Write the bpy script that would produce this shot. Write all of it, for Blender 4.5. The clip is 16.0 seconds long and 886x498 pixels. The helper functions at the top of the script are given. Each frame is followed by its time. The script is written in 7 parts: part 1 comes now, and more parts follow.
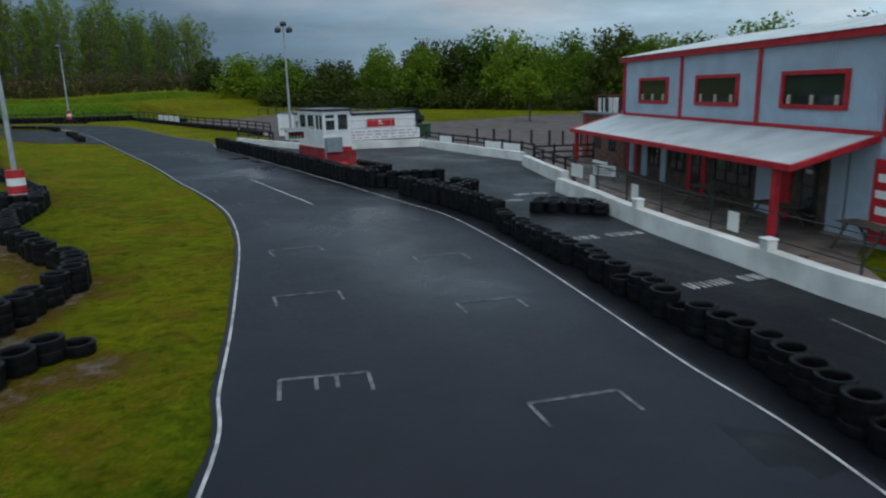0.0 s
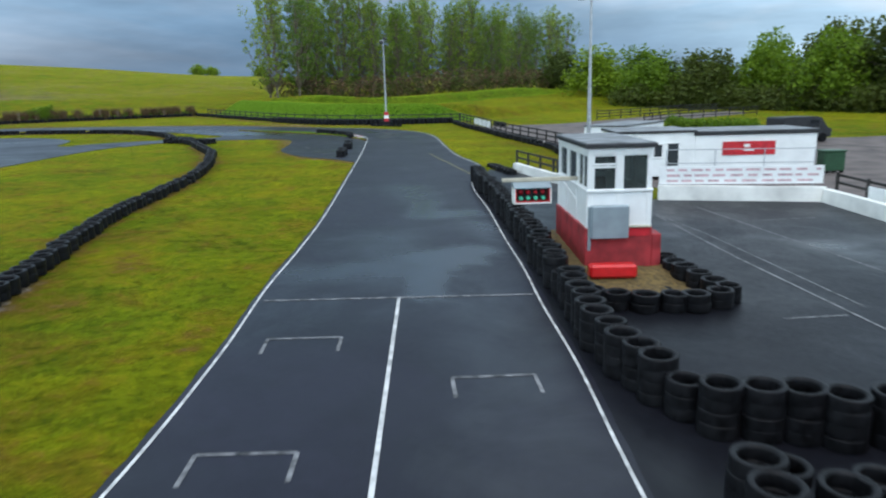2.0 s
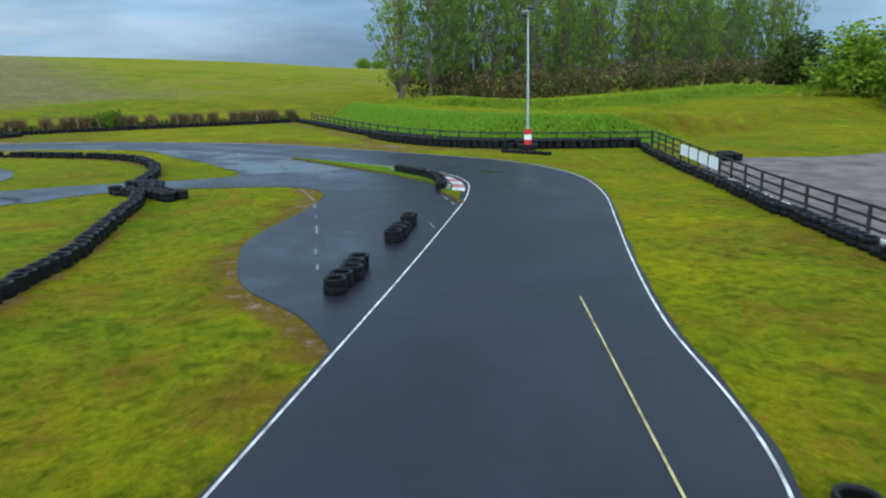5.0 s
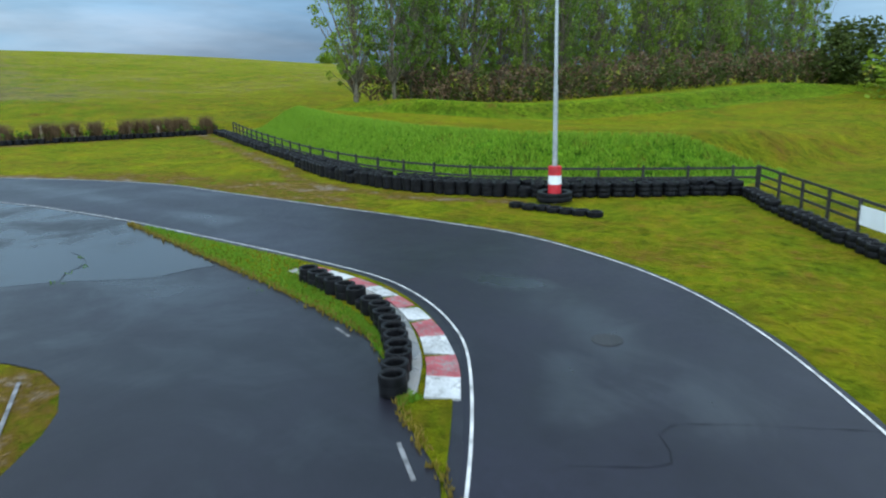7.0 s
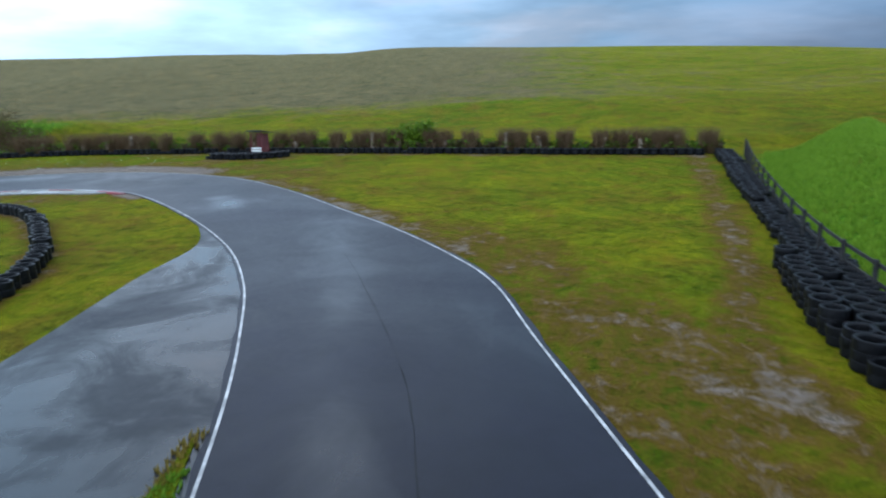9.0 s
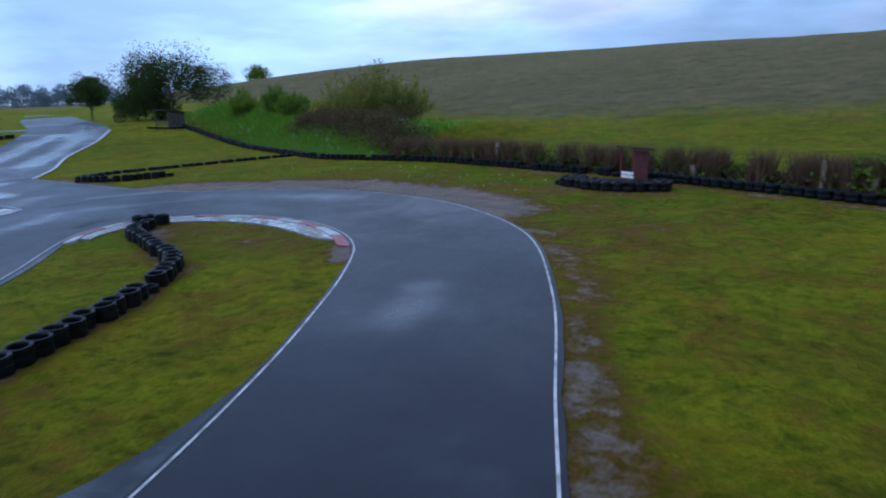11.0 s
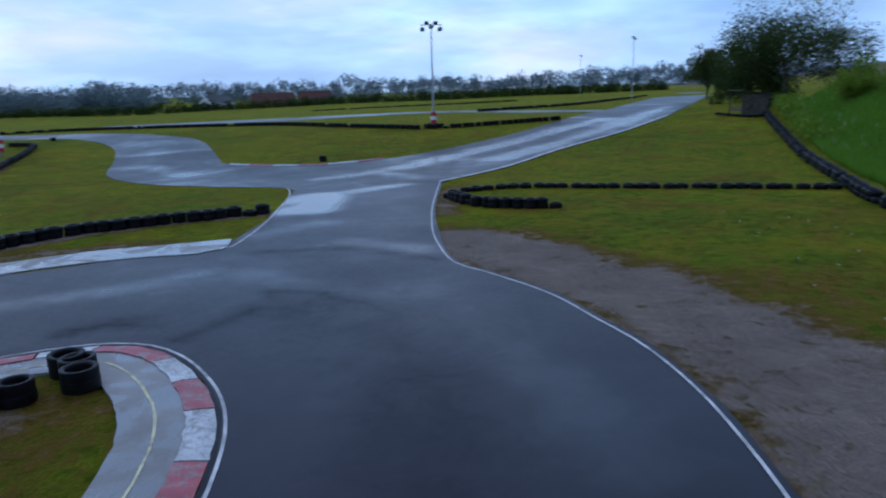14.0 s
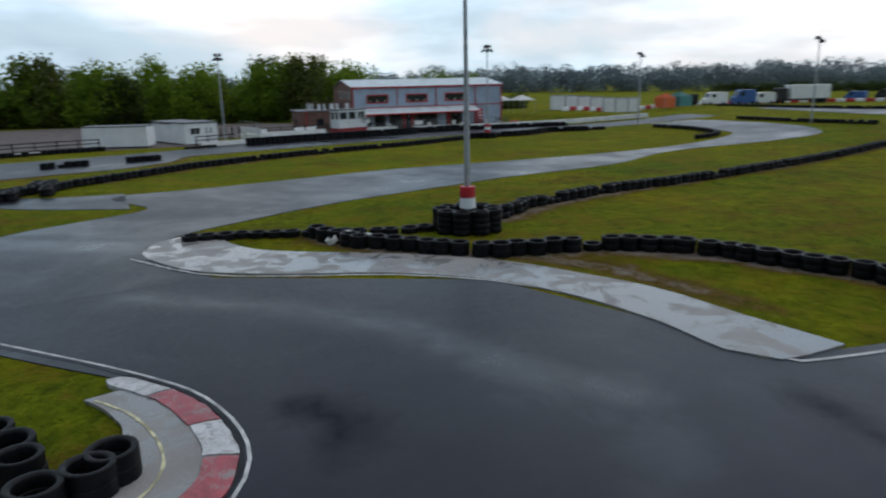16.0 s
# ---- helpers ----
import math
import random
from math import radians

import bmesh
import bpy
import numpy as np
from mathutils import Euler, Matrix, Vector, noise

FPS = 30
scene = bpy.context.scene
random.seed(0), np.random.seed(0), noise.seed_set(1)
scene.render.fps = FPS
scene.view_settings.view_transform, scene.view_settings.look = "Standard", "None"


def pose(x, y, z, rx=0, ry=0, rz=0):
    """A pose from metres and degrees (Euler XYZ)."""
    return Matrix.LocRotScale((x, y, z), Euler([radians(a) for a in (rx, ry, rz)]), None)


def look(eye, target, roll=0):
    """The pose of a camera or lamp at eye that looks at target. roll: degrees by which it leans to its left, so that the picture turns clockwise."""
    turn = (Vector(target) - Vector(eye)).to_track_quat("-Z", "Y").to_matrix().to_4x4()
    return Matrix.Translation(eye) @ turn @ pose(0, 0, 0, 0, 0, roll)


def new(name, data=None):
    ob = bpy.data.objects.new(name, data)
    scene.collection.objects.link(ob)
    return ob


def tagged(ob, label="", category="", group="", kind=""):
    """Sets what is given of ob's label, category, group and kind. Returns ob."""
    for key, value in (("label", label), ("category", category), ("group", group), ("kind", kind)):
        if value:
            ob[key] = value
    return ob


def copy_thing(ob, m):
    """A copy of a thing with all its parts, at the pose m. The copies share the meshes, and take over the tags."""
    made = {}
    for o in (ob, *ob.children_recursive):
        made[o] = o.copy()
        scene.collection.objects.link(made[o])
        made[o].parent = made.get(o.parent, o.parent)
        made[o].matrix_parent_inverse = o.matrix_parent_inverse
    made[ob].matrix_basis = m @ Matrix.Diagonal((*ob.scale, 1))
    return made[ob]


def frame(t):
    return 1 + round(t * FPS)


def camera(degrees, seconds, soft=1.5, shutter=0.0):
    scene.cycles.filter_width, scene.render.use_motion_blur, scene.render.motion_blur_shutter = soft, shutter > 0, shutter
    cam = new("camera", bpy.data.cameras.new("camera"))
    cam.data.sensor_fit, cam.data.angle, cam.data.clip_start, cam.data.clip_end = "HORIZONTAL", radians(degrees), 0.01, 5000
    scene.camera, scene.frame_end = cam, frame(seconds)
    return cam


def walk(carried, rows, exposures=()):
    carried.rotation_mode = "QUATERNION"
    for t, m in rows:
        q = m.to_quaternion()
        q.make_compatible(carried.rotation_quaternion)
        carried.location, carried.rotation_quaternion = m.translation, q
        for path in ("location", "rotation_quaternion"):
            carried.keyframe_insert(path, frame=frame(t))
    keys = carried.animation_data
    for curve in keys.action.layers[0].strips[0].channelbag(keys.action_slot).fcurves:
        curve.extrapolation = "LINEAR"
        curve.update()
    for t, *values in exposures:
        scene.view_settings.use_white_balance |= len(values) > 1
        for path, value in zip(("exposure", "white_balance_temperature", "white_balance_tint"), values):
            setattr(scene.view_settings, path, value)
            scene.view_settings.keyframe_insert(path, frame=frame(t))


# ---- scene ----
from mathutils.geometry import tessellate_polygon

# ---- camera and its flight ----
cam = camera(66.3, 16.0, soft=2.1, shutter=0.2)
walk(cam, [
    (0, look((9.272, -1.261, 4.466), (7.85, 8.37, 2.18), -1.45)),
    (0.5, look((8.797, 4.125, 4.533), (6.42, 13.57, 2.26), -1.51)),
    (1, look((7.965, 9.589, 4.602), (4.57, 18.72, 2.32), -1.56)),
    (1.5, look((6.747, 14.82, 4.726), (2.02, 23.34, 2.46), -1.51)),
    (2, look((5.076, 19.921, 4.866), (-1.04, 27.51, 2.64), -1.58)),
    (2.5, look((2.824, 24.683, 4.941), (-4.09, 31.56, 2.73), -1.66)),
    (3, look((0.286, 28.782, 4.999), (-7.02, 35.24, 2.8), -1.26)),
    (3.2, pose(-0.93, 30.40, 5.03, 77.15, 1.42, 50.13)),
    (5.3, pose(-16.78, 45.90, 5.90, 76.88, 1.56, 53.02)),
    (5.5, pose(-18.45, 47.15, 5.96, 76.79, 1.49, 51.66)),
    (6, pose(-22.44, 50.22, 6.10, 76.57, 1.50, 48.54)),
    (6.5, pose(-26.62, 53.44, 6.19, 76.50, 1.49, 48.49)),
    (7, pose(-30.80, 56.72, 6.28, 76.47, 1.52, 50.52)),
    (7.5, pose(-34.86, 60.08, 6.25, 76.67, 1.81, 56.92)),
    (8, pose(-39.13, 63.32, 6.36, 76.78, 1.91, 67.66)),
    (8.5, pose(-43.26, 65.85, 6.49, 76.98, 1.44, 80.67)),
    (9, pose(-47.94, 68.17, 6.70, 77.03, 1.22, 96.44)),
    (9.5, pose(-52.43, 69.68, 6.99, 76.84, 1.68, 110.68)),
    (9.7, pose(-54.29, 69.68, 7.02, 76.88, 1.64, 114.40)),
    (11.8, pose(-74.09, 63.19, 7.09, 77.08, 1.57, 148.66)),
    (12, pose(-75.70, 61.97, 7.09, 77.08, 1.60, 151.27)),
    (12.5, pose(-79.06, 58.50, 7.00, 77.00, 1.59, 160.09)),
    (13, pose(-81.76, 55.05, 6.90, 76.84, 1.54, 168.92)),
    (13.5, pose(-83.85, 51.39, 6.87, 76.67, 1.46, 177.32)),
    (14, pose(-85.38, 47.63, 6.79, 76.62, 1.38, 190.64)),
    (14.5, pose(-86.36, 43.92, 6.71, 76.60, 1.44, 206.84)),
    (15, pose(-86.42, 40.41, 6.63, 76.56, 1.09, 225.62)),
    (15.5, pose(-85.70, 37.27, 6.54, 76.46, 1.03, 244.90)),
    (16, pose(-84.29, 34.57, 6.55, 76.04, 1.20, 264.08)),
], exposures=[(0.0, -0.52, 6500, 24), (0.5, 0.2, 6500, 26), (1.0, 0.48, 6500, 26), (3.0, 0.66, 6400, 22), (6.5, 0.76, 6200, 20), (7.5, 0.74, 6250, 20), (8.5, 0.62, 6100, 23), (9.0, 0.40, 5850, 26), (9.5, 0.08, 5550, 30), (12.0, -0.56, 5150, 37), (14.0, -0.74, 5150, 34), (15.0, -0.80, 5750, 30), (16.0, -0.60, 6700, 30)])

# ---- light: overcast evening sky, soft sun behind cloud ----
world = bpy.data.worlds.new("world")
scene.world = world
world.use_nodes = True


def build_sky():
    nt = world.node_tree
    nt.nodes.clear()
    out = nt.nodes.new("ShaderNodeOutputWorld")
    bg = nt.nodes.new("ShaderNodeBackground")
    sky = nt.nodes.new("ShaderNodeTexSky")
    sky.sky_type, sky.sun_disc = "NISHITA", False
    sky.sun_elevation, sky.sun_rotation = radians(65), radians(139)
    tc = nt.nodes.new("ShaderNodeTexCoord")
    mp = nt.nodes.new("ShaderNodeMapping")
    mp.inputs["Scale"].default_value = (1.0, 1.0, 3.2)
    n1 = nt.nodes.new("ShaderNodeTexNoise")
    n1.inputs["Scale"].default_value, n1.inputs["Detail"].default_value, n1.inputs["Roughness"].default_value = 1.9, 6.0, 0.52
    n1.inputs["Distortion"].default_value = 0.35
    ramp = nt.nodes.new("ShaderNodeValToRGB")
    ramp.color_ramp.elements[0].position, ramp.color_ramp.elements[0].color = 0.28, (2.3, 4.1, 5.7, 1)
    ramp.color_ramp.elements[1].position, ramp.color_ramp.elements[1].color = 0.7, (7.3, 8.15, 8.35, 1)
    mid = ramp.color_ramp.elements.new(0.52)
    mid.color = (4.1, 6.45, 7.8, 1)
    mix = nt.nodes.new("ShaderNodeMixRGB")
    mix.inputs[0].default_value = 0.86
    bg.inputs["Strength"].default_value = 0.1
    nt.links.new(tc.outputs["Generated"], mp.inputs["Vector"])
    nt.links.new(mp.outputs[0], n1.inputs["Vector"])
    nt.links.new(n1.outputs["Fac"], ramp.inputs[0])
    breaks = nt.nodes.new("ShaderNodeTexNoise")
    breaks.inputs["Scale"].default_value, breaks.inputs["Detail"].default_value, breaks.inputs["Roughness"].default_value = 3.4, 5.0, 0.55
    wide = nt.nodes.new("ShaderNodeMapping")
    wide.inputs["Scale"].default_value = (1.0, 1.0, 5.0)
    wide.inputs["Location"].default_value = (0.7, 1.3, 0.2)
    nt.links.new(tc.outputs["Generated"], wide.inputs["Vector"])
    nt.links.new(wide.outputs[0], breaks.inputs["Vector"])
    gap = nt.nodes.new("ShaderNodeMapRange")
    for key, value in (("From Min", 0.4), ("From Max", 0.68), ("To Min", 0.9), ("To Max", 1.3)):
        gap.inputs[key].default_value = value
    nt.links.new(breaks.outputs["Fac"], gap.inputs["Value"])
    nt.links.new(sky.outputs[0], mix.inputs[1])
    nt.links.new(ramp.outputs[0], mix.inputs[2])
    sep = nt.nodes.new("ShaderNodeVectorMath")
    sep.operation = "DOT_PRODUCT"
    sep.inputs[1].default_value = (0.8, -0.6, 0.9)
    span = nt.nodes.new("ShaderNodeMapRange")
    for key, value in (("From Min", -0.95), ("From Max", 0.2), ("To Min", 0.0), ("To Max", 1.0)):
        span.inputs[key].default_value = value
    lit = nt.nodes.new("ShaderNodeMixRGB")
    lit.blend_type = "MULTIPLY"
    lit.inputs[0].default_value = 1.0
    nt.links.new(tc.outputs["Generated"], sep.inputs[0])
    nt.links.new(sep.outputs["Value"], span.inputs["Value"])
    torn = nt.nodes.new("ShaderNodeMixRGB")
    torn.blend_type = "MULTIPLY"
    torn.inputs[0].default_value = 1.0
    nt.links.new(mix.outputs[0], torn.inputs[1])
    nt.links.new(gap.outputs[0], torn.inputs[2])
    nt.links.new(torn.outputs[0], lit.inputs[1])
    glow = nt.nodes.new("ShaderNodeValToRGB")
    glow.color_ramp.elements[0].color = (0.205, 0.27, 0.33, 1)
    glow.color_ramp.elements[1].color = (2.12, 2.08, 1.88, 1)
    nt.links.new(span.outputs[0], glow.inputs[0])
    nt.links.new(glow.outputs[0], lit.inputs[2])
    height = nt.nodes.new("ShaderNodeSeparateXYZ")
    nt.links.new(tc.outputs["Generated"], height.inputs[0])
    cover = nt.nodes.new("ShaderNodeMapRange")
    for key, value in (("From Min", 0.12), ("From Max", 0.7), ("To Min", 1.0), ("To Max", 0.62)):
        cover.inputs[key].default_value = value
    nt.links.new(height.outputs["Z"], cover.inputs["Value"])
    heavy = nt.nodes.new("ShaderNodeMixRGB")
    heavy.blend_type = "MULTIPLY"
    heavy.inputs[0].default_value = 1.0
    nt.links.new(lit.outputs[0], heavy.inputs[1])
    nt.links.new(cover.outputs[0], heavy.inputs[2])
    nt.links.new(heavy.outputs[0], bg.inputs[0])
    nt.links.new(bg.outputs[0], out.inputs[0])


build_sky()
sun_data = bpy.data.lights.new("sun", "SUN")
sun_data.energy, sun_data.angle, sun_data.color = 0.95, radians(45), (1.0, 0.96, 0.9)
sun = new("sun", sun_data)
sun.matrix_world = look((14, -16, 46), (0, 0, 0))


# ---- materials ----
def mat(name, build):
    m = bpy.data.materials.new(name)
    m.use_nodes = True
    nt = m.node_tree
    b = nt.nodes["Principled BSDF"]
    build(nt, b)
    return m


def node(nt, kind, **values):
    n = nt.nodes.new(kind)
    for key, value in values.items():
        n.inputs[key].default_value = value
    return n


def coords(nt, scale=1.0):
    g = nt.nodes.new("ShaderNodeNewGeometry")
    m = nt.nodes.new("ShaderNodeVectorMath")
    m.operation = "SCALE"
    m.inputs["Scale"].default_value = scale
    nt.links.new(g.outputs["Position"], m.inputs[0])
    return m.outputs[0]


def noise_out(nt, scale, detail=4.0, rough=0.55, distort=0.0, vec=None):
    n = node(nt, "ShaderNodeTexNoise", Scale=scale, Detail=detail, Roughness=rough, Distortion=distort)
    nt.links.new(vec if vec is not None else coords(nt), n.inputs["Vector"])
    return n.outputs["Fac"]


def ramp_of(nt, fac, stops):
    r = nt.nodes.new("ShaderNodeValToRGB")
    els = r.color_ramp.elements
    while len(els) < len(stops):
        els.new(0.5)
    for e, (p, c) in zip(els, stops):
        e.position, e.color = p, (*c, 1) if len(c) == 3 else c
    nt.links.new(fac, r.inputs[0])
    return r.outputs[0]


def mix_of(nt, fac, a, b, mode="MIX"):
    m = nt.nodes.new("ShaderNodeMixRGB")
    m.blend_type = mode
    for i, v in enumerate((fac, a, b)):
        if isinstance(v, bpy.types.NodeSocket):
            nt.links.new(v, m.inputs[i])
        elif i == 0:
            m.inputs[0].default_value = v
        else:
            m.inputs[i].default_value = (*v, 1)
    return m.outputs[0]


def bump_to(nt, b, height, strength=0.3, distance=0.02):
    n = node(nt, "ShaderNodeBump", Strength=strength, Distance=distance)
    nt.links.new(height, n.inputs["Height"])
    nt.links.new(n.outputs[0], b.inputs["Normal"])


def plain(name, colour, rough=0.5, metal=0.0, vary=0.12, scale=6.0, bump=0.1, gloss=0.5):
    def build(nt, b):
        dark = tuple(c * (1 - 2.2 * vary) for c in colour)
        light = tuple(min(1, c * (1 + vary)) for c in colour)
        big = ramp_of(nt, noise_out(nt, scale, 5), [(0.3, dark), (0.62, light)])
        nt.links.new(big, b.inputs["Base Color"])
        r = ramp_of(nt, noise_out(nt, scale * 4, 3), [(0.3, (rough * 0.8,) * 3), (0.7, (min(1, rough * 1.15),) * 3)])
        nt.links.new(r, b.inputs["Roughness"])
        b.inputs["Metallic"].default_value = metal
        b.inputs["Specular IOR Level"].default_value = gloss
        if bump:
            bump_to(nt, b, noise_out(nt, scale * 12, 3), bump, 0.01)
    return mat(name, build)


def build_asphalt(wet, tone, low=0.25, shine=0.55, swing=1.0):
    """Worn asphalt: a damp film that dries unevenly, puddles and tar stains where they lie, coarse stone grain and scuffs."""
    def build(nt, b):
        patches = noise_out(nt, 0.16, 5, 0.6, 0.6)
        grain = noise_out(nt, 42, 3, 0.75)
        stains = noise_out(nt, 0.9, 6, 0.68, 0.5)
        speck = noise_out(nt, 7.0, 6, 0.75)
        base = ramp_of(nt, patches, [(0.3, tuple(0.75 * c for c in tone)), (0.7, tuple(1.25 * c for c in tone))])
        c = mix_of(nt, 0.4, base, ramp_of(nt, stains, [(0.28, (0.4, 0.4, 0.41)), (0.5, (0.9, 0.9, 0.9)), (0.72, (1.2, 1.2, 1.2))]), "MULTIPLY")
        c = mix_of(nt, 0.6, c, ramp_of(nt, speck, [(0.3, (0.5, 0.5, 0.51)), (0.7, (1.3, 1.3, 1.3))]), "MULTIPLY")
        c = mix_of(nt, 0.45, c, ramp_of(nt, grain, [(0.3, (0.35, 0.35, 0.36)), (0.75, (1.3, 1.3, 1.3))]), "MULTIPLY")
        film = mix_of(nt, 0.34, noise_out(nt, 0.1, 6, 0.55, 1.3), noise_out(nt, 0.42, 7, 0.66, 1.0))

        def spread(name, gain, add):
            at = nt.nodes.new("ShaderNodeAttribute")
            at.attribute_name = name
            m = nt.nodes.new("ShaderNodeMath")
            m.operation = "MULTIPLY_ADD"
            m.inputs[1].default_value = gain
            nt.links.new(at.outputs["Fac"], m.inputs[0])
            if isinstance(add, float):
                m.inputs[2].default_value = add
            else:
                nt.links.new(add, m.inputs[2])
            return m.outputs[0]

        level = nt.nodes.new("ShaderNodeMath")
        level.operation = "MULTIPLY_ADD"
        level.inputs[1].default_value, level.inputs[2].default_value = swing, 0.5 - 0.5 * swing
        nt.links.new(film, level.inputs[0])
        film = spread("wet", 0.13, level.outputs[0])
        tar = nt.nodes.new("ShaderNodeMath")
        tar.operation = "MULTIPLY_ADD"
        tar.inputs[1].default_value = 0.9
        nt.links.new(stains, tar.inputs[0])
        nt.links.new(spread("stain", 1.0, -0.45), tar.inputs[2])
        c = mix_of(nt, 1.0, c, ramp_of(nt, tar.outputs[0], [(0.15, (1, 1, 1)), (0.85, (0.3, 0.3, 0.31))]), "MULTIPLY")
        c = mix_of(nt, 1.0, c, ramp_of(nt, film, [(wet - 0.08, (1, 1, 1)), (wet + 0.03, (0.5, 0.51, 0.54))]), "MULTIPLY")
        nt.links.new(c, b.inputs["Base Color"])
        rough = ramp_of(nt, film, [(wet - 0.14, (0.52, 0.52, 0.52)), (wet - 0.04, (0.39, 0.39, 0.39)), (wet + 0.02, (0.26, 0.26, 0.26)), (wet + 0.08, (low, low, low))])
        dry = ramp_of(nt, film, [(wet - 0.06, (0.35, 0.35, 0.35)), (wet + 0.04, (0.04, 0.04, 0.04))])
        uneven = mix_of(nt, dry, rough, ramp_of(nt, speck, [(0.3, (0.26, 0.26, 0.26)), (0.7, (0.6, 0.6, 0.6))]))
        nt.links.new(uneven, b.inputs["Roughness"])
        spec = ramp_of(nt, film, [(wet - 0.1, (0.15, 0.15, 0.15)), (wet - 0.02, (0.27, 0.27, 0.27)), (wet + 0.04, (shine, shine, shine))])
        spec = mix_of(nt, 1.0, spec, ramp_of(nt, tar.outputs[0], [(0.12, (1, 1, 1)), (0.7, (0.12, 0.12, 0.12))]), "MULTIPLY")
        nt.links.new(spec, b.inputs["Specular IOR Level"])
        bump_to(nt, b, mix_of(nt, 0.4, grain, speck), 0.3, 0.005)
    return build


M_ASPHALT = mat("asphalt_damp", build_asphalt(0.545, (0.021, 0.0208, 0.0325), 0.13, 0.66, 0.28))
M_ASPHALT_WET = mat("asphalt_wet", build_asphalt(0.52, (0.022, 0.0215, 0.031), 0.17, 0.62, 0.34))
M_ASPHALT_SOAKED = mat("asphalt_soaked", build_asphalt(0.545, (0.015, 0.0158, 0.0225), 0.19, 0.9, 0.45))
M_ASPHALT_FILM = mat("asphalt_flooded", build_asphalt(0.45, (0.024, 0.025, 0.032), 0.15, 0.7))
M_ASPHALT_OLD = mat("asphalt_old", build_asphalt(0.57, (0.0095, 0.01, 0.0142), 0.2, 0.5, 0.7))


def build_grass(nt, b):
    """Mown grass with straw-coloured patches; worn places show earth, lush places long grass, the hill is drier."""
    big = noise_out(nt, 0.06, 5, 0.6, 0.5)
    mid = noise_out(nt, 0.5, 6, 0.68, 0.3)
    brown = noise_out(nt, 0.27, 7, 0.74, 0.8)
    patch = noise_out(nt, 1.15, 7, 0.72, 0.5)
    clump = noise_out(nt, 2.6, 6, 0.72, 0.2)
    fine = noise_out(nt, 15, 4, 0.75)
    c = ramp_of(nt, big, [(0.34, (0.064, 0.094, 0.0025)), (0.6, (0.126, 0.126, 0.0025))])
    c = mix_of(nt, ramp_of(nt, mid, [(0.44, (0, 0, 0)), (0.66, (0.75, 0.75, 0.75))]), c, (0.165, 0.122, 0.003))
    c = mix_of(nt, ramp_of(nt, patch, [(0.34, (0.55, 0.55, 0.55)), (0.52, (0, 0, 0))]), c, (0.041, 0.064, 0.002))
    c = mix_of(nt, ramp_of(nt, brown, [(0.52, (0, 0, 0)), (0.66, (0.75, 0.75, 0.75))]), c, (0.1, 0.062, 0.007))

    def masked(name, noise_fac, soft, shift=0.0):
        at = nt.nodes.new("ShaderNodeAttribute")
        at.attribute_name = name
        add = nt.nodes.new("ShaderNodeMath")
        add.operation = "MULTIPLY_ADD"
        add.inputs[1].default_value = soft
        nt.links.new(noise_fac, add.inputs[0])
        nt.links.new(at.outputs["Fac"], add.inputs[2])
        span = nt.nodes.new("ShaderNodeMapRange")
        span.interpolation_type = "SMOOTHSTEP"
        span.inputs["From Min"].default_value, span.inputs["From Max"].default_value = 0.5 * soft + 0.3 + shift, 0.5 * soft + 0.7 + shift
        nt.links.new(add.outputs[0], span.inputs["Value"])
        return span.outputs[0]

    lush = ramp_of(nt, clump, [(0.32, (0.022, 0.062, 0.004)), (0.48, (0.068, 0.16, 0.008)), (0.7, (0.14, 0.265, 0.014))])
    c = mix_of(nt, masked("lush", mid, 0.35), c, lush)
    dry = ramp_of(nt, mid, [(0.3, (0.062, 0.055, 0.022)), (0.5, (0.10, 0.08, 0.042)), (0.7, (0.155, 0.118, 0.068))])
    c = mix_of(nt, masked("dry", mix_of(nt, 0.6, big, brown), 1.6, -0.12), c, dry)
    c = mix_of(nt, 0.85, c, ramp_of(nt, clump, [(0.3, (0.26, 0.34, 0.25)), (0.5, (0.85, 0.88, 0.85)), (0.7, (1.45, 1.36, 1.2))]), "MULTIPLY")
    mottle = noise_out(nt, 0.22, 9, 0.82, 0.8)
    c = mix_of(nt, 0.8, c, ramp_of(nt, mottle, [(0.36, (0.55, 0.62, 0.55)), (0.5, (0.95, 0.97, 0.95)), (0.64, (1.4, 1.26, 1.12))]), "MULTIPLY")
    wearing = mix_of(nt, 0.5, mid, clump)
    earth = ramp_of(nt, noise_out(nt, 0.8, 5, 0.6), [(0.3, (0.115, 0.09, 0.076)), (0.7, (0.182, 0.142, 0.12))])
    earth = mix_of(nt, ramp_of(nt, noise_out(nt, 2.2, 3, 0.6, 0.4), [(0.61, (0, 0, 0)), (0.68, (0.8, 0.8, 0.8))]), earth, (0.05, 0.042, 0.014))
    dead = ramp_of(nt, clump, [(0.3, (0.05, 0.031, 0.006)), (0.7, (0.118, 0.07, 0.011))])
    c = mix_of(nt, masked("wear", wearing, 2.6, -0.3), c, dead)
    c = mix_of(nt, masked("wear", wearing, 2.6, 0.03), c, earth)
    c = mix_of(nt, 0.6, c, ramp_of(nt, fine, [(0.3, (0.2, 0.21, 0.18)), (0.7, (0.98, 0.98, 0.9))]), "MULTIPLY")
    nt.links.new(c, b.inputs["Base Color"])
    b.inputs["Roughness"].default_value = 0.9
    b.inputs["Specular IOR Level"].default_value = 0.04
    b.inputs["Sheen Weight"].default_value = 0.85
    b.inputs["Sheen Roughness"].default_value = 0.36
    nt.links.new(mix_of(nt, 1.0, c, (4.6, 4.6, 4.6), "MULTIPLY"), b.inputs["Sheen Tint"])
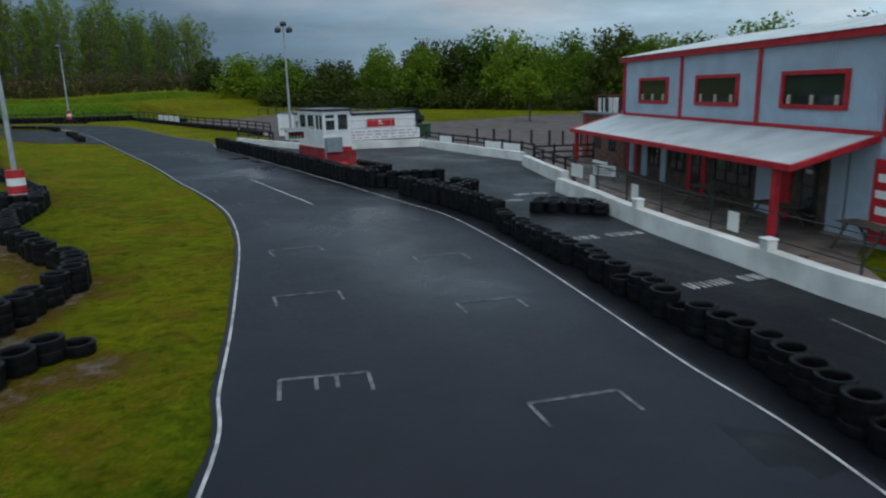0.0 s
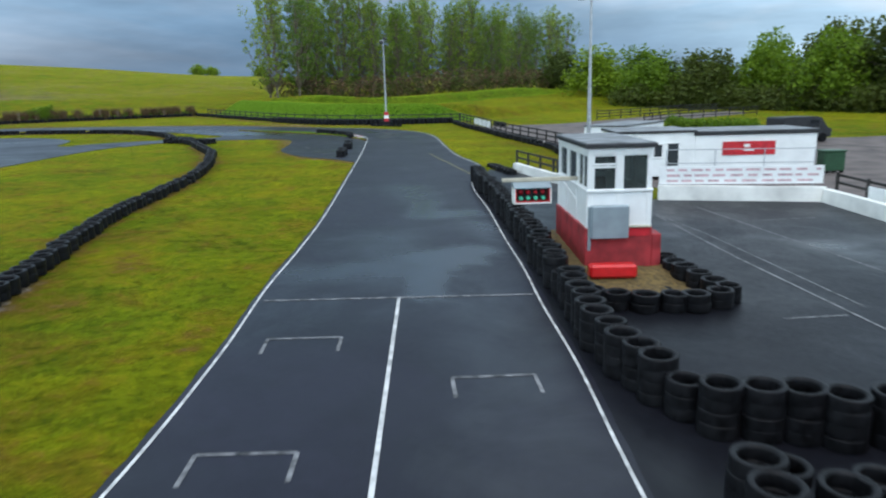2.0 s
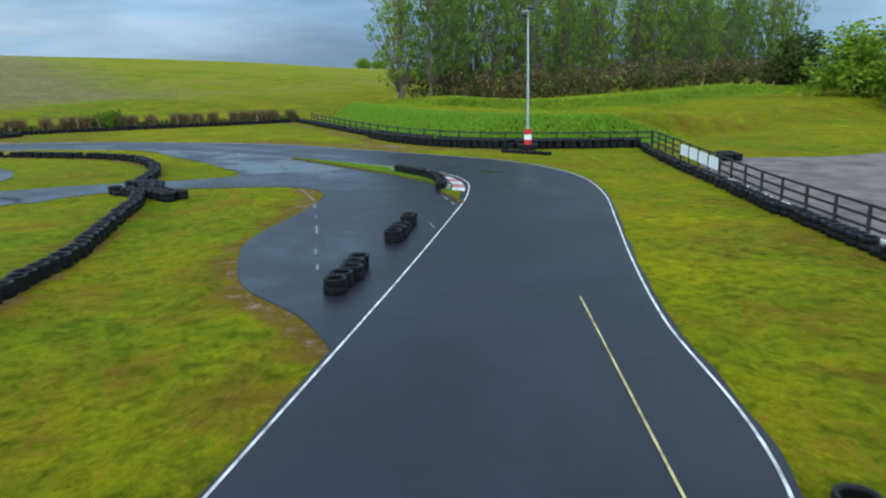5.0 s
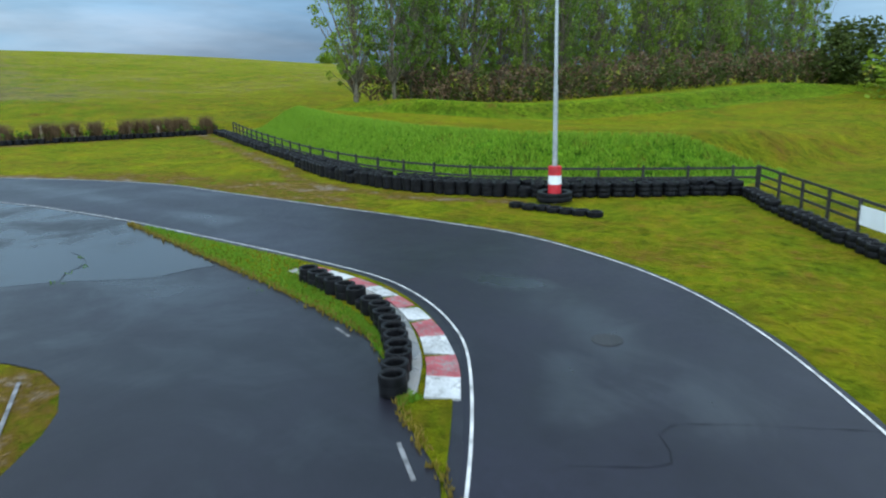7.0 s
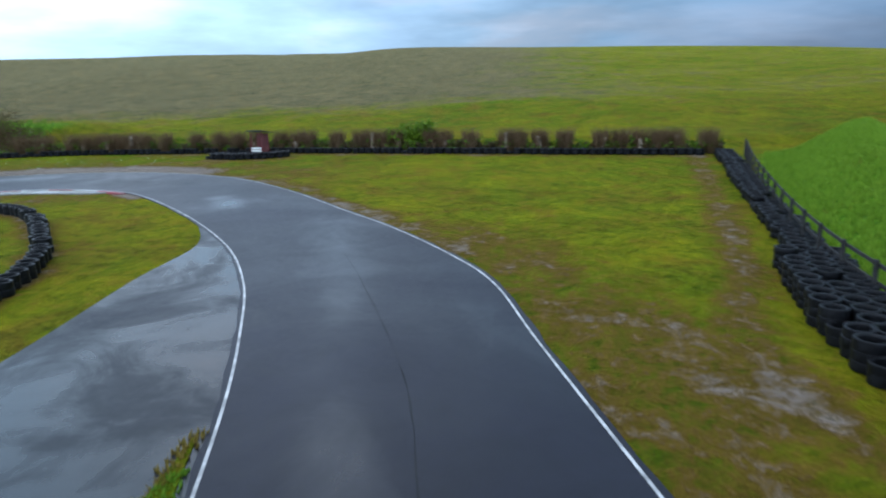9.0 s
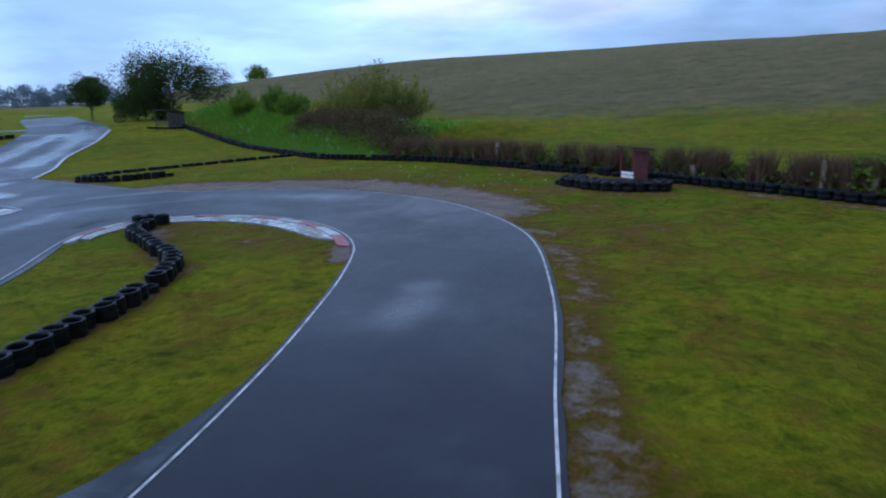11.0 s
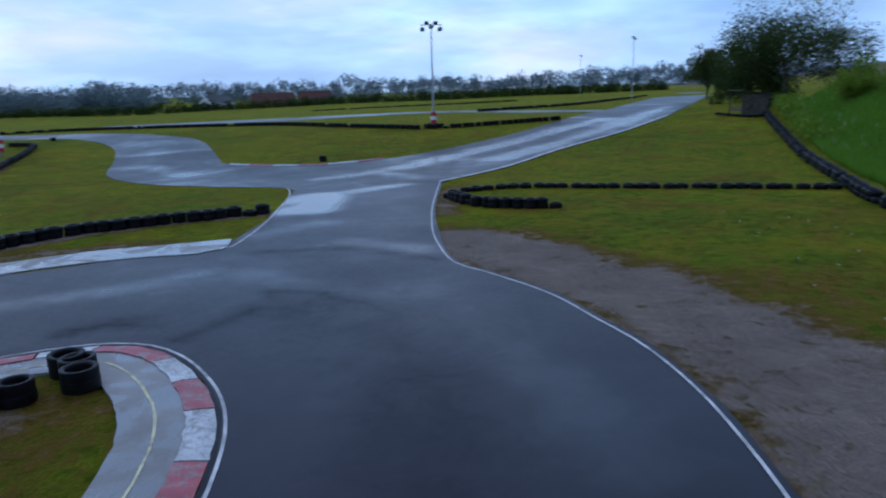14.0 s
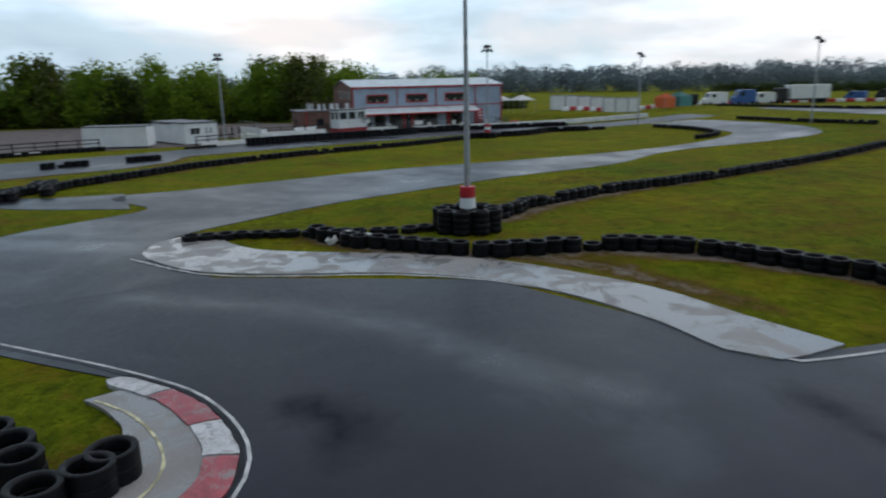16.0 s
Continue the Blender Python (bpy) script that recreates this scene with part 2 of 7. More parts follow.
    bump_to(nt, b, mix_of(nt, 0.4, clump, fine), 0.8, 0.12)


M_GRASS = mat("mown_grass", build_grass)
M_WHITE_LINE = plain("white_road_paint", (0.5, 0.5, 0.49), 0.6, 0, 0.25, 3.0)
M_WORN_LINE = plain("worn_road_paint", (0.15, 0.15, 0.155), 0.6, 0, 0.4, 5.0)
M_CREAM_LINE = plain("cream_road_paint", (0.5, 0.47, 0.28), 0.6, 0, 0.3, 4.0)
M_YELLOW_LINE = plain("yellow_road_paint", (0.34, 0.29, 0.12), 0.6, 0, 0.3, 4.0)
M_RUBBER = plain("tyre_rubber", (0.0075, 0.0076, 0.0088), 0.46, 0, 0.3, 5.0, 0.3, 0.15)
M_WHITE = plain("white_paint", (0.84, 0.85, 0.84), 0.5, 0, 0.04, 1.2)
M_WHITE_DIRTY = plain("dirty_white_paint", (0.80, 0.80, 0.75), 0.6, 0, 0.12, 0.8)
M_RED = plain("red_paint", (0.56, 0.02, 0.03), 0.45, 0, 0.15, 3.0)
M_RED_OLD = plain("weathered_red_paint", (0.34, 0.028, 0.032), 0.6, 0, 0.28, 2.2, 0.2)


def build_chipped(colour, bare=(0.24, 0.235, 0.225), keep=0.56):
    """Road paint on concrete, worn through in ragged patches and streaked with rubber."""
    def build(nt, b):
        fine = noise_out(nt, 22, 5, 0.7)
        chips = mix_of(nt, 0.35, noise_out(nt, 3.2, 7, 0.72, 0.6), fine)
        tone = ramp_of(nt, noise_out(nt, 1.6, 5, 0.6), [(0.3, tuple(0.62 * c for c in colour)), (0.68, tuple(min(1, 1.15 * c) for c in colour))])
        c = mix_of(nt, ramp_of(nt, chips, [(keep - 0.03, (0, 0, 0)), (keep + 0.05, (0.85, 0.85, 0.85))]), tone, bare)
        dirt = noise_out(nt, 5.5, 6, 0.7, 1.2)
        c = mix_of(nt, 0.6, c, ramp_of(nt, dirt, [(0.34, (0.3, 0.3, 0.31)), (0.5, (1, 1, 1))]), "MULTIPLY")
        nt.links.new(c, b.inputs["Base Color"])
        nt.links.new(ramp_of(nt, dirt, [(0.3, (0.35, 0.35, 0.35)), (0.7, (0.65, 0.65, 0.65))]), b.inputs["Roughness"])
        bump_to(nt, b, chips, 0.5, 0.012)
    return build


M_KERB_RED = mat("kerb_red_paint", build_chipped((0.42, 0.075, 0.09), keep=0.53))
M_KERB_WHITE = mat("kerb_white_paint", build_chipped((0.58, 0.59, 0.59), keep=0.525))


def build_wet_concrete(nt, b):
    film = noise_out(nt, 1.1, 5, 0.62, 0.8)
    grain = noise_out(nt, 25, 4, 0.7)
    c = ramp_of(nt, noise_out(nt, 0.35, 5, 0.6), [(0.3, (0.21, 0.205, 0.195)), (0.7, (0.33, 0.32, 0.305))])
    c = mix_of(nt, 0.5, c, ramp_of(nt, grain, [(0.3, (0.6, 0.6, 0.6)), (0.7, (1.1, 1.1, 1.1))]), "MULTIPLY")
    c = mix_of(nt, 1.0, c, ramp_of(nt, film, [(0.44, (1, 1, 1)), (0.54, (0.8, 0.81, 0.83))]), "MULTIPLY")
    nt.links.new(c, b.inputs["Base Color"])
    nt.links.new(ramp_of(nt, film, [(0.42, (0.7, 0.7, 0.7)), (0.48, (0.42, 0.42, 0.42)), (0.54, (0.07, 0.07, 0.07))]), b.inputs["Roughness"])
    nt.links.new(ramp_of(nt, film, [(0.46, (0.3, 0.3, 0.3)), (0.54, (0.9, 0.9, 0.9))]), b.inputs["Specular IOR Level"])
    bump_to(nt, b, grain, 0.25, 0.006)


M_WETCONC = mat("puddled_concrete", build_wet_concrete)
M_GALV = plain("galvanised_steel", (0.42, 0.44, 0.46), 0.45, 0.5, 0.1, 5.0)
M_CLAD = plain("blue_grey_cladding", (0.43, 0.53, 0.63), 0.45, 0, 0.06, 1.0, 0.05)
M_ROOF = plain("pale_roof_sheet", (0.6, 0.67, 0.68), 0.42, 0, 0.1, 0.8)
M_BLACKWOOD = plain("black_stained_wood", (0.022, 0.02, 0.018), 0.7, 0, 0.3, 6.0, 0.3)
M_FELT = plain("roof_felt", (0.19, 0.205, 0.215), 0.75, 0, 0.25, 2.0)
M_DARKTRIM = plain("dark_trim", (0.02, 0.021, 0.024), 0.6, 0, 0.2, 4.0)
M_GREYBOX = plain("grey_metal_box", (0.27, 0.33, 0.36), 0.5, 0.2, 0.06, 3.0)
M_BRICK = plain("brown_brick", (0.20, 0.10, 0.075), 0.8, 0, 0.3, 5.0)
M_TERRACE = plain("tan_paving", (0.19, 0.148, 0.122), 0.75, 0, 0.25, 1.3, 0.3)
M_GRAVEL = plain("paddock_gravel", (0.112, 0.088, 0.08), 0.9, 0, 0.25, 0.7, 0.4)
M_BARK = plain("bark", (0.09, 0.075, 0.055), 0.9, 0, 0.3, 4.0, 0.4)
M_BARK_PALE = plain("pale_bark", (0.15, 0.125, 0.08), 0.9, 0, 0.3, 4.0, 0.4)
M_WOOD_RED = plain("red_stained_wood", (0.15, 0.026, 0.026), 0.6, 0, 0.2, 4.0)
M_STRAW = plain("straw", (0.125, 0.082, 0.024), 0.9, 0, 0.3, 8.0, 0.5)
M_BEIGE = plain("beige_board", (0.5, 0.46, 0.36), 0.6, 0, 0.12, 4.0)


def build_leaf(a, c):
    def build(nt, b):
        g = nt.nodes.new("ShaderNodeNewGeometry")
        o = nt.nodes.new("ShaderNodeObjectInfo")
        col = ramp_of(nt, g.outputs["Random Per Island"], [(0.0, a), (1.0, c)])
        tint = ramp_of(nt, o.outputs["Random"], [(0.0, (0.6, 0.68, 0.6)), (0.5, (1.0, 0.95, 0.9)), (1.0, (1.35, 1.15, 0.95))])
        nt.links.new(mix_of(nt, 1.0, col, tint, "MULTIPLY"), b.inputs["Base Color"])
        b.inputs["Roughness"].default_value = 0.6
        b.inputs["Specular IOR Level"].default_value = 0.25
        through_leaf = nt.nodes.new("ShaderNodeBsdfTranslucent")
        blend = nt.nodes.new("ShaderNodeMixShader")
        blend.inputs[0].default_value = 0.4
        nt.links.new(mix_of(nt, 1.0, col, tint, "MULTIPLY"), through_leaf.inputs[0])
        nt.links.new(b.outputs[0], blend.inputs[1])
        nt.links.new(through_leaf.outputs[0], blend.inputs[2])
        nt.links.new(blend.outputs[0], nt.nodes["Material Output"].inputs[0])
    return build


M_LEAF = mat("spring_leaf", build_leaf((0.085, 0.17, 0.01), (0.18, 0.3, 0.018)))
M_LEAF_POPLAR = mat("poplar_leaf", build_leaf((0.10, 0.19, 0.022), (0.23, 0.35, 0.045)))
M_LEAF_DARK = mat("dark_leaf", build_leaf((0.048, 0.076, 0.013), (0.092, 0.13, 0.022)))
# haze of distance put into the leaf colour: lighter and bluer than real leaves
M_LEAF_HAZED = mat("haze_tinted_leaf", build_leaf((0.15, 0.21, 0.24), (0.21, 0.285, 0.31)))
M_LEAF_BROWN = mat("hedge_leaf", build_leaf((0.05, 0.036, 0.022), (0.21, 0.15, 0.09)))
M_LEAF_WILLOW = mat("willow_leaf", build_leaf((0.12, 0.15, 0.025), (0.25, 0.27, 0.05)))
M_LEAF_BRAMBLE = mat("bramble_leaf", build_leaf((0.045, 0.042, 0.018), (0.125, 0.09, 0.046)))
M_BLADE = mat("grass_blade", build_leaf((0.12, 0.27, 0.014), (0.28, 0.48, 0.04)))


def build_glass(nt, b):
    b.inputs["Base Color"].default_value = (0.02, 0.025, 0.03, 1)
    b.inputs["Roughness"].default_value = 0.06
    b.inputs["Specular IOR Level"].default_value = 0.8


M_GLASS = mat("window_glass", build_glass)


def build_clear(nt, b):
    b.inputs["Base Color"].default_value = (0.2, 0.24, 0.235, 1)
    b.inputs["Roughness"].default_value = 0.03
    b.inputs["Transmission Weight"].default_value = 0.9
    b.inputs["IOR"].default_value = 1.2


M_CLEAR = mat("clear_glass", build_clear)


# ---- building helpers ----
def plane_z(x, y):
    return -0.0225 * x + 0.0058 * y


def smooth(a, b, v):
    t = min(1.0, max(0.0, (v - a) / (b - a)))
    return t * t * (3 - 2 * t)


def polyline_distance(x, y, pts):
    best = 1e9
    for (ax, ay), (bx, by) in zip(pts, pts[1:]):
        dx, dy = bx - ax, by - ay
        t = max(0, min(1, ((x - ax) * dx + (y - ay) * dy) / (dx * dx + dy * dy)))
        best = min(best, math.hypot(x - ax - t * dx, y - ay - t * dy))
    return best


BANK_LINE = [(-93, 84), (-79, 79.5), (-64, 76.5), (-56, 77.2), (-50.5, 80.2), (-45.5, 87)]


HEDGE = [(-118, -70), (-106.4, -28), (-101.5, -1.6), (-99.1, 13.0), (-98.1, 23.0), (-99.6, 29.0), (-100.2, 38.0), (-99.8, 45.0), (-99.6, 51.0), (-98.0, 60.0), (-96.0, 69.0), (-93.6, 81.0), (-95, 130)]


def hedge_x(y):
    for (ax, ay), (bx, by) in zip(HEDGE, HEDGE[1:]):
        if ay <= y <= by:
            return ax + (bx - ax) * (y - ay) / (by - ay)
    return HEDGE[0][0] if y < 0 else HEDGE[-1][0]


RIDGE = [(-82.0, 88.0), (-74.0, 92.0), (-70.0, 98.5), (-67.0, 108.0), (-64.0, 120.0), (-61.5, 132.0), (-58.0, 150.0)]


def ridge_x(y):
    for (ax, ay), (bx, by) in zip(RIDGE, RIDGE[1:]):
        if y <= by:
            return ax + (bx - ax) * (y - ay) / (by - ay)
    return RIDGE[-1][0]


def track_z(x, y):
    """Height of the circuit: a gently tilted plane that rises a little to the south."""
    return plane_z(x, y) + 1.9 * smooth(8, -30, y)


def gz(x, y):
    """Height of the ground: the circuit, a bank and field to the north, a hill to the west."""
    z = track_z(max(-130, min(90, x)), max(-160, min(130, y)))
    d = hedge_x(y) - 2 - x
    if d > 0:
        amp = 12 + 10 * math.exp(-((y - 25) / (120 if y > 25 else 110)) ** 2)
        amp += 7 * math.exp(-((y + 110) / 80) ** 2)
        z += amp * smooth(-330, -130, y) * smooth(-20, 270, d) * smooth(0, 30, d)
        z += smooth(0, 30, d) * 6.4 * math.exp(-((x + 222) / 75) ** 2 - ((y + 152) / 62) ** 2)
        z += smooth(100, 230, d) * (1.2 * math.exp(-((y - 128) / 45) ** 2) - 2.2 * math.exp(-((y + 25) / 40) ** 2))
        z += 0.5 * smooth(0, 5, d)
    if d > -1.6 and -60 < y < 31:
        z += 1.75 * smooth(31, 24, y) * smooth(-60, -30, y) * smooth(-1.6, 3.2, d) * smooth(24, 4, d)
    if y > 70 and -97 < x < -38:
        for (ax, ay), (bx, by) in zip(BANK_LINE, BANK_LINE[1:]):
            if ax <= x <= bx:
                line = ay + (by - ay) * (x - ax) / (bx - ax)
                rise = smooth(0, 5, y - line) * (1 - 0.5 * smooth(8, 26, y - line))
                z += 2.0 * rise * smooth(-45.5, -50, x) * smooth(-97, -91, x)
                break
    if 88 < y < 150:
        d = ridge_x(y) - x
        if 0 < d < 30:
            z += 1.2 * smooth(0, 3, d) * smooth(88, 94, y) * (1 - 0.6 * smooth(6, 16, d)) * smooth(150, 135, y)
    if x > 16 and -14 < y < 22:
        z += 1.6 * smooth(16, 28, x) * smooth(-14, 2, y) * smooth(22, 15, y) * smooth(90, 60, x)
    if y > 95:
        z += 1.6 * smooth(95, 150, y) * smooth(-30, -70, x)
    return z


def spline(pts, step=0.8, closed=False):
    """Catmull-Rom curve through the plan points, at even steps."""
    n = len(pts)
    out = []
    spans = n if closed else n - 1
    for i in range(spans):
        if closed:
            p = [pts[(i + k) % n] for k in (-1, 0, 1, 2)]
        else:
            p = [pts[max(0, min(n - 1, i + k))] for k in (-1, 0, 1, 2)]
        length = math.dist(p[1], p[2])
        m = max(1, int(length / step))
        for j in range(m):
            t = j / m
            out.append(tuple(0.5 * (2 * b + (c - a) * t + (2 * a - 5 * b + 4 * c - d) * t * t + (3 * b - a - 3 * c + d) * t ** 3)
                             for a, b, c, d in zip(*p)))
    if not closed:
        out.append(tuple(pts[-1]))
    return out


def even(pts, gap):
    """Points at even gaps along a polyline, with headings."""
    out, left = [], 0.0
    for a, b in zip(pts, pts[1:]):
        length = math.dist(a, b)
        while left <= length and length > 0:
            t = left / length
            out.append((a[0] + (b[0] - a[0]) * t, a[1] + (b[1] - a[1]) * t, math.atan2(b[1] - a[1], b[0] - a[0])))
            left += gap
        left -= length
    return out


def mesh_object(name, verts, faces, material, parent=None, smooth_faces=False):
    me = bpy.data.meshes.new(name)
    me.from_pydata(verts, [], faces)
    me.materials.append(material)
    if smooth_faces:
        me.polygons.foreach_set("use_smooth", [True] * len(me.polygons))
    me.update()
    ob = new(name, me)
    ob.parent = parent
    return ob


def part(name, bm, material, parent=None, label=""):
    me = bpy.data.meshes.new(name)
    bm.normal_update()
    bm.to_mesh(me)
    bm.free()
    me.materials.append(material)
    ob = new(name, me)
    ob.parent = parent
    if label:
        tagged(ob, label)
    return ob


def box(bm, size, at=(0, 0, 0), rz=0.0, bevel=0.0, rx=0.0, ry=0.0):
    m = Matrix.Translation(at) @ Euler((rx, ry, rz)).to_matrix().to_4x4() @ Matrix.Diagonal((*size, 1))
    made = bmesh.ops.create_cube(bm, size=1, matrix=m)
    if bevel:
        edges = list({e for v in made["verts"] for e in v.link_edges})
        bmesh.ops.bevel(bm, geom=edges, offset=bevel, segments=1, affect="EDGES")
    return bm


def rod(bm, a, b, r1, r2=None, seg=8):
    a, b = Vector(a), Vector(b)
    r2 = r1 if r2 is None else r2
    m = Matrix.Translation((a + b) / 2) @ (b - a).to_track_quat("Z", "Y").to_matrix().to_4x4()
    bmesh.ops.create_cone(bm, cap_ends=True, segments=seg, radius1=r1, radius2=r2, depth=(b - a).length, matrix=m)
    return bm


def empty(name, x, y, rz=0.0, z=None):
    ob = new(name)
    ob.matrix_world = Matrix.Translation((x, y, gz(x, y) if z is None else z)) @ Matrix.Rotation(rz, 4, "Z")
    return ob


def sheet(name, outline, material, lift, label, category, depth=0.06, ground=None, reach=5.0):
    """A paved or bare area: its outline filled on the ground, with a thin edge."""
    pts = [Vector((x, y, 0)) for x, y in outline]
    bm = bmesh.new()
    vs = [bm.verts.new(p) for p in pts]
    for t in tessellate_polygon([pts]):
        a, b, c = (pts[i] for i in t)
        turn = (b.x - a.x) * (c.y - a.y) - (b.y - a.y) * (c.x - a.x)
        if abs(turn) > 1e-6:
            try:
                bm.faces.new([vs[i] for i in (t if turn > 0 else reversed(t))])
            except ValueError:
                pass
    for _ in range(10):
        far = [e for e in bm.edges if e.calc_length() > reach]
        if not far:
            break
        bmesh.ops.subdivide_edges(bm, edges=far, cuts=1)
        bmesh.ops.triangulate(bm, faces=bm.faces[:])
    rim = [e for e in bm.edges if e.is_boundary]
    made = bmesh.ops.extrude_edge_only(bm, edges=rim)["geom"]
    skirt = {g for g in made if isinstance(g, bmesh.types.BMVert)}
    for v in bm.verts:
        v.co.z = (ground or track_z)(v.co.x, v.co.y) + lift - (depth if v in skirt else 0)
    ob = part(name, bm, material)
    return tagged(ob, label, category, kind="structure")


def stripe(name, pts, width, material, lift, label="", parent=None, ragged=0.0, thick=0.0):
    """A painted line or strip along plan points."""
    verts, faces = [], []
    rnd = random.Random(len(pts) * 7 + int(pts[0][0] * 10))
    for i, (x, y) in enumerate(pts):
        ax, ay = pts[max(0, i - 1)]
        bx, by = pts[min(len(pts) - 1, i + 1)]
        l = math.hypot(bx - ax, by - ay) or 1
        nx, ny = -(by - ay) / l, (bx - ax) / l
        for s in (-1, 1):
            w = s * width / 2 + ragged * (rnd.random() - 0.5)
            px, py = x + nx * w, y + ny * w
            verts.append((px, py, track_z(px, py) + lift))
    for i in range(len(pts) - 1):
        faces.append((2 * i, 2 * i + 2, 2 * i + 3, 2 * i + 1)[::-1])
    ob = mesh_object(name, verts, faces, material, parent)
    if label:
        tagged(ob, label, "line marking", kind="structure")
    return ob


# ---- large structure: ground, tracks ----
# worn earth: plan line, reach, strength
WORN_BENDS = [
    ([(-82.2, 26.6), (-84.4, 29.2), (-86.6, 31.6), (-88.6, 35.0), (-89.4, 38.6), (-89.4, 42.2), (-89.0, 45.2), (-87.8, 48.2)], 2.4, 0.98),
    ([(-87.6, 47.4), (-85.6, 51.4), (-82.6, 55.2), (-79.0, 58.4)], 1.3, 0.42),
    ([(-56.5, 70.9), (-60.5, 70.3), (-64.0, 69.3), (-67.5, 67.6), (-72.0, 64.4)], 2.6, 0.28),
    ([(-58.0, 71.6), (-62.0, 71.0)], 1.8, 0.38),
    ([(-68.0, 66.6), (-73.0, 63.2), (-79.0, 58.4)], 0.8, 0.5),
    ([(-11.8, 24.6), (-14.7, 26.8), (-20.0, 31.4), (-22.8, 34.5), (-26.4, 38.4), (-30.3, 41.8), (-34.0, 44.6), (-37.8, 47.0), (-41.3, 48.5), (-44.3, 50.1)], 0.7, 0.5),
]
WORN_INFIELD = [
    ([(-0.7, 8.4), (-0.9, 10.4), (-1.1, 11.8), (-1.6, 12.6), (-2.5, 13.3), (-3.9, 14.3), (-5.6, 15.5), (-7.1, 16.8), (-8.1, 18.3)], 0.9, 0.48),
    ([(1.9, 8.6), (1.3, 7.6), (0.9, 6.2)], 0.8, 0.48),
    ([(-51.4, 52.3), (-54.0, 53.6), (-58.1, 54.7), (-62.0, 54.9), (-66.0, 53.8), (-69.6, 51.3), (-72.9, 48.6), (-74.7, 46.2), (-75.4, 42.5), (-76.8, 39.4)], 0.7, 0.5),
    ([(-92.2, 79.0), (-79.5, 76.7), (-66.6, 74.2), (-62.5, 72.9), (-58.7, 72.6), (-54.0, 73.9), (-50.2, 76.6)], 0.7, 0.4),
    ([(-97.9, 39.0), (-97.7, 45.8), (-97.0, 50.6), (-95.6, 59.0), (-93.8, 68.0), (-91.6, 79.4)], 0.7, 0.4),
    ([(-94.2, 45.6), (-93.2, 48.2), (-93.6, 50.4), (-95.0, 52.2)], 0.8, 0.36),
]
WORN_WALLS = [
    ([(-62.3, 36.5), (-64.0, 35.0), (-65.7, 31.9), (-65.6, 27.7), (-67.2, 24.9), (-70.1, 22.7), (-72.6, 21.2)], 0.8, 0.75),
    ([(-60.2, 30.2), (-56.0, 26.3), (-52.0, 19.8), (-43.0, 6.0), (-38.0, -2.2)], 0.7, 0.7),
    ([(-25.6, 49.5), (-28.0, 49.8), (-30.3, 49.6), (-32.0, 49.9), (-33.9, 50.6), (-35.5, 51.4), (-36.9, 52.6), (-38.5, 54.4), (-40.7, 56.6), (-42.6, 58.0), (-44.6, 58.1)], 0.6, 0.42),
    ([(-77.0, 39.4), (-78.4, 41.4), (-78.9, 44.6)], 1.0, 0.28),
    ([(-79.9, 47.8), (-79.3, 48.8), (-78.6, 49.6)], 0.5, 0.95),
    ([(-71.6, 26.6), (-67.4, 28.6), (-65.2, 31.8)], 0.7, 0.5),
    ([(-80.5, 21.5), (-79.4, 14.5)], 0.7, 0.6),
]
WORN_EDGES = [
    ([(-90.5, 33.0), (-91.5, 40.0), (-90.5, 48.0), (-87.0, 54.5)], 5.0, 0.2),
    ([(-79.4, 46.4), (-78.0, 42.6), (-77.6, 40.6)], 3.4, 0.24),
    ([(-3.0, 35.6), (-1.2, 36.0), (-2.4, 38.0), (-5.0, 38.6)], 1.6, 1.0),
]
WORN = WORN_BENDS + WORN_INFIELD + WORN_WALLS + WORN_EDGES


# damp film, standing water, tar stains and a broad darker hairpin band on the asphalt: plan line, reach, strength
WET_GRID = [
    ([(-6.9, 34.1), (-6.3, 35.5)], 0.9, 1.25), ([(-5.7, 34.6), (-6.5, 34.4), (-5.5, 32.4), (-4.7, 31.4)], 0.6, 1.1), ([(-8.4, 31.2), (-7.4, 33.4)], 1.1, 0.42),
    ([(-12.8, 41.0), (-11.1, 38.8), (-9.9, 40.2)], 0.8, 0.9), ([(-16.0, 43.6), (-13.0, 41.0)], 1.3, 0.5), ([(-8.5, 38.9), (-6.4, 36.9)], 0.7, 0.4),
    ([(2.4, 23.1), (2.3, 21.0), (4.8, 16.9), (6.6, 14.6), (7.3, 14.1)], 2.3, 0.5), ([(-9.6, 34.8), (-6.0, 33.4), (-2.3, 30.6), (0.6, 27.0)], 2.0, 0.42)]
WET_BENDS = [
    ([(-43.0, 68.2), (-41.9, 68.9)], 0.55, 0.8), ([(-41.4, 68.5), (-38.8, 67.5), (-37.3, 66.7), (-35.8, 66.0)], 1.2, 0.42), ([(-36.6, 66.4), (-37.0, 64.5), (-38.6, 65.8)], 0.7, 0.5),
    ([(-68.7, 40.2), (-69.9, 36.8), (-71.7, 34.1), (-73.5, 32.9), (-75.4, 31.0)], 0.7, 0.5), ([(-75.5, 30.6), (-77.4, 31.2), (-79.8, 32.3), (-81.5, 32.8)], 0.7, 0.26),
    ([(-81.7, 32.0), (-83.2, 33.3), (-84.1, 35.2), (-85.3, 37.8), (-86.1, 39.8)], 0.9, 0.24), ([(-78.2, 26.9), (-80.9, 27.8)], 0.8, 0.45),
    ([(-73.0, 60.6), (-69.0, 62.6), (-66.0, 63.2)], 1.2, 0.3), ([(-66.0, 63.4), (-60.0, 64.4), (-55.0, 66.0)], 0.8, 0.26), ([(-76.0, 55.6), (-78.4, 54.0)], 0.8, 0.4)]
WET = WET_GRID + WET_BENDS
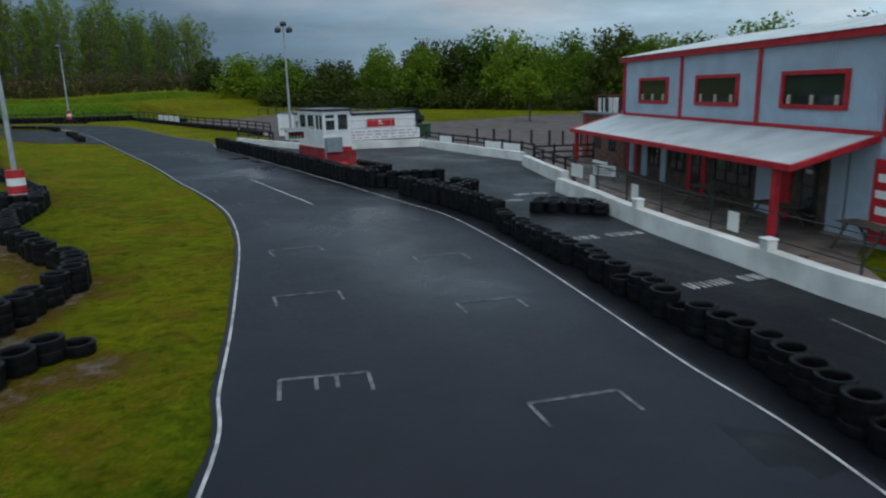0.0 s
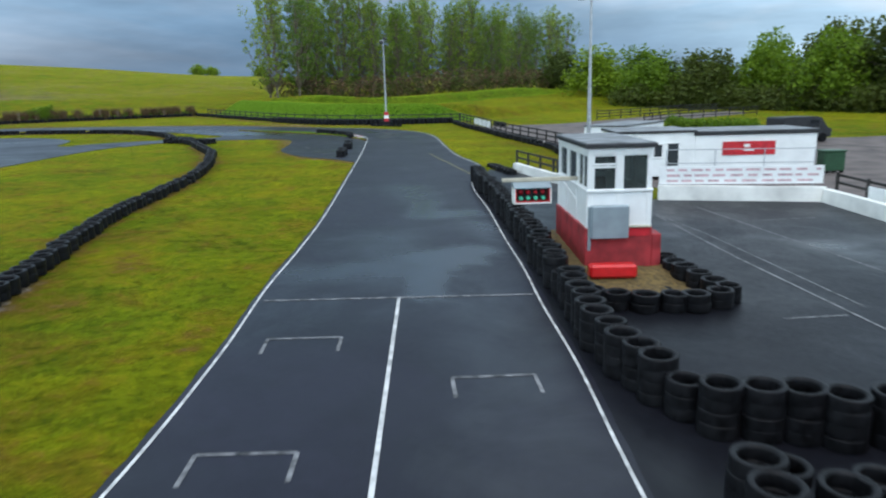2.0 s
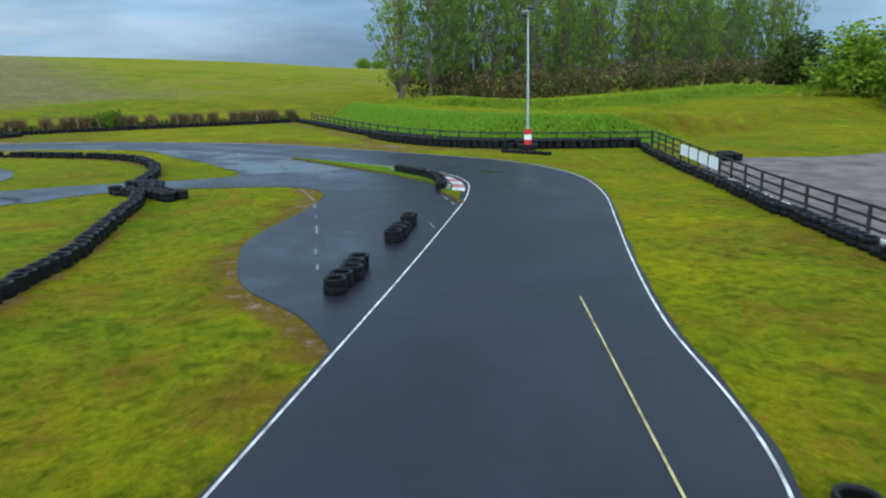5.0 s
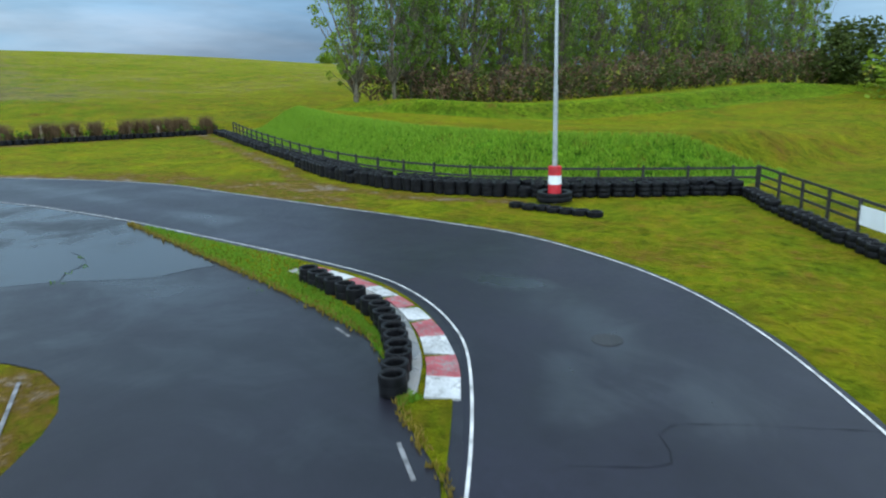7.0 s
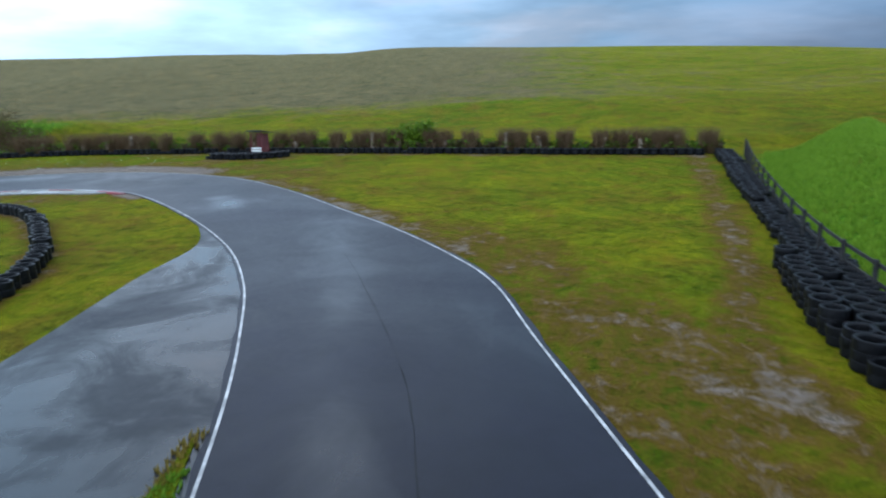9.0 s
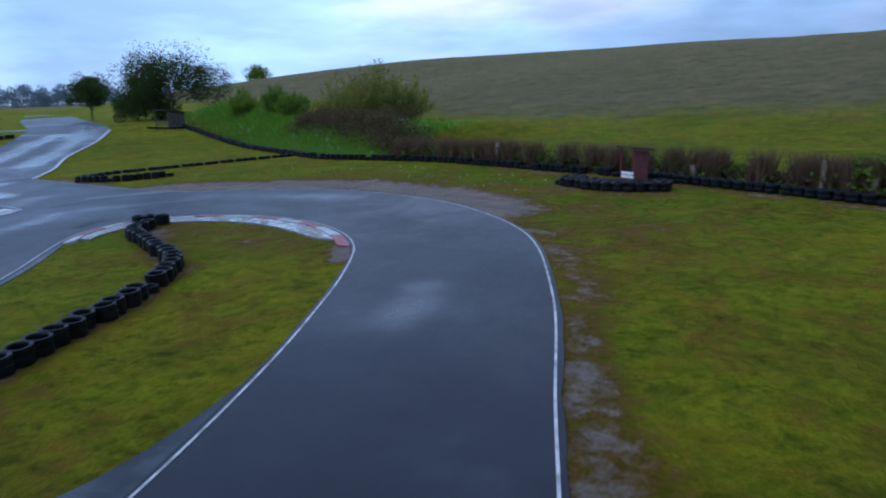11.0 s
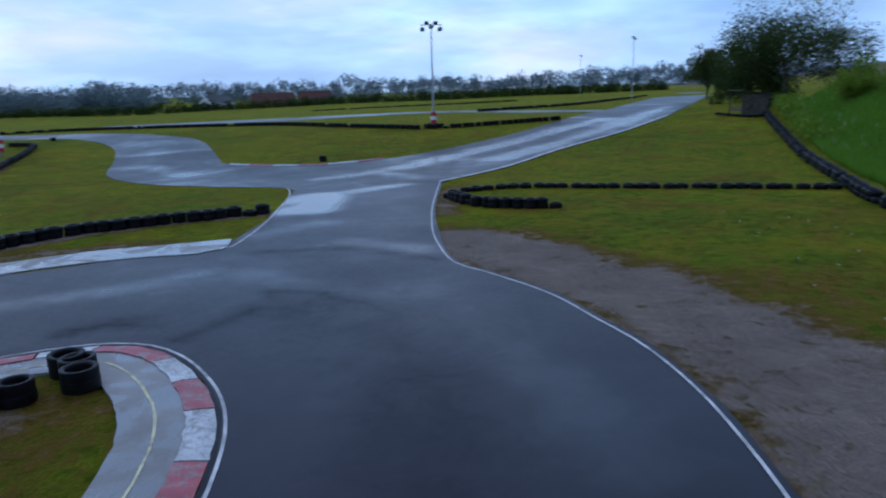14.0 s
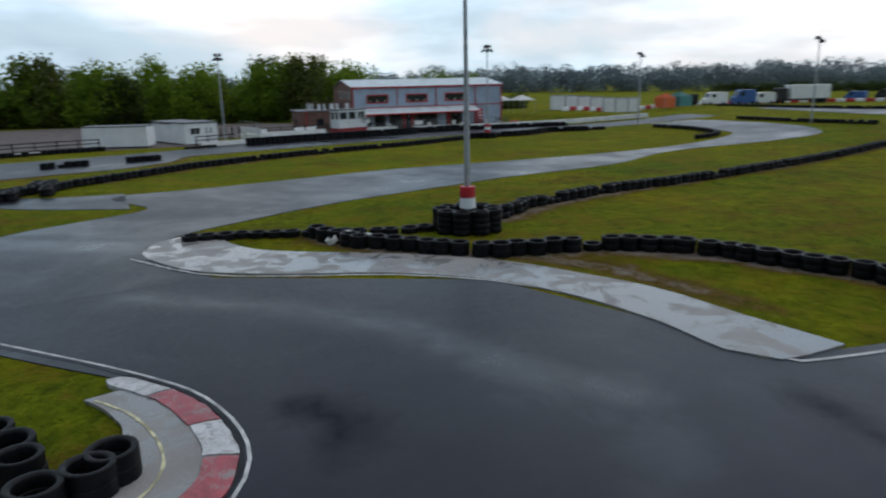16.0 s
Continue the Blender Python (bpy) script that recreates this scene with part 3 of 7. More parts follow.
SOAKED = [
    ([(-72.2, 18.0), (-73.4, 16.2), (-74.4, 20.6), (-73.2, 20.8)], 1.3, 1.35), ([(-74.0, 15.6), (-76.6, 12.6)], 0.9, 0.8), ([(-70.7, 9.4), (-73.3, 6.4), (-77.0, 10.0)], 1.1, 0.6),
    ([(-74.5, 4.6), (-76.7, -0.4), (-82.7, -10.5), (-88.0, -20.0)], 1.3, 0.8), ([(-80.5, 1.4), (-85.0, -7.0), (-92.0, -22.0), (-97.0, -42.0)], 1.3, 0.75), ([(-76.0, 23.6), (-74.6, 25.6)], 0.9, 0.4),
    ([(-52.5, 1.2), (-50.2, -4.6), (-47.6, -9.6)], 1.4, 0.35), ([(-60.0, 6.2), (-54.0, 1.0)], 1.0, 0.4)]
STAIN_AND_TONE = [
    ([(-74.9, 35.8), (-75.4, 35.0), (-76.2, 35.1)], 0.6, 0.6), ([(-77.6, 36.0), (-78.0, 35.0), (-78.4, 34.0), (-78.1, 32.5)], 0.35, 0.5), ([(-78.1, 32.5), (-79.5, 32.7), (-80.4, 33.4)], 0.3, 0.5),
    # the first line here darkens and dulls a wide band round the hairpin
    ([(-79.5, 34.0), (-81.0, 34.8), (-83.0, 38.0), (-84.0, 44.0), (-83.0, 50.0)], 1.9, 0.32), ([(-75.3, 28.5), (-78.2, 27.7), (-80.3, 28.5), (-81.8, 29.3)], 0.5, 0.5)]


def line_field(xs, ys, pts):
    """Distance of each point of a grid from a polyline."""
    best = np.full(xs.shape, 1e9)
    for (ax, ay), (bx, by) in zip(pts, pts[1:]):
        dx, dy = bx - ax, by - ay
        t = np.clip(((xs - ax) * dx + (ys - ay) * dy) / (dx * dx + dy * dy), 0, 1)
        best = np.minimum(best, np.hypot(xs - ax - t * dx, ys - ay - t * dy))
    return best


def spread_on(ob, name, lines):
    """Note on each vertex how strongly a set of plan lines marks it."""
    v = np.array([tuple(p.co) for p in ob.data.vertices])
    values = np.zeros(len(v))
    for pts, reach, strength in lines:
        values = np.maximum(values, strength * np.clip(1.25 - line_field(v[:, 0], v[:, 1], pts) / reach, 0, 1))
    ob.data.attributes.new(name, "FLOAT", "POINT").data.foreach_set("value", values.astype(np.float32))


def build_ground():
    fine_x = [-104 + 0.5 * k for k in range(253)]
    fine_y = [-12 + 0.5 * k for k in range(211)] + [94 + k for k in range(40)]
    xs = sorted({*range(-1500, -340, 60), *range(-340, -130, 12), *range(-130, -104, 2), *fine_x, *range(23, 70, 2), *range(70, 200, 12), *range(200, 1500, 60)})
    ys = sorted({*range(-1500, -240, 60), *range(-240, -80, 8), *range(-80, -12, 2), *fine_y, *range(94, 130, 2), *range(130, 260, 12), *range(260, 1500, 60)})
    verts, faces = [], []
    for x in xs:
        for y in ys:
            far = max(abs(x + 20) - 130, abs(y - 20) - 130, 0)
            verts.append((x, y, gz(x, y) + min(1, far / 60) * 0.8 * noise.noise((x * 0.02, y * 0.02, 0))))
    k = len(ys)
    for i in range(len(xs) - 1):
        for j in range(k - 1):
            faces.append((i * k + j, (i + 1) * k + j, (i + 1) * k + j + 1, i * k + j + 1))
    ob = mesh_object("ground", verts, faces, M_GRASS, smooth_faces=True)
    v = np.array(verts)
    wear = np.zeros(len(v))
    for pts, reach, strength in WORN:
        d = line_field(v[:, 0], v[:, 1], pts)
        wear = np.maximum(wear, strength * np.clip(1.25 - d / reach, 0, 1))
    hx = np.interp(v[:, 1], [p[1] for p in HEDGE], [p[0] for p in HEDGE])
    off = hx - 1.5 - v[:, 0]
    lush = np.where((off > -1.9) & (v[:, 1] < 28) & (v[:, 1] > -60), np.clip(1.7 - off / 8, 0, 1) * np.clip((28 - v[:, 1]) / 3, 0, 1), 0)
    by = np.interp(v[:, 0], [p[0] for p in BANK_LINE], [p[1] for p in BANK_LINE])
    up = v[:, 1] - by
    inside = (v[:, 0] > -93) & (v[:, 0] < -45.5) & (up > -0.8)
    lush = np.maximum(lush, np.where(inside, np.clip(1.9 - up / 3.6, 0, 1), 0))
    back = np.interp(v[:, 1], [p[1] for p in RIDGE], [p[0] for p in RIDGE]) - v[:, 0]
    lush = np.maximum(lush, np.where((v[:, 1] > 88) & (v[:, 1] < 145) & (back > -0.5), 0.5 * np.clip(1.6 - back / 7, 0, 1), 0))
    dry = np.clip((off - 10) / 34, 0, 1) * np.clip((112 - v[:, 1]) / 90, 0.24, 1.0)
    for name, values in (("wear", wear), ("lush", lush), ("dry", dry)):
        ob.data.attributes.new(name, "FLOAT", "POINT").data.foreach_set("value", values.astype(np.float32))
    return tagged(ob, "mown green and yellowish grass on gently sloping ground", "grass", kind="structure")


build_ground()

L_START = [(9.0, -14), (7.4, -4), (5.4, 5.2), (4.3, 8.0), (3.0, 11.3), (0.58, 16.96), (-1.22, 20.46), (-2.92, 23.16), (-5.52, 26.46), (-8.22, 29.56), (-10.62, 32.56), (-14.22, 36.86), (-21.94, 45.55), (-28.44, 52.85), (-33.84, 58.75), (-37.04, 62.15), (-39.7, 64.5), (-41.4, 65.5), (-43.3, 66.1), (-45.3, 66.25), (-48.1, 65.75), (-51.8, 64.85)]
L_HAIRPIN = [(-57.4, 63.4), (-61.1, 62.2), (-64.7, 60.8), (-68.5, 58.75), (-72.5, 55.8), (-76.0, 52.75), (-78.0, 50.8), (-79.4, 49.25), (-80.1, 48.25), (-80.75, 46.95), (-81.25, 45.2), (-81.42, 43.6), (-81.32, 42.0), (-81.08, 40.9), (-80.6, 39.6), (-79.95, 38.5), (-79.1, 37.55), (-78.2, 36.8), (-77.3, 36.35), (-76.4, 36.3), (-75.6, 36.55), (-74.8, 37.02), (-74.1, 37.62), (-73.4, 38.55), (-72.7, 39.65), (-71.9, 41.0), (-71.0, 42.5), (-69.7, 44.3)]
L1 = L_START + L_HAIRPIN
R1 = [(16.24, -14.06), (15.24, -2.06), (13.24, 6.44), (11.64, 10.24), (9.74, 14.94), (8.24, 18.34), (6.0, 22.6), (4.2, 24.8), (2.0, 27.4), (-0.1, 30.0), (-2.2, 32.4), (-4.2, 34.8), (-6.5, 37.4), (-9.6, 41.0), (-14.1, 46.1), (-17.9, 52.0), (-22.55, 55.97), (-26.25, 59.58), (-29.9, 63.4), (-33.7, 67.3), (-37.4, 70.2), (-41.1, 71.8), (-45.5, 72.35), (-48.8, 71.8), (-54.1, 70.4), (-60.8, 68.55), (-64.8, 67.5), (-67.5, 66.2), (-71.4, 63.7), (-75.1, 60.8), (-80.0, 56.9), (-84.75, 52.04), (-87.32, 46.49), (-87.88, 42.0), (-87.56, 38.56), (-86.82, 35.95), (-85.92, 34.24), (-84.86, 32.42), (-83.16, 30.56), (-82.2, 29.6), (-81.3, 27.3), (-80.5, 24.4), (-79.5, 19.3), (-78.4, 12.0)]
line_left, line_right = spline(L1, 0.35), spline(R1, 0.5)


def inward(pts, off, rough=0.0):
    """A plan line moved to its left by a distance, with an uneven edge where rough is given."""
    out = []
    for i, (x, y) in enumerate(pts):
        (ax, ay), (bx, by) = pts[max(0, i - 1)], pts[min(len(pts) - 1, i + 1)]
        l = math.hypot(bx - ax, by - ay)
        o = off + rough * (noise.noise((x * 0.9, y * 0.9, 2)) + 0.5 * noise.noise((x * 3.1, y * 3.1, 5)))
        out.append((x - (by - ay) / l * o, y + (bx - ax) / l * o))
    return out


edge_left, edge_right = inward(line_left, 0.12, 0.05), inward(line_right, -0.14, -0.06)
track = sheet("track", edge_left + [(-67, 39), (-68.4, 31.8), (-72, 29.1), (-74.2, 28.2), (-73.4, 22.8), (-71, 14)] + edge_right[::-1], M_ASPHALT, 0.028,
      "dark damp asphalt kart track with wet streaks", "track", reach=0.95)
spread_on(track, "wet", WET + SOAKED)
spread_on(track, "stain", STAIN_AND_TONE)
PIT_WALL = [(19.2, -14), (18.4, 4), (17.0, 11.4), (15.7, 14.4), (14.35, 17.5), (12.95, 20.7), (11.8, 24.1), (10.8, 27.1), (10.1, 29.0), (10.35, 31.3), (9.3, 34.9), (8.3, 38.6), (8.2, 41.0), (4.5, 44.85),
            (0.25, 50.0), (-5.2, 46.9), (-8.0, 46.8), (-11.0, 48.55), (-14.6, 51.2)]
sheet("pit_lane", PIT_WALL + [(-16.6, 51.2)] + spline(R1[5:15])[::-1] + [(12.36, 5.94), (13.34, -2.03), (15.29, -14)], M_ASPHALT_OLD, 0.022, "damp dark asphalt pit lane", "pit lane")
SHORTCUT = [(-25.6, 49.6), (-28.0, 50.0), (-30.3, 49.8), (-32.0, 50.1), (-33.8, 50.8), (-35.4, 51.6), (-36.8, 52.8), (-38.4, 54.6), (-40.6, 56.8), (-42.6, 58.2), (-44.6, 58.3),
            (-46.3, 57.0), (-48.8, 53.6), (-50.2, 50.4), (-49.4, 47.0)]
SHORT_N = [(-54.6, 45.0), (-53.8, 49.5), (-52.2, 53.3), (-51.2, 56.4), (-52.4, 57.9), (-59.0, 58.0), (-65.0, 57.5), (-69.0, 57.4), (-72.2, 55.9)]
sheet("shortcut_track", spline(SHORTCUT) + spline(SHORT_N) + spline(L1[12:28])[::-1], M_ASPHALT_WET, 0.022, "wet asphalt link track with puddles", "track")
sheet("wet_patch", [(-49.3, 63.45), (-49.4, 62.6), (-49.3, 61.75), (-50.0, 60.65), (-50.7, 59.7), (-51.2, 58.4)] + spline(SHORT_N[4:])[:-1] + spline(L1[21:27], 0.6)[::-1] + [(-56.2, 63.3), (-52.0, 63.5)], M_ASPHALT_FILM, 0.0252,
      "older asphalt under a film of rain water", "track")
INNER_OUT = [(-74.5, 37.0), (-71.6, 42.2), (-69.0, 45.4), (-65.0, 47.5), (-60.1, 47.4), (-57.5, 45.8), (-54.8, 44.2), (-52.0, 46.5), (-50.2, 47.0), (-48.4, 43.7), (-45.6, 39.7),
             (-41.0, 33.2), (-37.0, 24.0), (-32.0, 14.5), (-26.0, 6.5), (-21.0, 0.8), (-17.0, -2.2), (-10.0, -3.2), (0.0, -3.5), (6.0, -2.5)]
INNER_IN = [(-67.0, 38.8), (-63.8, 41.5), (-61.4, 41.4), (-58.4, 39.4), (-54.5, 36.1), (-49.8, 30.6), (-46.9, 27.0), (-41.5, 19.0), (-34.6, 13.0), (-30.0, 6.8), (-27.6, -0.6), (-26.3, -4.8),
            (-23.0, -7.8), (-15.6, -10.0), (-5.0, -10.2), (6.0, -9.0)]
sheet("inner_track", spline(INNER_OUT) + spline(INNER_IN)[::-1], M_ASPHALT_WET, 0.022, "damp grey asphalt inner loop of the track", "track")
SOUTH_W = [(-81.8, 28.6), (-79.5, 19.3), (-78.4, 12.0), (-81.2, 5.9), (-84.3, -2.0), (-90.0, -12.0), (-94.5, -22.0), (-100.0, -45.0), (-107.0, -78.0), (-116.0, -120.0), (-126.0, -172.0)]
SOUTH_E = [(-117.0, -172.0), (-107.0, -125.0), (-100.5, -97.0), (-94.0, -64.0), (-88.3, -34.0), (-82.4, -16.3), (-77.2, -6.6), (-72.3, -0.3), (-68.2, 1.8), (-60.4, 0.6), (-57.6, -2.6), (-50.9, -12.4),
           (-44.5, -18.5), (-30.0, -26.0), (-8.0, -30.0), (20, -34)]
SOUTH_N = [(20, -26), (-5.6, -22.5), (-26.2, -21.3), (-34.9, -17.3), (-41.7, -11.3), (-47.1, -4.1), (-52.9, 4.8), (-59.2, 9.8), (-65.0, 11.9), (-70.2, 13.2), (-71.5, 16.0), (-73.4, 22.8), (-74.3, 29.0)]
crossing = sheet("south_track", spline(SOUTH_W, 1.5) + spline(SOUTH_E, 1.5) + spline(SOUTH_N, 1.5), M_ASPHALT_SOAKED, 0.025, "wet shining asphalt track and crossing", "track", reach=1.3)
spread_on(crossing, "wet", SOAKED)
sheet("far_track", spline([(-8, -44), (-40, -46.8), (-50, -51), (-58, -56.5), (-68.6, -54.3), (-80, -40), (-88.5, -33)], 1.5) + spline([(-89, -38), (-80, -48), (-67, -63.4), (-52, -68), (-32, -61), (-8, -56)], 1.5), M_ASPHALT_WET, 0.02, "wet asphalt track in the far infield", "track")
stripe("white_line", line_left, 0.055, M_WHITE_LINE, 0.036, "thin white painted line along the track edge")
stripe("white_line", line_right, 0.055, M_WHITE_LINE, 0.036, "thin white painted line along the track edge")

# ---- kerbs, concrete, earth and markings ----
def kerb(name, outer, inner, first, count, label):
    """A painted concrete kerb: separate blocks in turn red and white, sloping up from the track."""
    base = empty(name, *outer[0])
    o, i = even(spline(outer, 0.3), 0.2), even(spline(inner, 0.3), 0.2)
    for k in range(count):
        bm = bmesh.new()
        rows = []
        for s in range(5):
            f = (k + (s / 4) * 0.985) / count
            po, pi = o[min(len(o) - 1, int(f * (len(o) - 1)))], i[min(len(i) - 1, int(f * (len(i) - 1)))]
            z0, z1 = gz(po[0], po[1]), gz(pi[0], pi[1])
            rows.append([bm.verts.new(Vector(p) - base.location) for p in ((po[0], po[1], z0 - 0.02), (po[0], po[1], z0 + 0.05), (pi[0], pi[1], z1 + 0.09), (pi[0], pi[1], z1 - 0.02))])
        for a, b in zip(rows, rows[1:]):
            for c in range(3):
                bm.faces.new((a[c], a[c + 1], b[c + 1], b[c]))
        bm.faces.new(rows[0][::-1])
        bm.faces.new(rows[-1])
        bmesh.ops.recalc_face_normals(bm, faces=bm.faces[:])
        part("kerb_block", bm, M_KERB_RED if (k + first) % 2 == 0 else M_KERB_WHITE, base)
    return tagged(base, label, "kerb")


ISLAND = [(-57.0, 63.25), (-52.0, 63.5), (-47.5, 63.75), (-44.4, 63.8), (-42.0, 63.75), (-40.4, 63.2), (-39.0, 62.4), (-37.6, 61.9), (-36.3, 61.3)]
island = spline(ISLAND, 0.4)
island_n = [(x - 0.16, y - 0.28) for x, y in spline(L1[14:22], 0.6)]
sheet("grass_island", island + [(x, y) for x, y in island_n if -56.5 < x < -36.6], M_GRASS, 0.05, "rough grass island beside the kerb", "grass")
kerb("red_white_kerb", [(-38.6, 63.35), (-39.6, 64.18), (-40.81, 64.88), (-41.48, 65.18), (-42.4, 65.49), (-43.42, 65.69), (-44.43, 65.79), (-45.45, 65.77), (-46.78, 65.6), (-47.62, 65.43)],
     [(-39.0, 62.9), (-39.9, 63.66), (-40.88, 64.3), (-41.54, 64.64), (-42.48, 65.0), (-43.39, 65.25), (-44.44, 65.34), (-45.42, 65.31), (-46.54, 65.16), (-47.5, 64.92)], 1, 10,
     "worn red and white painted kerb on the bend")
stripe("kerb_backing", spline([(-39.3, 62.75), (-40.1, 63.5), (-41.0, 64.1), (-42.0, 64.62), (-42.8, 64.92), (-43.6, 65.08), (-44.6, 65.18), (-46.0, 65.06), (-47.3, 64.8)], 0.4), 0.34, M_WETCONC, 0.075, "narrow concrete strip behind the kerb")


hairpin = even(spline(L1[27:], 0.2), 0.05)


def beside_hairpin(at, off):
    """The plan point at a length along the hairpin's white line and a distance inside it."""
    x, y, h = hairpin[min(len(hairpin) - 1, int(at / 0.05))]
    return x - math.sin(h) * off, y + math.cos(h) * off


def hairpin_kerb():
    """Uneven painted blocks of a kerb with chipped edges, in turn red and white."""
    ends = (5.8, 7.83, 9.7, 11.25, 12.8, 14.4, 16.1, 17.5, 18.85, 20.95, 22.15, 23.75, 24.95)
    base = empty("red_white_kerb", *beside_hairpin(5.8, 0.1))
    rnd = random.Random(31)
    for k, (a, b) in enumerate(zip(ends, ends[1:])):
        bm = bmesh.new()
        rows, n = [], max(4, int((b - a) / 0.2))
        for q in range(n + 1):
            at = a + 0.006 + (b - a - 0.012) * q / n
            taper = 0.25 if (k == 0 and q == 0) or (k == 11 and q == n) else 0.0
            out, mid, back = 0.13 + taper * 0.3 + rnd.uniform(-0.012, 0.02), 0.35, 0.57 - taper * 0.4 + rnd.uniform(-0.025, 0.02)
            row = []
            for off, up in ((out, -0.02), (out, 0.035), (mid, 0.07), (back, 0.085), (back, -0.02)):
                x, y = beside_hairpin(at, off)
                row.append(bm.verts.new(Vector((x, y, gz(x, y) + up + rnd.uniform(-0.004, 0.004))) - base.location))
            rows.append(row)
        for p, q in zip(rows, rows[1:]):
            for c in range(4):
                bm.faces.new((p[c], p[c + 1], q[c + 1], q[c]))
        bm.faces.new(rows[0][::-1])
        bm.faces.new(rows[-1])
        bmesh.ops.recalc_face_normals(bm, faces=bm.faces[:])
        part("kerb_block", bm, M_KERB_WHITE if k % 2 else M_KERB_RED, base)
    return tagged(base, "worn red and white painted kerb round the hairpin", "kerb")


hairpin_kerb()
APRON_IN = [(7.2, 0.75), (7.6, 1.05), (8.6, 1.3), (10.0, 1.45), (14.0, 1.5), (18.0, 1.52), (20.0, 1.55), (22.0, 1.4), (23.6, 1.2), (24.5, 1.08)]
apron_inner = [beside_hairpin(at, np.interp(at, [p[0] for p in APRON_IN], [p[1] for p in APRON_IN]) + 0.05 * noise.noise((at * 2.2, 0, 7))) for at in np.arange(7.2, 24.6, 0.3)]
sheet("hairpin_apron", [beside_hairpin(at, 0.56) for at in np.arange(7.0, 24.7, 0.3)] + apron_inner[::-1], M_WETCONC, 0.06, "wet grey concrete apron behind the kerb", "concrete")
stripe("faded_line", [beside_hairpin(at, 0.97 + 0.06 * smooth(14, 20, at) - 0.12 * smooth(11, 8, at)) for at in np.arange(7.9, 24.5, 0.25)], 0.045, M_CREAM_LINE, 0.068, "faded cream line on the concrete", ragged=0.015)
stripe("kerb_gap", [beside_hairpin(at, 0.09) for at in np.arange(5.4, 25.2, 0.3)], 0.06, M_ASPHALT_OLD, 0.033, "dark open joint between the kerb and the asphalt", ragged=0.05)
APRON_F = [(-64.6, 41.2), (-65.6, 40.3), (-66.4, 39.3), (-67.0, 37.2), (-67.4, 34.2), (-68.5, 31.8), (-70.1, 30.2), (-72.1, 29.1), (-73.7, 28.6), (-74.3, 27.9), (-73.8, 26.4)]
APRON_B = [(-71.9, 27.3), (-69.8, 28.2), (-68.0, 29.7), (-66.5, 31.3), (-65.2, 34.0), (-64.2, 37.6), (-63.2, 38.9), (-61.9, 39.8), (-61.2, 40.8), (-62.2, 41.6), (-63.8, 41.6)]
sheet("concrete_apron", spline(APRON_F, 0.5) + spline(APRON_B, 0.5), M_WETCONC, 0.05, "wet pale concrete apron along the inside of the bend", "concrete")
stripe("white_line", spline([(-64.5, 41.7), (-66.6, 39.3), (-67.2, 37.2), (-67.55, 34.2), (-68.6, 31.7), (-70.2, 30.05), (-72.1, 28.95), (-73.8, 28.4), (-74.4, 27.6), (-73.5, 22.8), (-71.5, 16.0), (-70.2, 13.3)]), 0.075,
       M_WHITE_LINE, 0.04, "thin white painted line along the track edge")
stripe("white_line", spline([(-78.4, 12.0), (-81.2, 5.9), (-84.3, -2.0), (-90.0, -12.0), (-94.5, -22.0)]), 0.28, M_WHITE_LINE, 0.075, "white painted edge line of the south track")
kerb("red_white_kerb", [(-60.2, 0.7), (-64.0, 1.9), (-68.2, 2.0), (-72.2, -0.2)], [(-60.15, 0.4), (-64.0, 1.6), (-68.1, 1.7), (-72.0, -0.5)], 1, 6, "worn red and white painted kerb at the crossing")


def bracket(corner, right, mid=False):
    """A worn start-grid bracket: a bar with two arms."""
    (ax, ay), (bx, by) = corner, right
    l = math.dist(corner, right)
    dx, dy = (bx - ax) / l, (by - ay) / l
    bx_, by_ = dy, -dx
    pts = [(ax + bx_ * 0.75, ay + by_ * 0.75), corner, right, (bx + bx_ * 0.7, by + by_ * 0.7)]
    holder = empty("grid_box", ax, ay)
    tagged(holder, "worn white start-grid bracket painted on the asphalt", "line marking", "start grid boxes")
    segs = list(zip(pts, pts[1:]))
    if mid:
        for f in (0.4, 0.63):
            m = (ax + dx * l * f, ay + dy * l * f)
            segs.append((m, (m[0] + bx_ * 0.5, m[1] + by_ * 0.5)))
    for a, b in segs:
        ob = stripe("painted_bar", [a, b], 0.07, M_WORN_LINE, 0.036, parent=holder)
        ob.matrix_parent_inverse = holder.matrix_world.inverted()


for c, r, m in [((5.12, 8.43), (6.46, 8.94), True), ((9.11, 8.14), (10.48, 8.79), False), ((3.35, 12.63), (4.64, 13.29), False), ((7.47, 12.72), (8.71, 13.32), False),
                ((1.57, 16.73), (2.77, 17.53), False), ((5.81, 16.56), (7.06, 17.21), False), ((-0.2, 20.67), (0.86, 21.59), False), ((3.56, 21.14), (4.65, 22.09), False),
                ((-2.76, 24.23), (-1.72, 25.11), False), ((1.36, 25.08), (2.28, 25.93), False), ((-5.44, 27.48), (-4.37, 28.41), False), ((-1.5, 28.23), (-0.47, 29.17), False)]:
    bracket(c, r, m)
stripe("start_line", [(-7.48, 28.91), (-2.79, 32.96)], 0.085, M_WORN_LINE, 0.036, "worn white start line across the track")
stripe("centre_line", [(-5.11, 30.9), (-2.4, 27.62), (0.33, 24.32)], 0.075, M_WHITE_LINE, 0.036, "white painted line down the start grid")
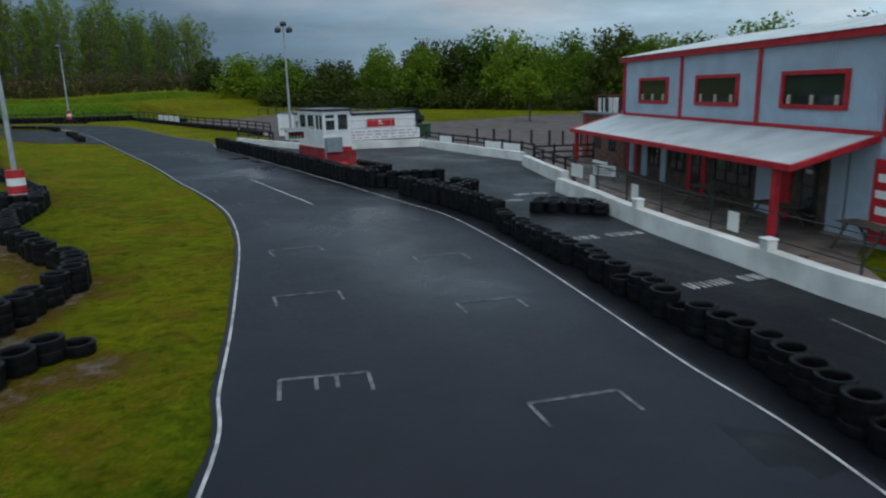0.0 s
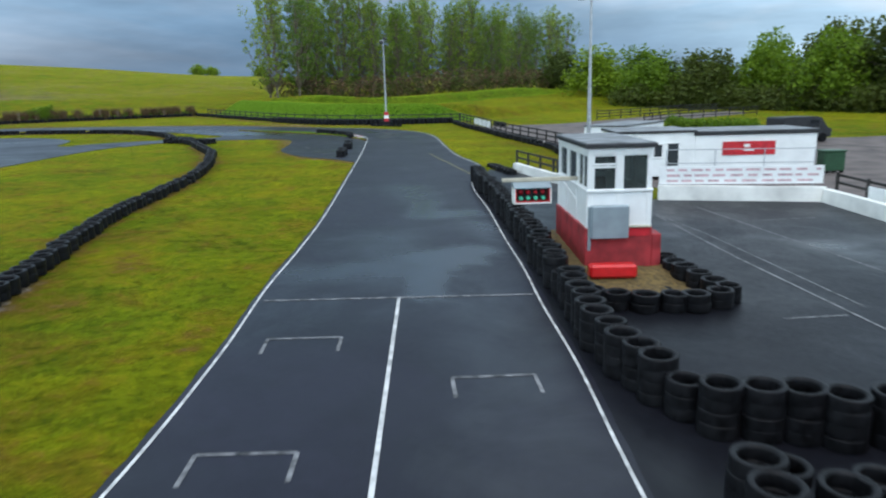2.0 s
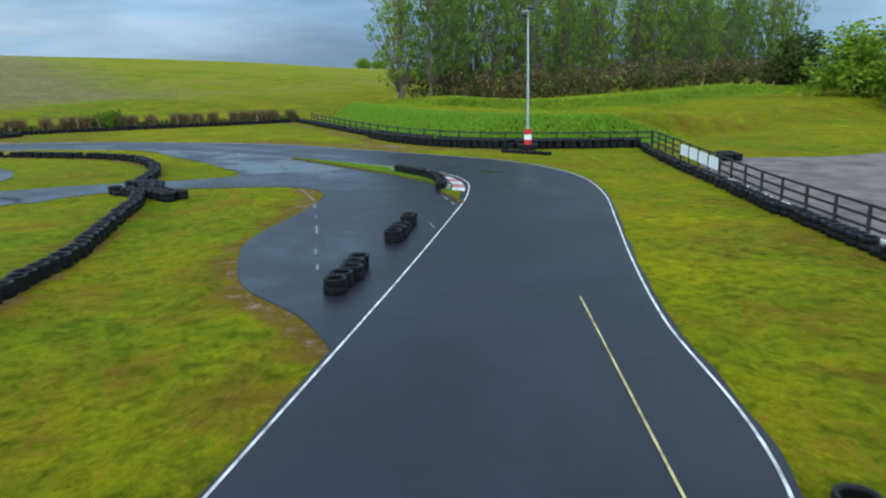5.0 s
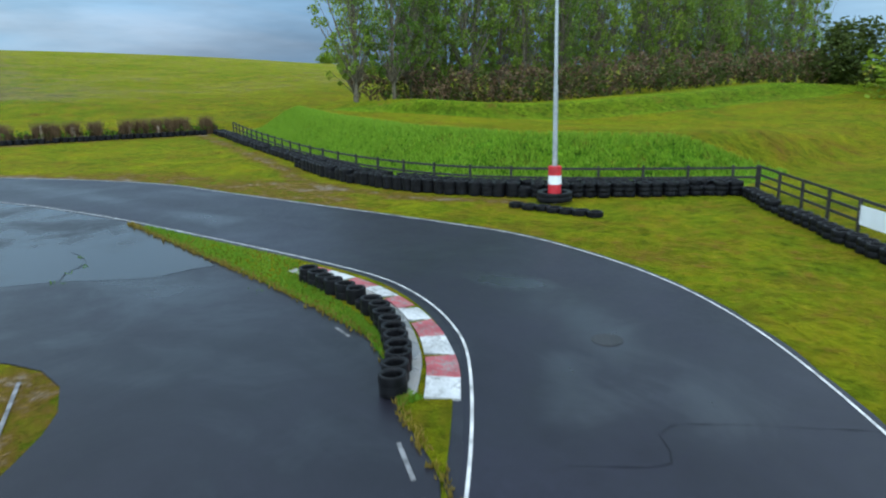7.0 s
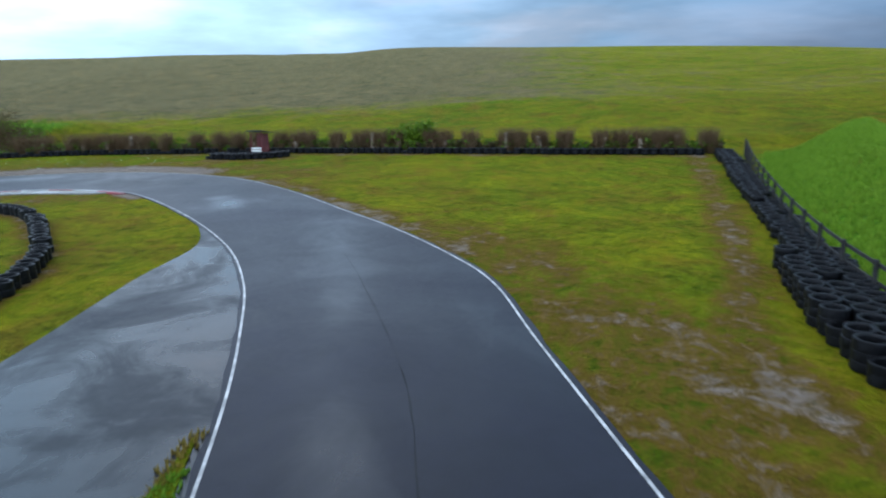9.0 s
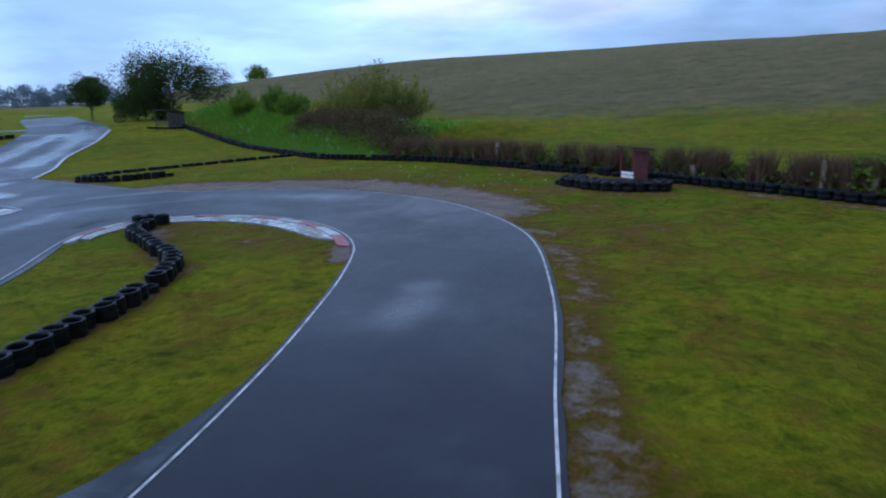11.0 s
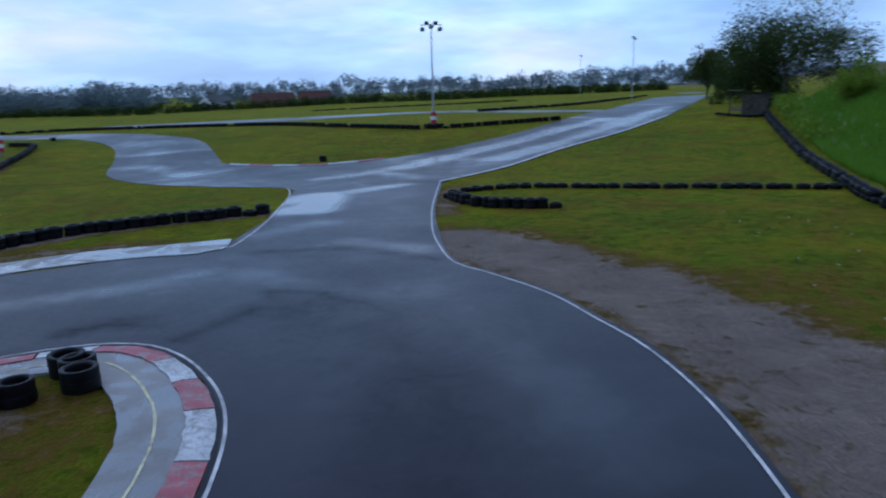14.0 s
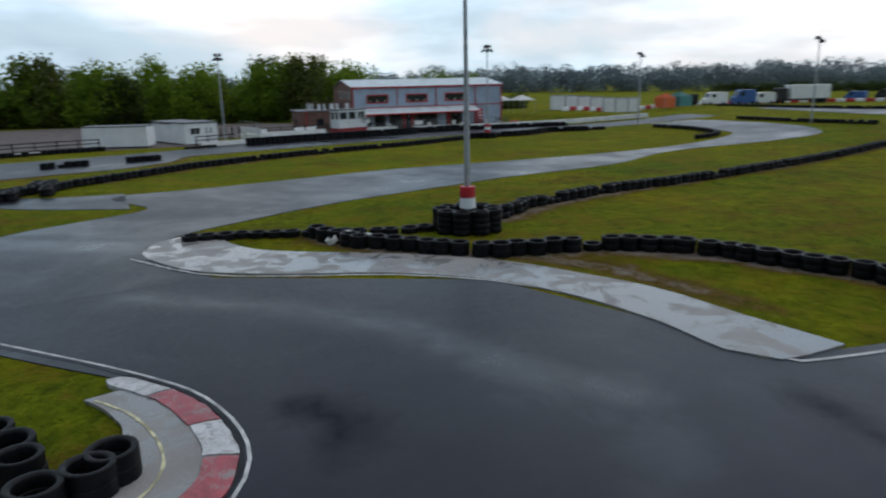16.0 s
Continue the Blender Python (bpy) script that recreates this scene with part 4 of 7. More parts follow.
for p, q in (((-44.3, 57.9), (-41.2, 57.0)), ((-40.4, 56.6), (-39.5, 56.2)), ((-38.2, 55.55), (-37.6, 55.3)), ((-36.4, 54.7), (-35.2, 54.1)), ((-33.3, 53.1), (-32.7, 52.8)), ((-31.6, 52.3), (-31.1, 52.05)),
             ((-34.1, 58.1), (-33.3, 57.7)), ((-38.2, 61.8), (-37.3, 61.4)), ((-36.9, 61.25), (-36.2, 60.9)), ((-42.8, 63.5), (-42.2, 63.45))):
    stripe("worn_dash", [p, q], 0.07, M_WORN_LINE, 0.03, "worn white dash on the wet asphalt")
for pts in ([(-50.7, 59.5), (-50.8, 59.8), (-51.5, 60.1), (-51.8, 60.5), (-52.4, 60.8), (-53.8, 60.7)], [(-50.6, 59.8), (-50.0, 60.6), (-49.3, 61.8), (-49.4, 62.8), (-49.3, 63.4)],
            [(-36.2, 63.2), (-35.3, 64.3), (-35.9, 65.2), (-33.7, 67.4)]):
    stripe("crack", spline(pts, 0.3), 0.02, M_ASPHALT_OLD, 0.034, "dark open crack in the asphalt", ragged=0.04)
stripe("repair_joint", spline([(-67.8, 62.8), (-64.9, 64.0), (-60.9, 65.5), (-58.0, 66.4), (-54.0, 67.2), (-48.0, 68.6)], 0.6), 0.014, M_ASPHALT_OLD, 0.033, "thin dark tarred joint along the track", ragged=0.04)
stripe("pit_exit_line", spline([(-15.2, 48.06), (-20.0, 51.93), (-24.79, 55.79)]), 0.045, M_YELLOW_LINE, 0.042, "faded yellow pit exit line on the asphalt")
stripe("pit_line", [(-4.1, 43.68), (0.02, 39.1), (5.3, 33.7)], 0.07, M_WORN_LINE, 0.03, "worn white line in the pit lane")
stripe("pit_line", [(-3.5, 46.15), (2, 41.13), (5.9, 37.5)], 0.07, M_WORN_LINE, 0.03, "worn white line in the pit lane")
stripe("pit_line", [(15.1, 12.7), (15.88, 10.6), (16.47, 7)], 0.07, M_WORN_LINE, 0.03, "worn white line in the pit lane")


for p, q in (((-6.6, 46.0), (-1.6, 41.6)), ((-1.6, 41.6), (3.4, 36.4)), ((2.2, 34.6), (3.2, 35.6)), ((-1.0, 44.6), (0.6, 46.4)), ((4.6, 31.9), (6.4, 30.2))):
    stripe("pit_line", [p, q], 0.05, M_WORN_LINE, 0.03, "faint worn line in the pit lane")


def painted_words(x, y, heading, length, label):
    """Two words painted across the pit lane, too worn to read: rows of plain bars."""
    holder = empty("painted_words", x, y)
    inv = holder.matrix_world.inverted()
    dx, dy = math.cos(heading), math.sin(heading)
    n = 9
    for k in range(n):
        if k == 4:
            continue
        f = length * (k + 0.5) / n
        px, py = x + dx * f, y + dy * f
        for s in (-0.07, 0.07):
            ob = stripe("bar", [(px + dx * s + dy * 0.22, py + dy * s - dx * 0.22), (px + dx * s - dy * 0.22, py + dy * s + dx * 0.22)], 0.07, M_WHITE_LINE, 0.03, parent=holder, ragged=0.05)
            ob.matrix_parent_inverse = inv
    return tagged(holder, label, "painted words", "pit lane markings")


for px, py in ((12.65, 14.65), (9.9, 19.2), (8.2, 27.7), (7.1, 25.7)):
    painted_words(px, py, 0.53, 3.0 if py < 25 else 1.6, "worn white words painted on the pit lane asphalt")


# ---- tyres ----
def tyre_mesh(seg, prof):
    verts, faces = [], []
    for s in range(seg):
        a = 2 * math.pi * s / seg
        for q, h in prof:
            verts.append((q * math.cos(a), q * math.sin(a), h))
    n = len(prof)
    for s in range(seg):
        for k in range(n):
            faces.append((s * n + k, ((s + 1) % seg) * n + k, ((s + 1) % seg) * n + (k + 1) % n, s * n + (k + 1) % n))
    me = bpy.data.meshes.new("tyre")
    me.from_pydata(verts, [], faces)
    me.materials.append(M_RUBBER)
    me.polygons.foreach_set("use_smooth", [True] * len(me.polygons))
    return me


TYRE = tyre_mesh(16, [(0.214, -0.06), (0.222, -0.088), (0.25, -0.1), (0.288, -0.1), (0.3, -0.093), (0.302, -0.082), (0.302, 0.082), (0.3, 0.093), (0.288, 0.1), (0.25, 0.1), (0.222, 0.088), (0.214, 0.06)])
TYRE_SIMPLE = tyre_mesh(12, [(0.216, -0.07), (0.24, -0.1), (0.292, -0.1), (0.302, -0.085), (0.302, 0.085), (0.292, 0.1), (0.24, 0.1), (0.216, 0.07)])
TYRE_RED = TYRE.copy()
TYRE_RED.materials.clear()
TYRE_RED.materials.append(M_RED)
TYRE_WHITE = TYRE.copy()
TYRE_WHITE.materials.clear()
TYRE_WHITE.materials.append(M_WHITE_DIRTY)
rt = random.Random(5)


def put_tyre(parent, x, y, z, size=1.0, mesh=None, tilt=0.0):
    ob = bpy.data.objects.new("tyre", mesh or (TYRE if polyline_distance(x, y, L1) < 12 else TYRE_SIMPLE))
    scene.collection.objects.link(ob)
    ob.parent = parent
    ob.location = Vector((x, y, z)) - parent.location
    ob.rotation_euler = (tilt + rt.uniform(-0.035, 0.035), rt.uniform(-0.035, 0.035), rt.uniform(0.58, 5.75))
    ob.scale = (size, size, rt.uniform(0.92, 1.06))


def barrier(pts, layers, label, gap=0.55, rows=1, jitter=0.075, size=1.0, group="tyre barriers", depth=0.5, name="tyre_barrier"):
    """A barrier of tyres stacked flat, side by side along plan points."""
    base = empty(name, *pts[0])
    for x, y, h in even(spline(pts, 0.5), gap):
        for r in range(rows):
            ox, oy = -math.sin(h) * depth * r, math.cos(h) * depth * r
            jx, jy = rt.uniform(-jitter, jitter), rt.uniform(-jitter, jitter)
            n = layers - (rt.random() < 0.1 and layers > 1)
            wide = size * rt.uniform(0.93, 1.06)
            for k in range(n):
                put_tyre(base, x + ox + jx + rt.uniform(-0.012, 0.012), y + oy + jy + rt.uniform(-0.012, 0.012), gz(x, y) + 0.125 + 0.19 * k, wide + rt.uniform(-0.01, 0.01))
    return tagged(base, label, "tyre barrier", group)


PIT_TYRES = [(7.75, 21.7), (7.2, 22.7), (6.6, 23.5), (6.0, 24.35), (5.5, 24.95), (4.9, 25.6), (4.1, 26.6), (3.3, 27.5)]
PIT_SOUTH = [(14.2, 6.4), (13.25, 9.4), (12.7, 10.8), (12.0, 12.3), (11.3, 13.8), (10.4, 16.0), (9.6, 17.5), (8.9, 18.9), (8.3, 20.3), (7.95, 21.15)]
barrier(PIT_TYRES, 4, "high black tyre wall in tight columns beside the pit lane")
barrier(PIT_SOUTH, 3, "long black tyre wall in tight columns beside the pit lane")
barrier([(3.7, 27.7), (4.4, 27.75), (5.0, 28.5), (5.8, 28.5), (6.4, 28.3), (6.2, 27.5), (5.9, 26.6), (5.6, 26.0)], 3, "black tyre wall bent into a loop on the pit lane")
TOWER_TYRES = [(4.5, 30.1), (3.7, 29.6), (3.0, 29.25), (2.3, 29.1), (1.5, 29.5), (0.5, 30.2), (-0.6, 31.5), (-1.8, 32.95), (-2.7, 33.9), (-3.6, 34.9), (-5.5, 37.2), (-8.0, 40.0), (-10.8, 43.1), (-12.8, 45.1), (-14.5, 47.0)]
barrier(TOWER_TYRES, 4, "long black tyre wall between the track and the control tower")
barrier([(-1.3, 33.0), (-0.3, 33.4), (0.4, 34.0), (1.0, 34.9), (0.4, 35.5), (-0.5, 36.2), (-1.3, 37.1)], 2, "low black tyre wall round the control tower")
barrier([(9.2, 23.95), (10.3, 23.85), (11.6, 23.6)], 2, "pile of black tyres on the pit lane", rows=3)
barrier([(-17.2, 52.2), (-14.4, 50.2)], 1, "short row of black tyres at the pit exit")
barrier([(1.05, 9.15), (0.85, 8.75), (0.75, 8.24), (0.65, 7.65), (0.6, 5.0)], 2, "short black tyre wall in the infield grass")
barrier([(-0.75, 8.15), (-1.07, 9.85), (-1.2, 10.8), (-1.35, 11.9), (-1.75, 13.1), (-2.6, 13.95), (-4.15, 14.95), (-5.75, 16.1), (-7.65, 17.85), (-8.75, 19.65), (-9.45, 21.4), (-11.4, 24.1)], 3,
        "winding black tyre wall in the infield grass")
barrier([(-11.72, 24.5), (-14.42, 26.82), (-19.97, 31.56), (-22.96, 34.84), (-26.6, 38.8), (-30.5, 42.2), (-34.2, 45.0), (-38.0, 47.4), (-41.5, 48.9), (-44.5, 50.3), (-47.2, 51.2), (-49.6, 50.6)], 2,
        "long winding black tyre wall through the infield")
barrier([(-45.7, 52.6), (-47.6, 52.2), (-49.6, 52.7), (-51.0, 52.2)], 2, "clump of black tyres where two walls meet", rows=2)
barrier([(-51.4, 52.3), (-54.0, 53.6), (-58.1, 54.7), (-62.0, 54.9), (-66.0, 53.8), (-69.6, 51.3), (-72.9, 48.6), (-74.7, 46.2), (-75.1, 44.3), (-75.3, 42.5), (-75.5, 41.0), (-75.85, 39.6), (-76.5, 38.9), (-76.85, 38.45)], 2,
        "winding black tyre wall inside the hairpin")
clump = empty("tyre_heap", -77.0, 38.0)
for x, y in ((-76.98, 37.98), (-76.65, 37.84), (-77.35, 38.4)):
    for k in range(2):
        put_tyre(clump, x, y, gz(x, y) + 0.16 + 0.19 * k, 1.02)
tagged(clump, "loose clump of black tyres on the concrete", "tyre heap", "tyre heaps")
barrier([(-39.5, 62.65), (-40.2, 63.25), (-41.06, 63.82), (-41.81, 64.18), (-42.6, 64.48), (-43.7, 64.69), (-44.9, 64.68), (-46.2, 64.69)], 2, "curved row of black tyres behind the kerb", gap=0.45, size=0.8, jitter=0.03)
barrier([(-34.4, 57.5), (-32.4, 55.5)], 2, "short row of black tyres on the wet asphalt")
barrier([(-30.4, 53.1), (-28.8, 51.35)], 2, "short row of black tyres on the wet asphalt")
barrier([(-92.0, 80.4), (-86.0, 79.3), (-79.5, 78.0), (-72.0, 76.7), (-66.6, 75.8)], 2, "black tyre wall along the fence below the bank", rows=2)
barrier([(-66.4, 75.2), (-62.5, 74.5), (-58.7, 74.35), (-54.0, 75.4), (-50.3, 77.8), (-47.5, 80.9), (-44.8, 84.1)], 3, "thick black tyre wall along the fence below the bank", rows=3)
barrier([(-44.2, 83.9), (-40.8, 80.6), (-36.5, 76.9), (-30.7, 72.2), (-27.4, 69.4), (-24.9, 67.5), (-20.0, 63.6), (-16.8, 60.0)], 2, "long black tyre wall along the paddock fence", rows=1)
barrier([(-49.3, 75.55), (-46.0, 76.3)], 1, "short row of black tyres in front of the mast")
barrier([(-98.6, 45.8), (-97.8, 50.6), (-96.4, 59.0), (-94.6, 68.0), (-92.4, 79.4)], 2, "long black tyre wall in front of the hedge")
barrier([(-112.5, -55.0), (-104.4, -27.0), (-102.4, -19.0), (-100.2, -4.5), (-98.0, 9.2), (-96.5, 19.8), (-96.7, 23.5), (-98.2, 28.6), (-98.9, 33.0), (-98.8, 39.0), (-98.4, 44.6)], 2, "long black tyre wall in front of the hedge")
barrier([(-94.7, 45.9), (-94.0, 48.2), (-94.4, 50.2), (-95.5, 51.6)], 2, "black tyres piled in front of the marshal hut", rows=3)
barrier([(-96.2, 16.8), (-90.7, 15.9), (-86.2, 15.2), (-82.7, 14.7), (-80.1, 15.9)], 1, "low row of black tyres across the grass", gap=0.6)
barrier([(-79.8, 17.6), (-81.9, 20.2), (-84.9, 20.7)], 2, "curved row of black tyres at the crossing", size=0.85, gap=0.48)
barrier([(-62.2, 40.6), (-61.8, 38.8), (-62.0, 36.7), (-62.1, 34.0), (-61.6, 32.6)], 1, "single row of black tyres on the grass")
barrier([(-62.3, 36.5), (-64.0, 35.0), (-64.9, 33.4), (-65.7, 31.9), (-65.8, 30.5), (-65.6, 29.0), (-65.6, 27.7), (-66.3, 25.9), (-67.2, 24.9), (-68.6, 23.9), (-70.1, 22.7), (-72.6, 21.2)], 2,
        "winding black tyre wall behind the concrete apron")
barrier([(-60.2, 30.2), (-57.4, 28.2), (-56.0, 26.3), (-54.2, 24.0), (-52.0, 19.8), (-49.7, 16.0), (-43.0, 6.0), (-38.0, -2.2), (-33.8, -9.6), (-30.2, -14.3), (-26.2, -15.4)], 2, "long black tyre wall running across the grass")
barrier([(-21.5, 3.6), (-18.6, 0.2), (-13.5, -1.2), (-7.6, -1.5), (-1.0, -0.6)], 2, "curved black tyre wall inside the inner loop")
for x, y in ((-67.4, 0.2), (-28.8, -18.9)):
    barrier([(x, y), (x + 0.4, y)], 2, "small heap of black tyres on the grass", name="tyre_heap", group="tyre heaps")


barrier([(-98.6, -20.6), (-100.4, -17.6), (-101.9, -17.6)], 1, "low row of black tyres round the wooden hut")
heap = empty("tyre_stack", 14.35, 7.5)
for k in range(3):
    put_tyre(heap, 14.35, 7.5, gz(14.66, 7.5) + 0.125 + 0.19 * k, 1.05, TYRE_RED if k == 2 else TYRE)
tagged(heap, "stack of tyres with a red painted tyre on top", "tyre stack")
# three small white tyre shapes stand in for irregular white bags
heap = empty("tyre_stack", -63.2, 34.9)
for dx, dy in ((0, 0), (0.3, 0.6), (-0.2, 1.1)):
    put_tyre(heap, -63.2 + dx, 34.9 + dy, gz(-63.2, 34.9) + 0.16, 0.62, TYRE_WHITE, 0.5)
tagged(heap, "small white bags behind the tyre wall, modelled as leaning tyres", "tyre stack")


# ---- fences ----
def rail_fence(pts, label, height=1.1, rails=(0.35, 0.7, 1.05), gap=1.9, boards=(), material=None, post=0.1):
    base = empty("rail_fence", *pts[0])
    inv = base.matrix_world.inverted()
    spots = even(spline(pts, 1.0), gap)
    if math.dist(spots[-1][:2], pts[-1]) > 0.4:
        spots.append((*pts[-1], spots[-1][2]))
    for i, (x, y, h) in enumerate(spots):
        bm = bmesh.new()
        box(bm, (post, post, height + 0.05), (x, y, gz(x, y) + height / 2), h, 0.012)
        ob = part("post", bm, material or M_BLACKWOOD, base)
        ob.matrix_parent_inverse = inv
    for i, (a, b) in enumerate(zip(spots, spots[1:])):
        for r in rails:
            pa, pb = Vector((a[0], a[1], gz(a[0], a[1]) + r)), Vector((b[0], b[1], gz(b[0], b[1]) + r))
            d = pb - pa
            bm = bmesh.new()
            box(bm, (d.length, 0.035, 0.1), (pa + pb) / 2 + Vector((-d.y, d.x, 0)).normalized() * 0.06, math.atan2(d.y, d.x), 0.008, ry=-math.atan2(d.z, math.hypot(d.x, d.y)))
            ob = part("rail", bm, material or M_BLACKWOOD, base)
            ob.matrix_parent_inverse = inv
        if i in boards:
            bm = bmesh.new()
            pa, pb = Vector((a[0], a[1], gz(a[0], a[1]) + 0.62)), Vector((b[0], b[1], gz(b[0], b[1]) + 0.62))
            d = pb - pa
            box(bm, (d.length * 0.86, 0.02, 0.62), (pa + pb) / 2 - Vector((-d.y, d.x, 0)).normalized() * 0.05, math.atan2(d.y, d.x), 0.004)
            ob = part("board", bm, M_WHITE, base, "plain white board")
            ob.matrix_parent_inverse = inv
    return tagged(base, label, "fence", "post and rail fences")


rail_fence([(-91.0, 81.6), (-80.0, 78.8), (-65.4, 76.0), (-56.2, 76.3), (-50.8, 79.3), (-44.7, 85.5)], "dark wooden post and rail fence below the grass bank", rails=(0.6, 1.0))
rail_fence([(-44.6, 85.5), (-35.6, 77.6), (-31.0, 73.4), (-27.7, 70.6), (-20.0, 64.6), (-16.0, 60.6)], "dark wooden post and rail fence with white boards beside the paddock", boards=(4, 5, 6, 7))


def low_wall(name, pts, height, thick, material, label, step=2.4):
    """A low wall of butted panels along plan points."""
    path = spline(pts, 0.8)
    verts, faces = [], []
    for i, (x, y) in enumerate(path):
        a, b = path[max(0, i - 1)], path[min(len(path) - 1, i + 1)]
        l = math.dist(a, b) or 1
        nx, ny = -(b[1] - a[1]) / l, (b[0] - a[0]) / l
        wob = 0.03 * noise.noise((x * 0.8, y * 0.8, 4))
        for off, h in ((-thick / 2 - 0.04, -0.05), (-thick / 2, height + wob), (thick / 2, height + wob), (thick / 2 + 0.04, -0.05)):
            verts.append((x + nx * off, y + ny * off, gz(x, y) + h))
    for i in range(len(path) - 1):
        for c in range(3):
            k = 4 * i + c
            faces.append((k, k + 1, k + 5, k + 4))
    n = 4 * (len(path) - 1)
    faces += [(3, 2, 1, 0), (n, n + 1, n + 2, n + 3)]
    ob = mesh_object(name, verts, faces, material)
    bm = bmesh.new()
    bm.from_mesh(ob.data)
    bmesh.ops.recalc_face_normals(bm, faces=bm.faces[:])
    bm.to_mesh(ob.data)
    bm.free()
    return tagged(ob, label, "wall", kind="structure")


WALL_LINE = [(19.3, -8), (18.4, 4), (17.0, 11.4), (15.7, 14.4), (14.35, 17.5), (12.95, 20.7), (11.8, 24.1), (10.8, 27.1), (10.1, 29.0)]
low_wall("pit_wall", WALL_LINE, 0.62, 0.38, M_WHITE_DIRTY, "low white-painted concrete pit wall with dirty patches")
low_wall("pit_wall", [(10.4, 31.3), (9.35, 34.9), (8.35, 38.6)], 0.62, 0.33, M_WHITE_DIRTY, "low white-painted concrete pit wall with dirty patches")
low_wall("pit_wall", [(8.25, 40.9), (4.6, 44.9), (0.3, 50.0)], 0.56, 0.3, M_WHITE_DIRTY, "low white-painted concrete pit wall with dirty patches")
low_wall("pit_wall", [(0.2, 50.25), (-2.5, 48.6), (-5.3, 46.95)], 0.6, 0.28, M_WHITE_DIRTY, "low white-painted concrete pit wall with dirty patches")
low_wall("pit_wall", [(-8.2, 47.0), (-11.0, 48.75), (-15.1, 51.5)], 0.45, 0.28, M_WHITE_DIRTY, "low white-painted concrete pit wall with dirty patches")
rail_fence([(8.9, 39.3), (10.6, 40.2), (12.4, 41.0)], "dark wooden rail fence between the pit wall and the annexe", rails=(0.35, 0.7, 1.05), height=1.15, gap=1.3)
rail_fence([(0.55, 50.5), (4.9, 45.35), (8.6, 41.2), (8.8, 38.8), (9.8, 35.0), (10.85, 31.6)], "dark wooden rail fence with white boards above the pit wall", rails=(0.75, 1.05), height=1.15, boards=(1, 4, 5))
low_wall("fence_board", [(-31.6, 73.6), (-28.0, 70.5), (-20.2, 64.3), (-16.4, 60.5)], 0.3, 0.06, M_WHITE_DIRTY, "long white board along the foot of the paddock fence")
rail_fence([(-32.6, 97.2), (-31.8, 101.0), (-30.8, 108.8), (-29.5, 116.3), (-26.7, 124.0)], "dark wooden post and rail fence along the field drive", gap=2.4)
rail_fence([(-24.9, 92.9), (-24.9, 97.3), (-24.7, 101.2), (-23.6, 105.1), (-22.4, 109.1), (-19.0, 116.0)], "dark wooden post and rail fence along the field drive", gap=2.4)
rail_fence([(-15.2, 51.8), (-11.1, 49.0)], "dark wooden rails on the pit exit wall", rails=(0.7, 1.05), gap=1.5)


def mesh_fence(pts):
    """Dark post and wire-mesh fence between the pit wall and the clubhouse terrace."""
    base = empty("mesh_fence", *pts[0])
    inv = base.matrix_world.inverted()
    spots = even(spline(pts, 1.0), 2.6)
    for x, y, h in spots:
        bm = rod(bmesh.new(), (x, y, gz(x, y)), (x, y, gz(x, y) + 1.5), 0.03)
        part("post", bm, M_DARKTRIM, base).matrix_parent_inverse = inv
    for a, b in zip(spots, spots[1:]):
        for z in (1.45, 0.75):
            bm = rod(bmesh.new(), (a[0], a[1], gz(a[0], a[1]) + z), (b[0], b[1], gz(b[0], b[1]) + z), 0.018, seg=6)
            part("rail", bm, M_DARKTRIM, base).matrix_parent_inverse = inv
        if a[1] > 24:
            bm = bmesh.new()
            n = 22
            for q in range(n):
                f = (q + 0.5) / n
                p = Vector((a[0] + (b[0] - a[0]) * f, a[1] + (b[1] - a[1]) * f, gz(a[0], a[1])))
                rod(bm, p + Vector((0, 0, 0.62)), p + Vector((0, 0, 1.45)), 0.004, seg=3)
            for q in range(8):
                z = 0.65 + 0.11 * q
                rod(bm, (a[0], a[1], gz(a[0], a[1]) + z), (b[0], b[1], gz(b[0], b[1]) + z), 0.004, seg=3)
            part("wire_mesh", bm, M_GALV, base).matrix_parent_inverse = inv
    for x, y, w, z, tall in ((10.85, 28.2, 1.25, 1.05, 0.55), (11.4, 26.7, 0.5, 0.8, 0.5), (12.6, 23.1, 0.5, 0.95, 0.55), (14.6, 18.1, 0.5, 0.95, 0.55)):
        face = math.atan2(-2.9, 1.0)
        nx, ny = math.sin(face) * 0.07, -math.cos(face) * 0.07
        bm = box(bmesh.new(), (w, 0.025, tall), (x + nx, y + ny, gz(x, y) + z), face, 0.006)
        board = part("notice_board", bm, M_WHITE_DIRTY, base, "white notice board with lines of grey marks")
        board.matrix_parent_inverse = inv
        for q in range(3):
            bm = box(bmesh.new(), (w * (0.8, 0.66, 0.74)[q], 0.008, tall * 0.1), (x + nx * 1.3, y + ny * 1.3, gz(x, y) + z + tall * (0.28 - 0.25 * q)), face)
            part("mark_bar", bm, M_GREYBOX, board).matrix_parent_inverse = inv
    return tagged(base, "dark wire-mesh fence with notice boards in front of the clubhouse terrace", "fence")


mesh_fence([(10.75, 31.4), (10.5, 29.3), (11.25, 27.2), (12.25, 24.3), (13.4, 20.9), (14.8, 17.7), (16.15, 14.6), (17.4, 11.6)])

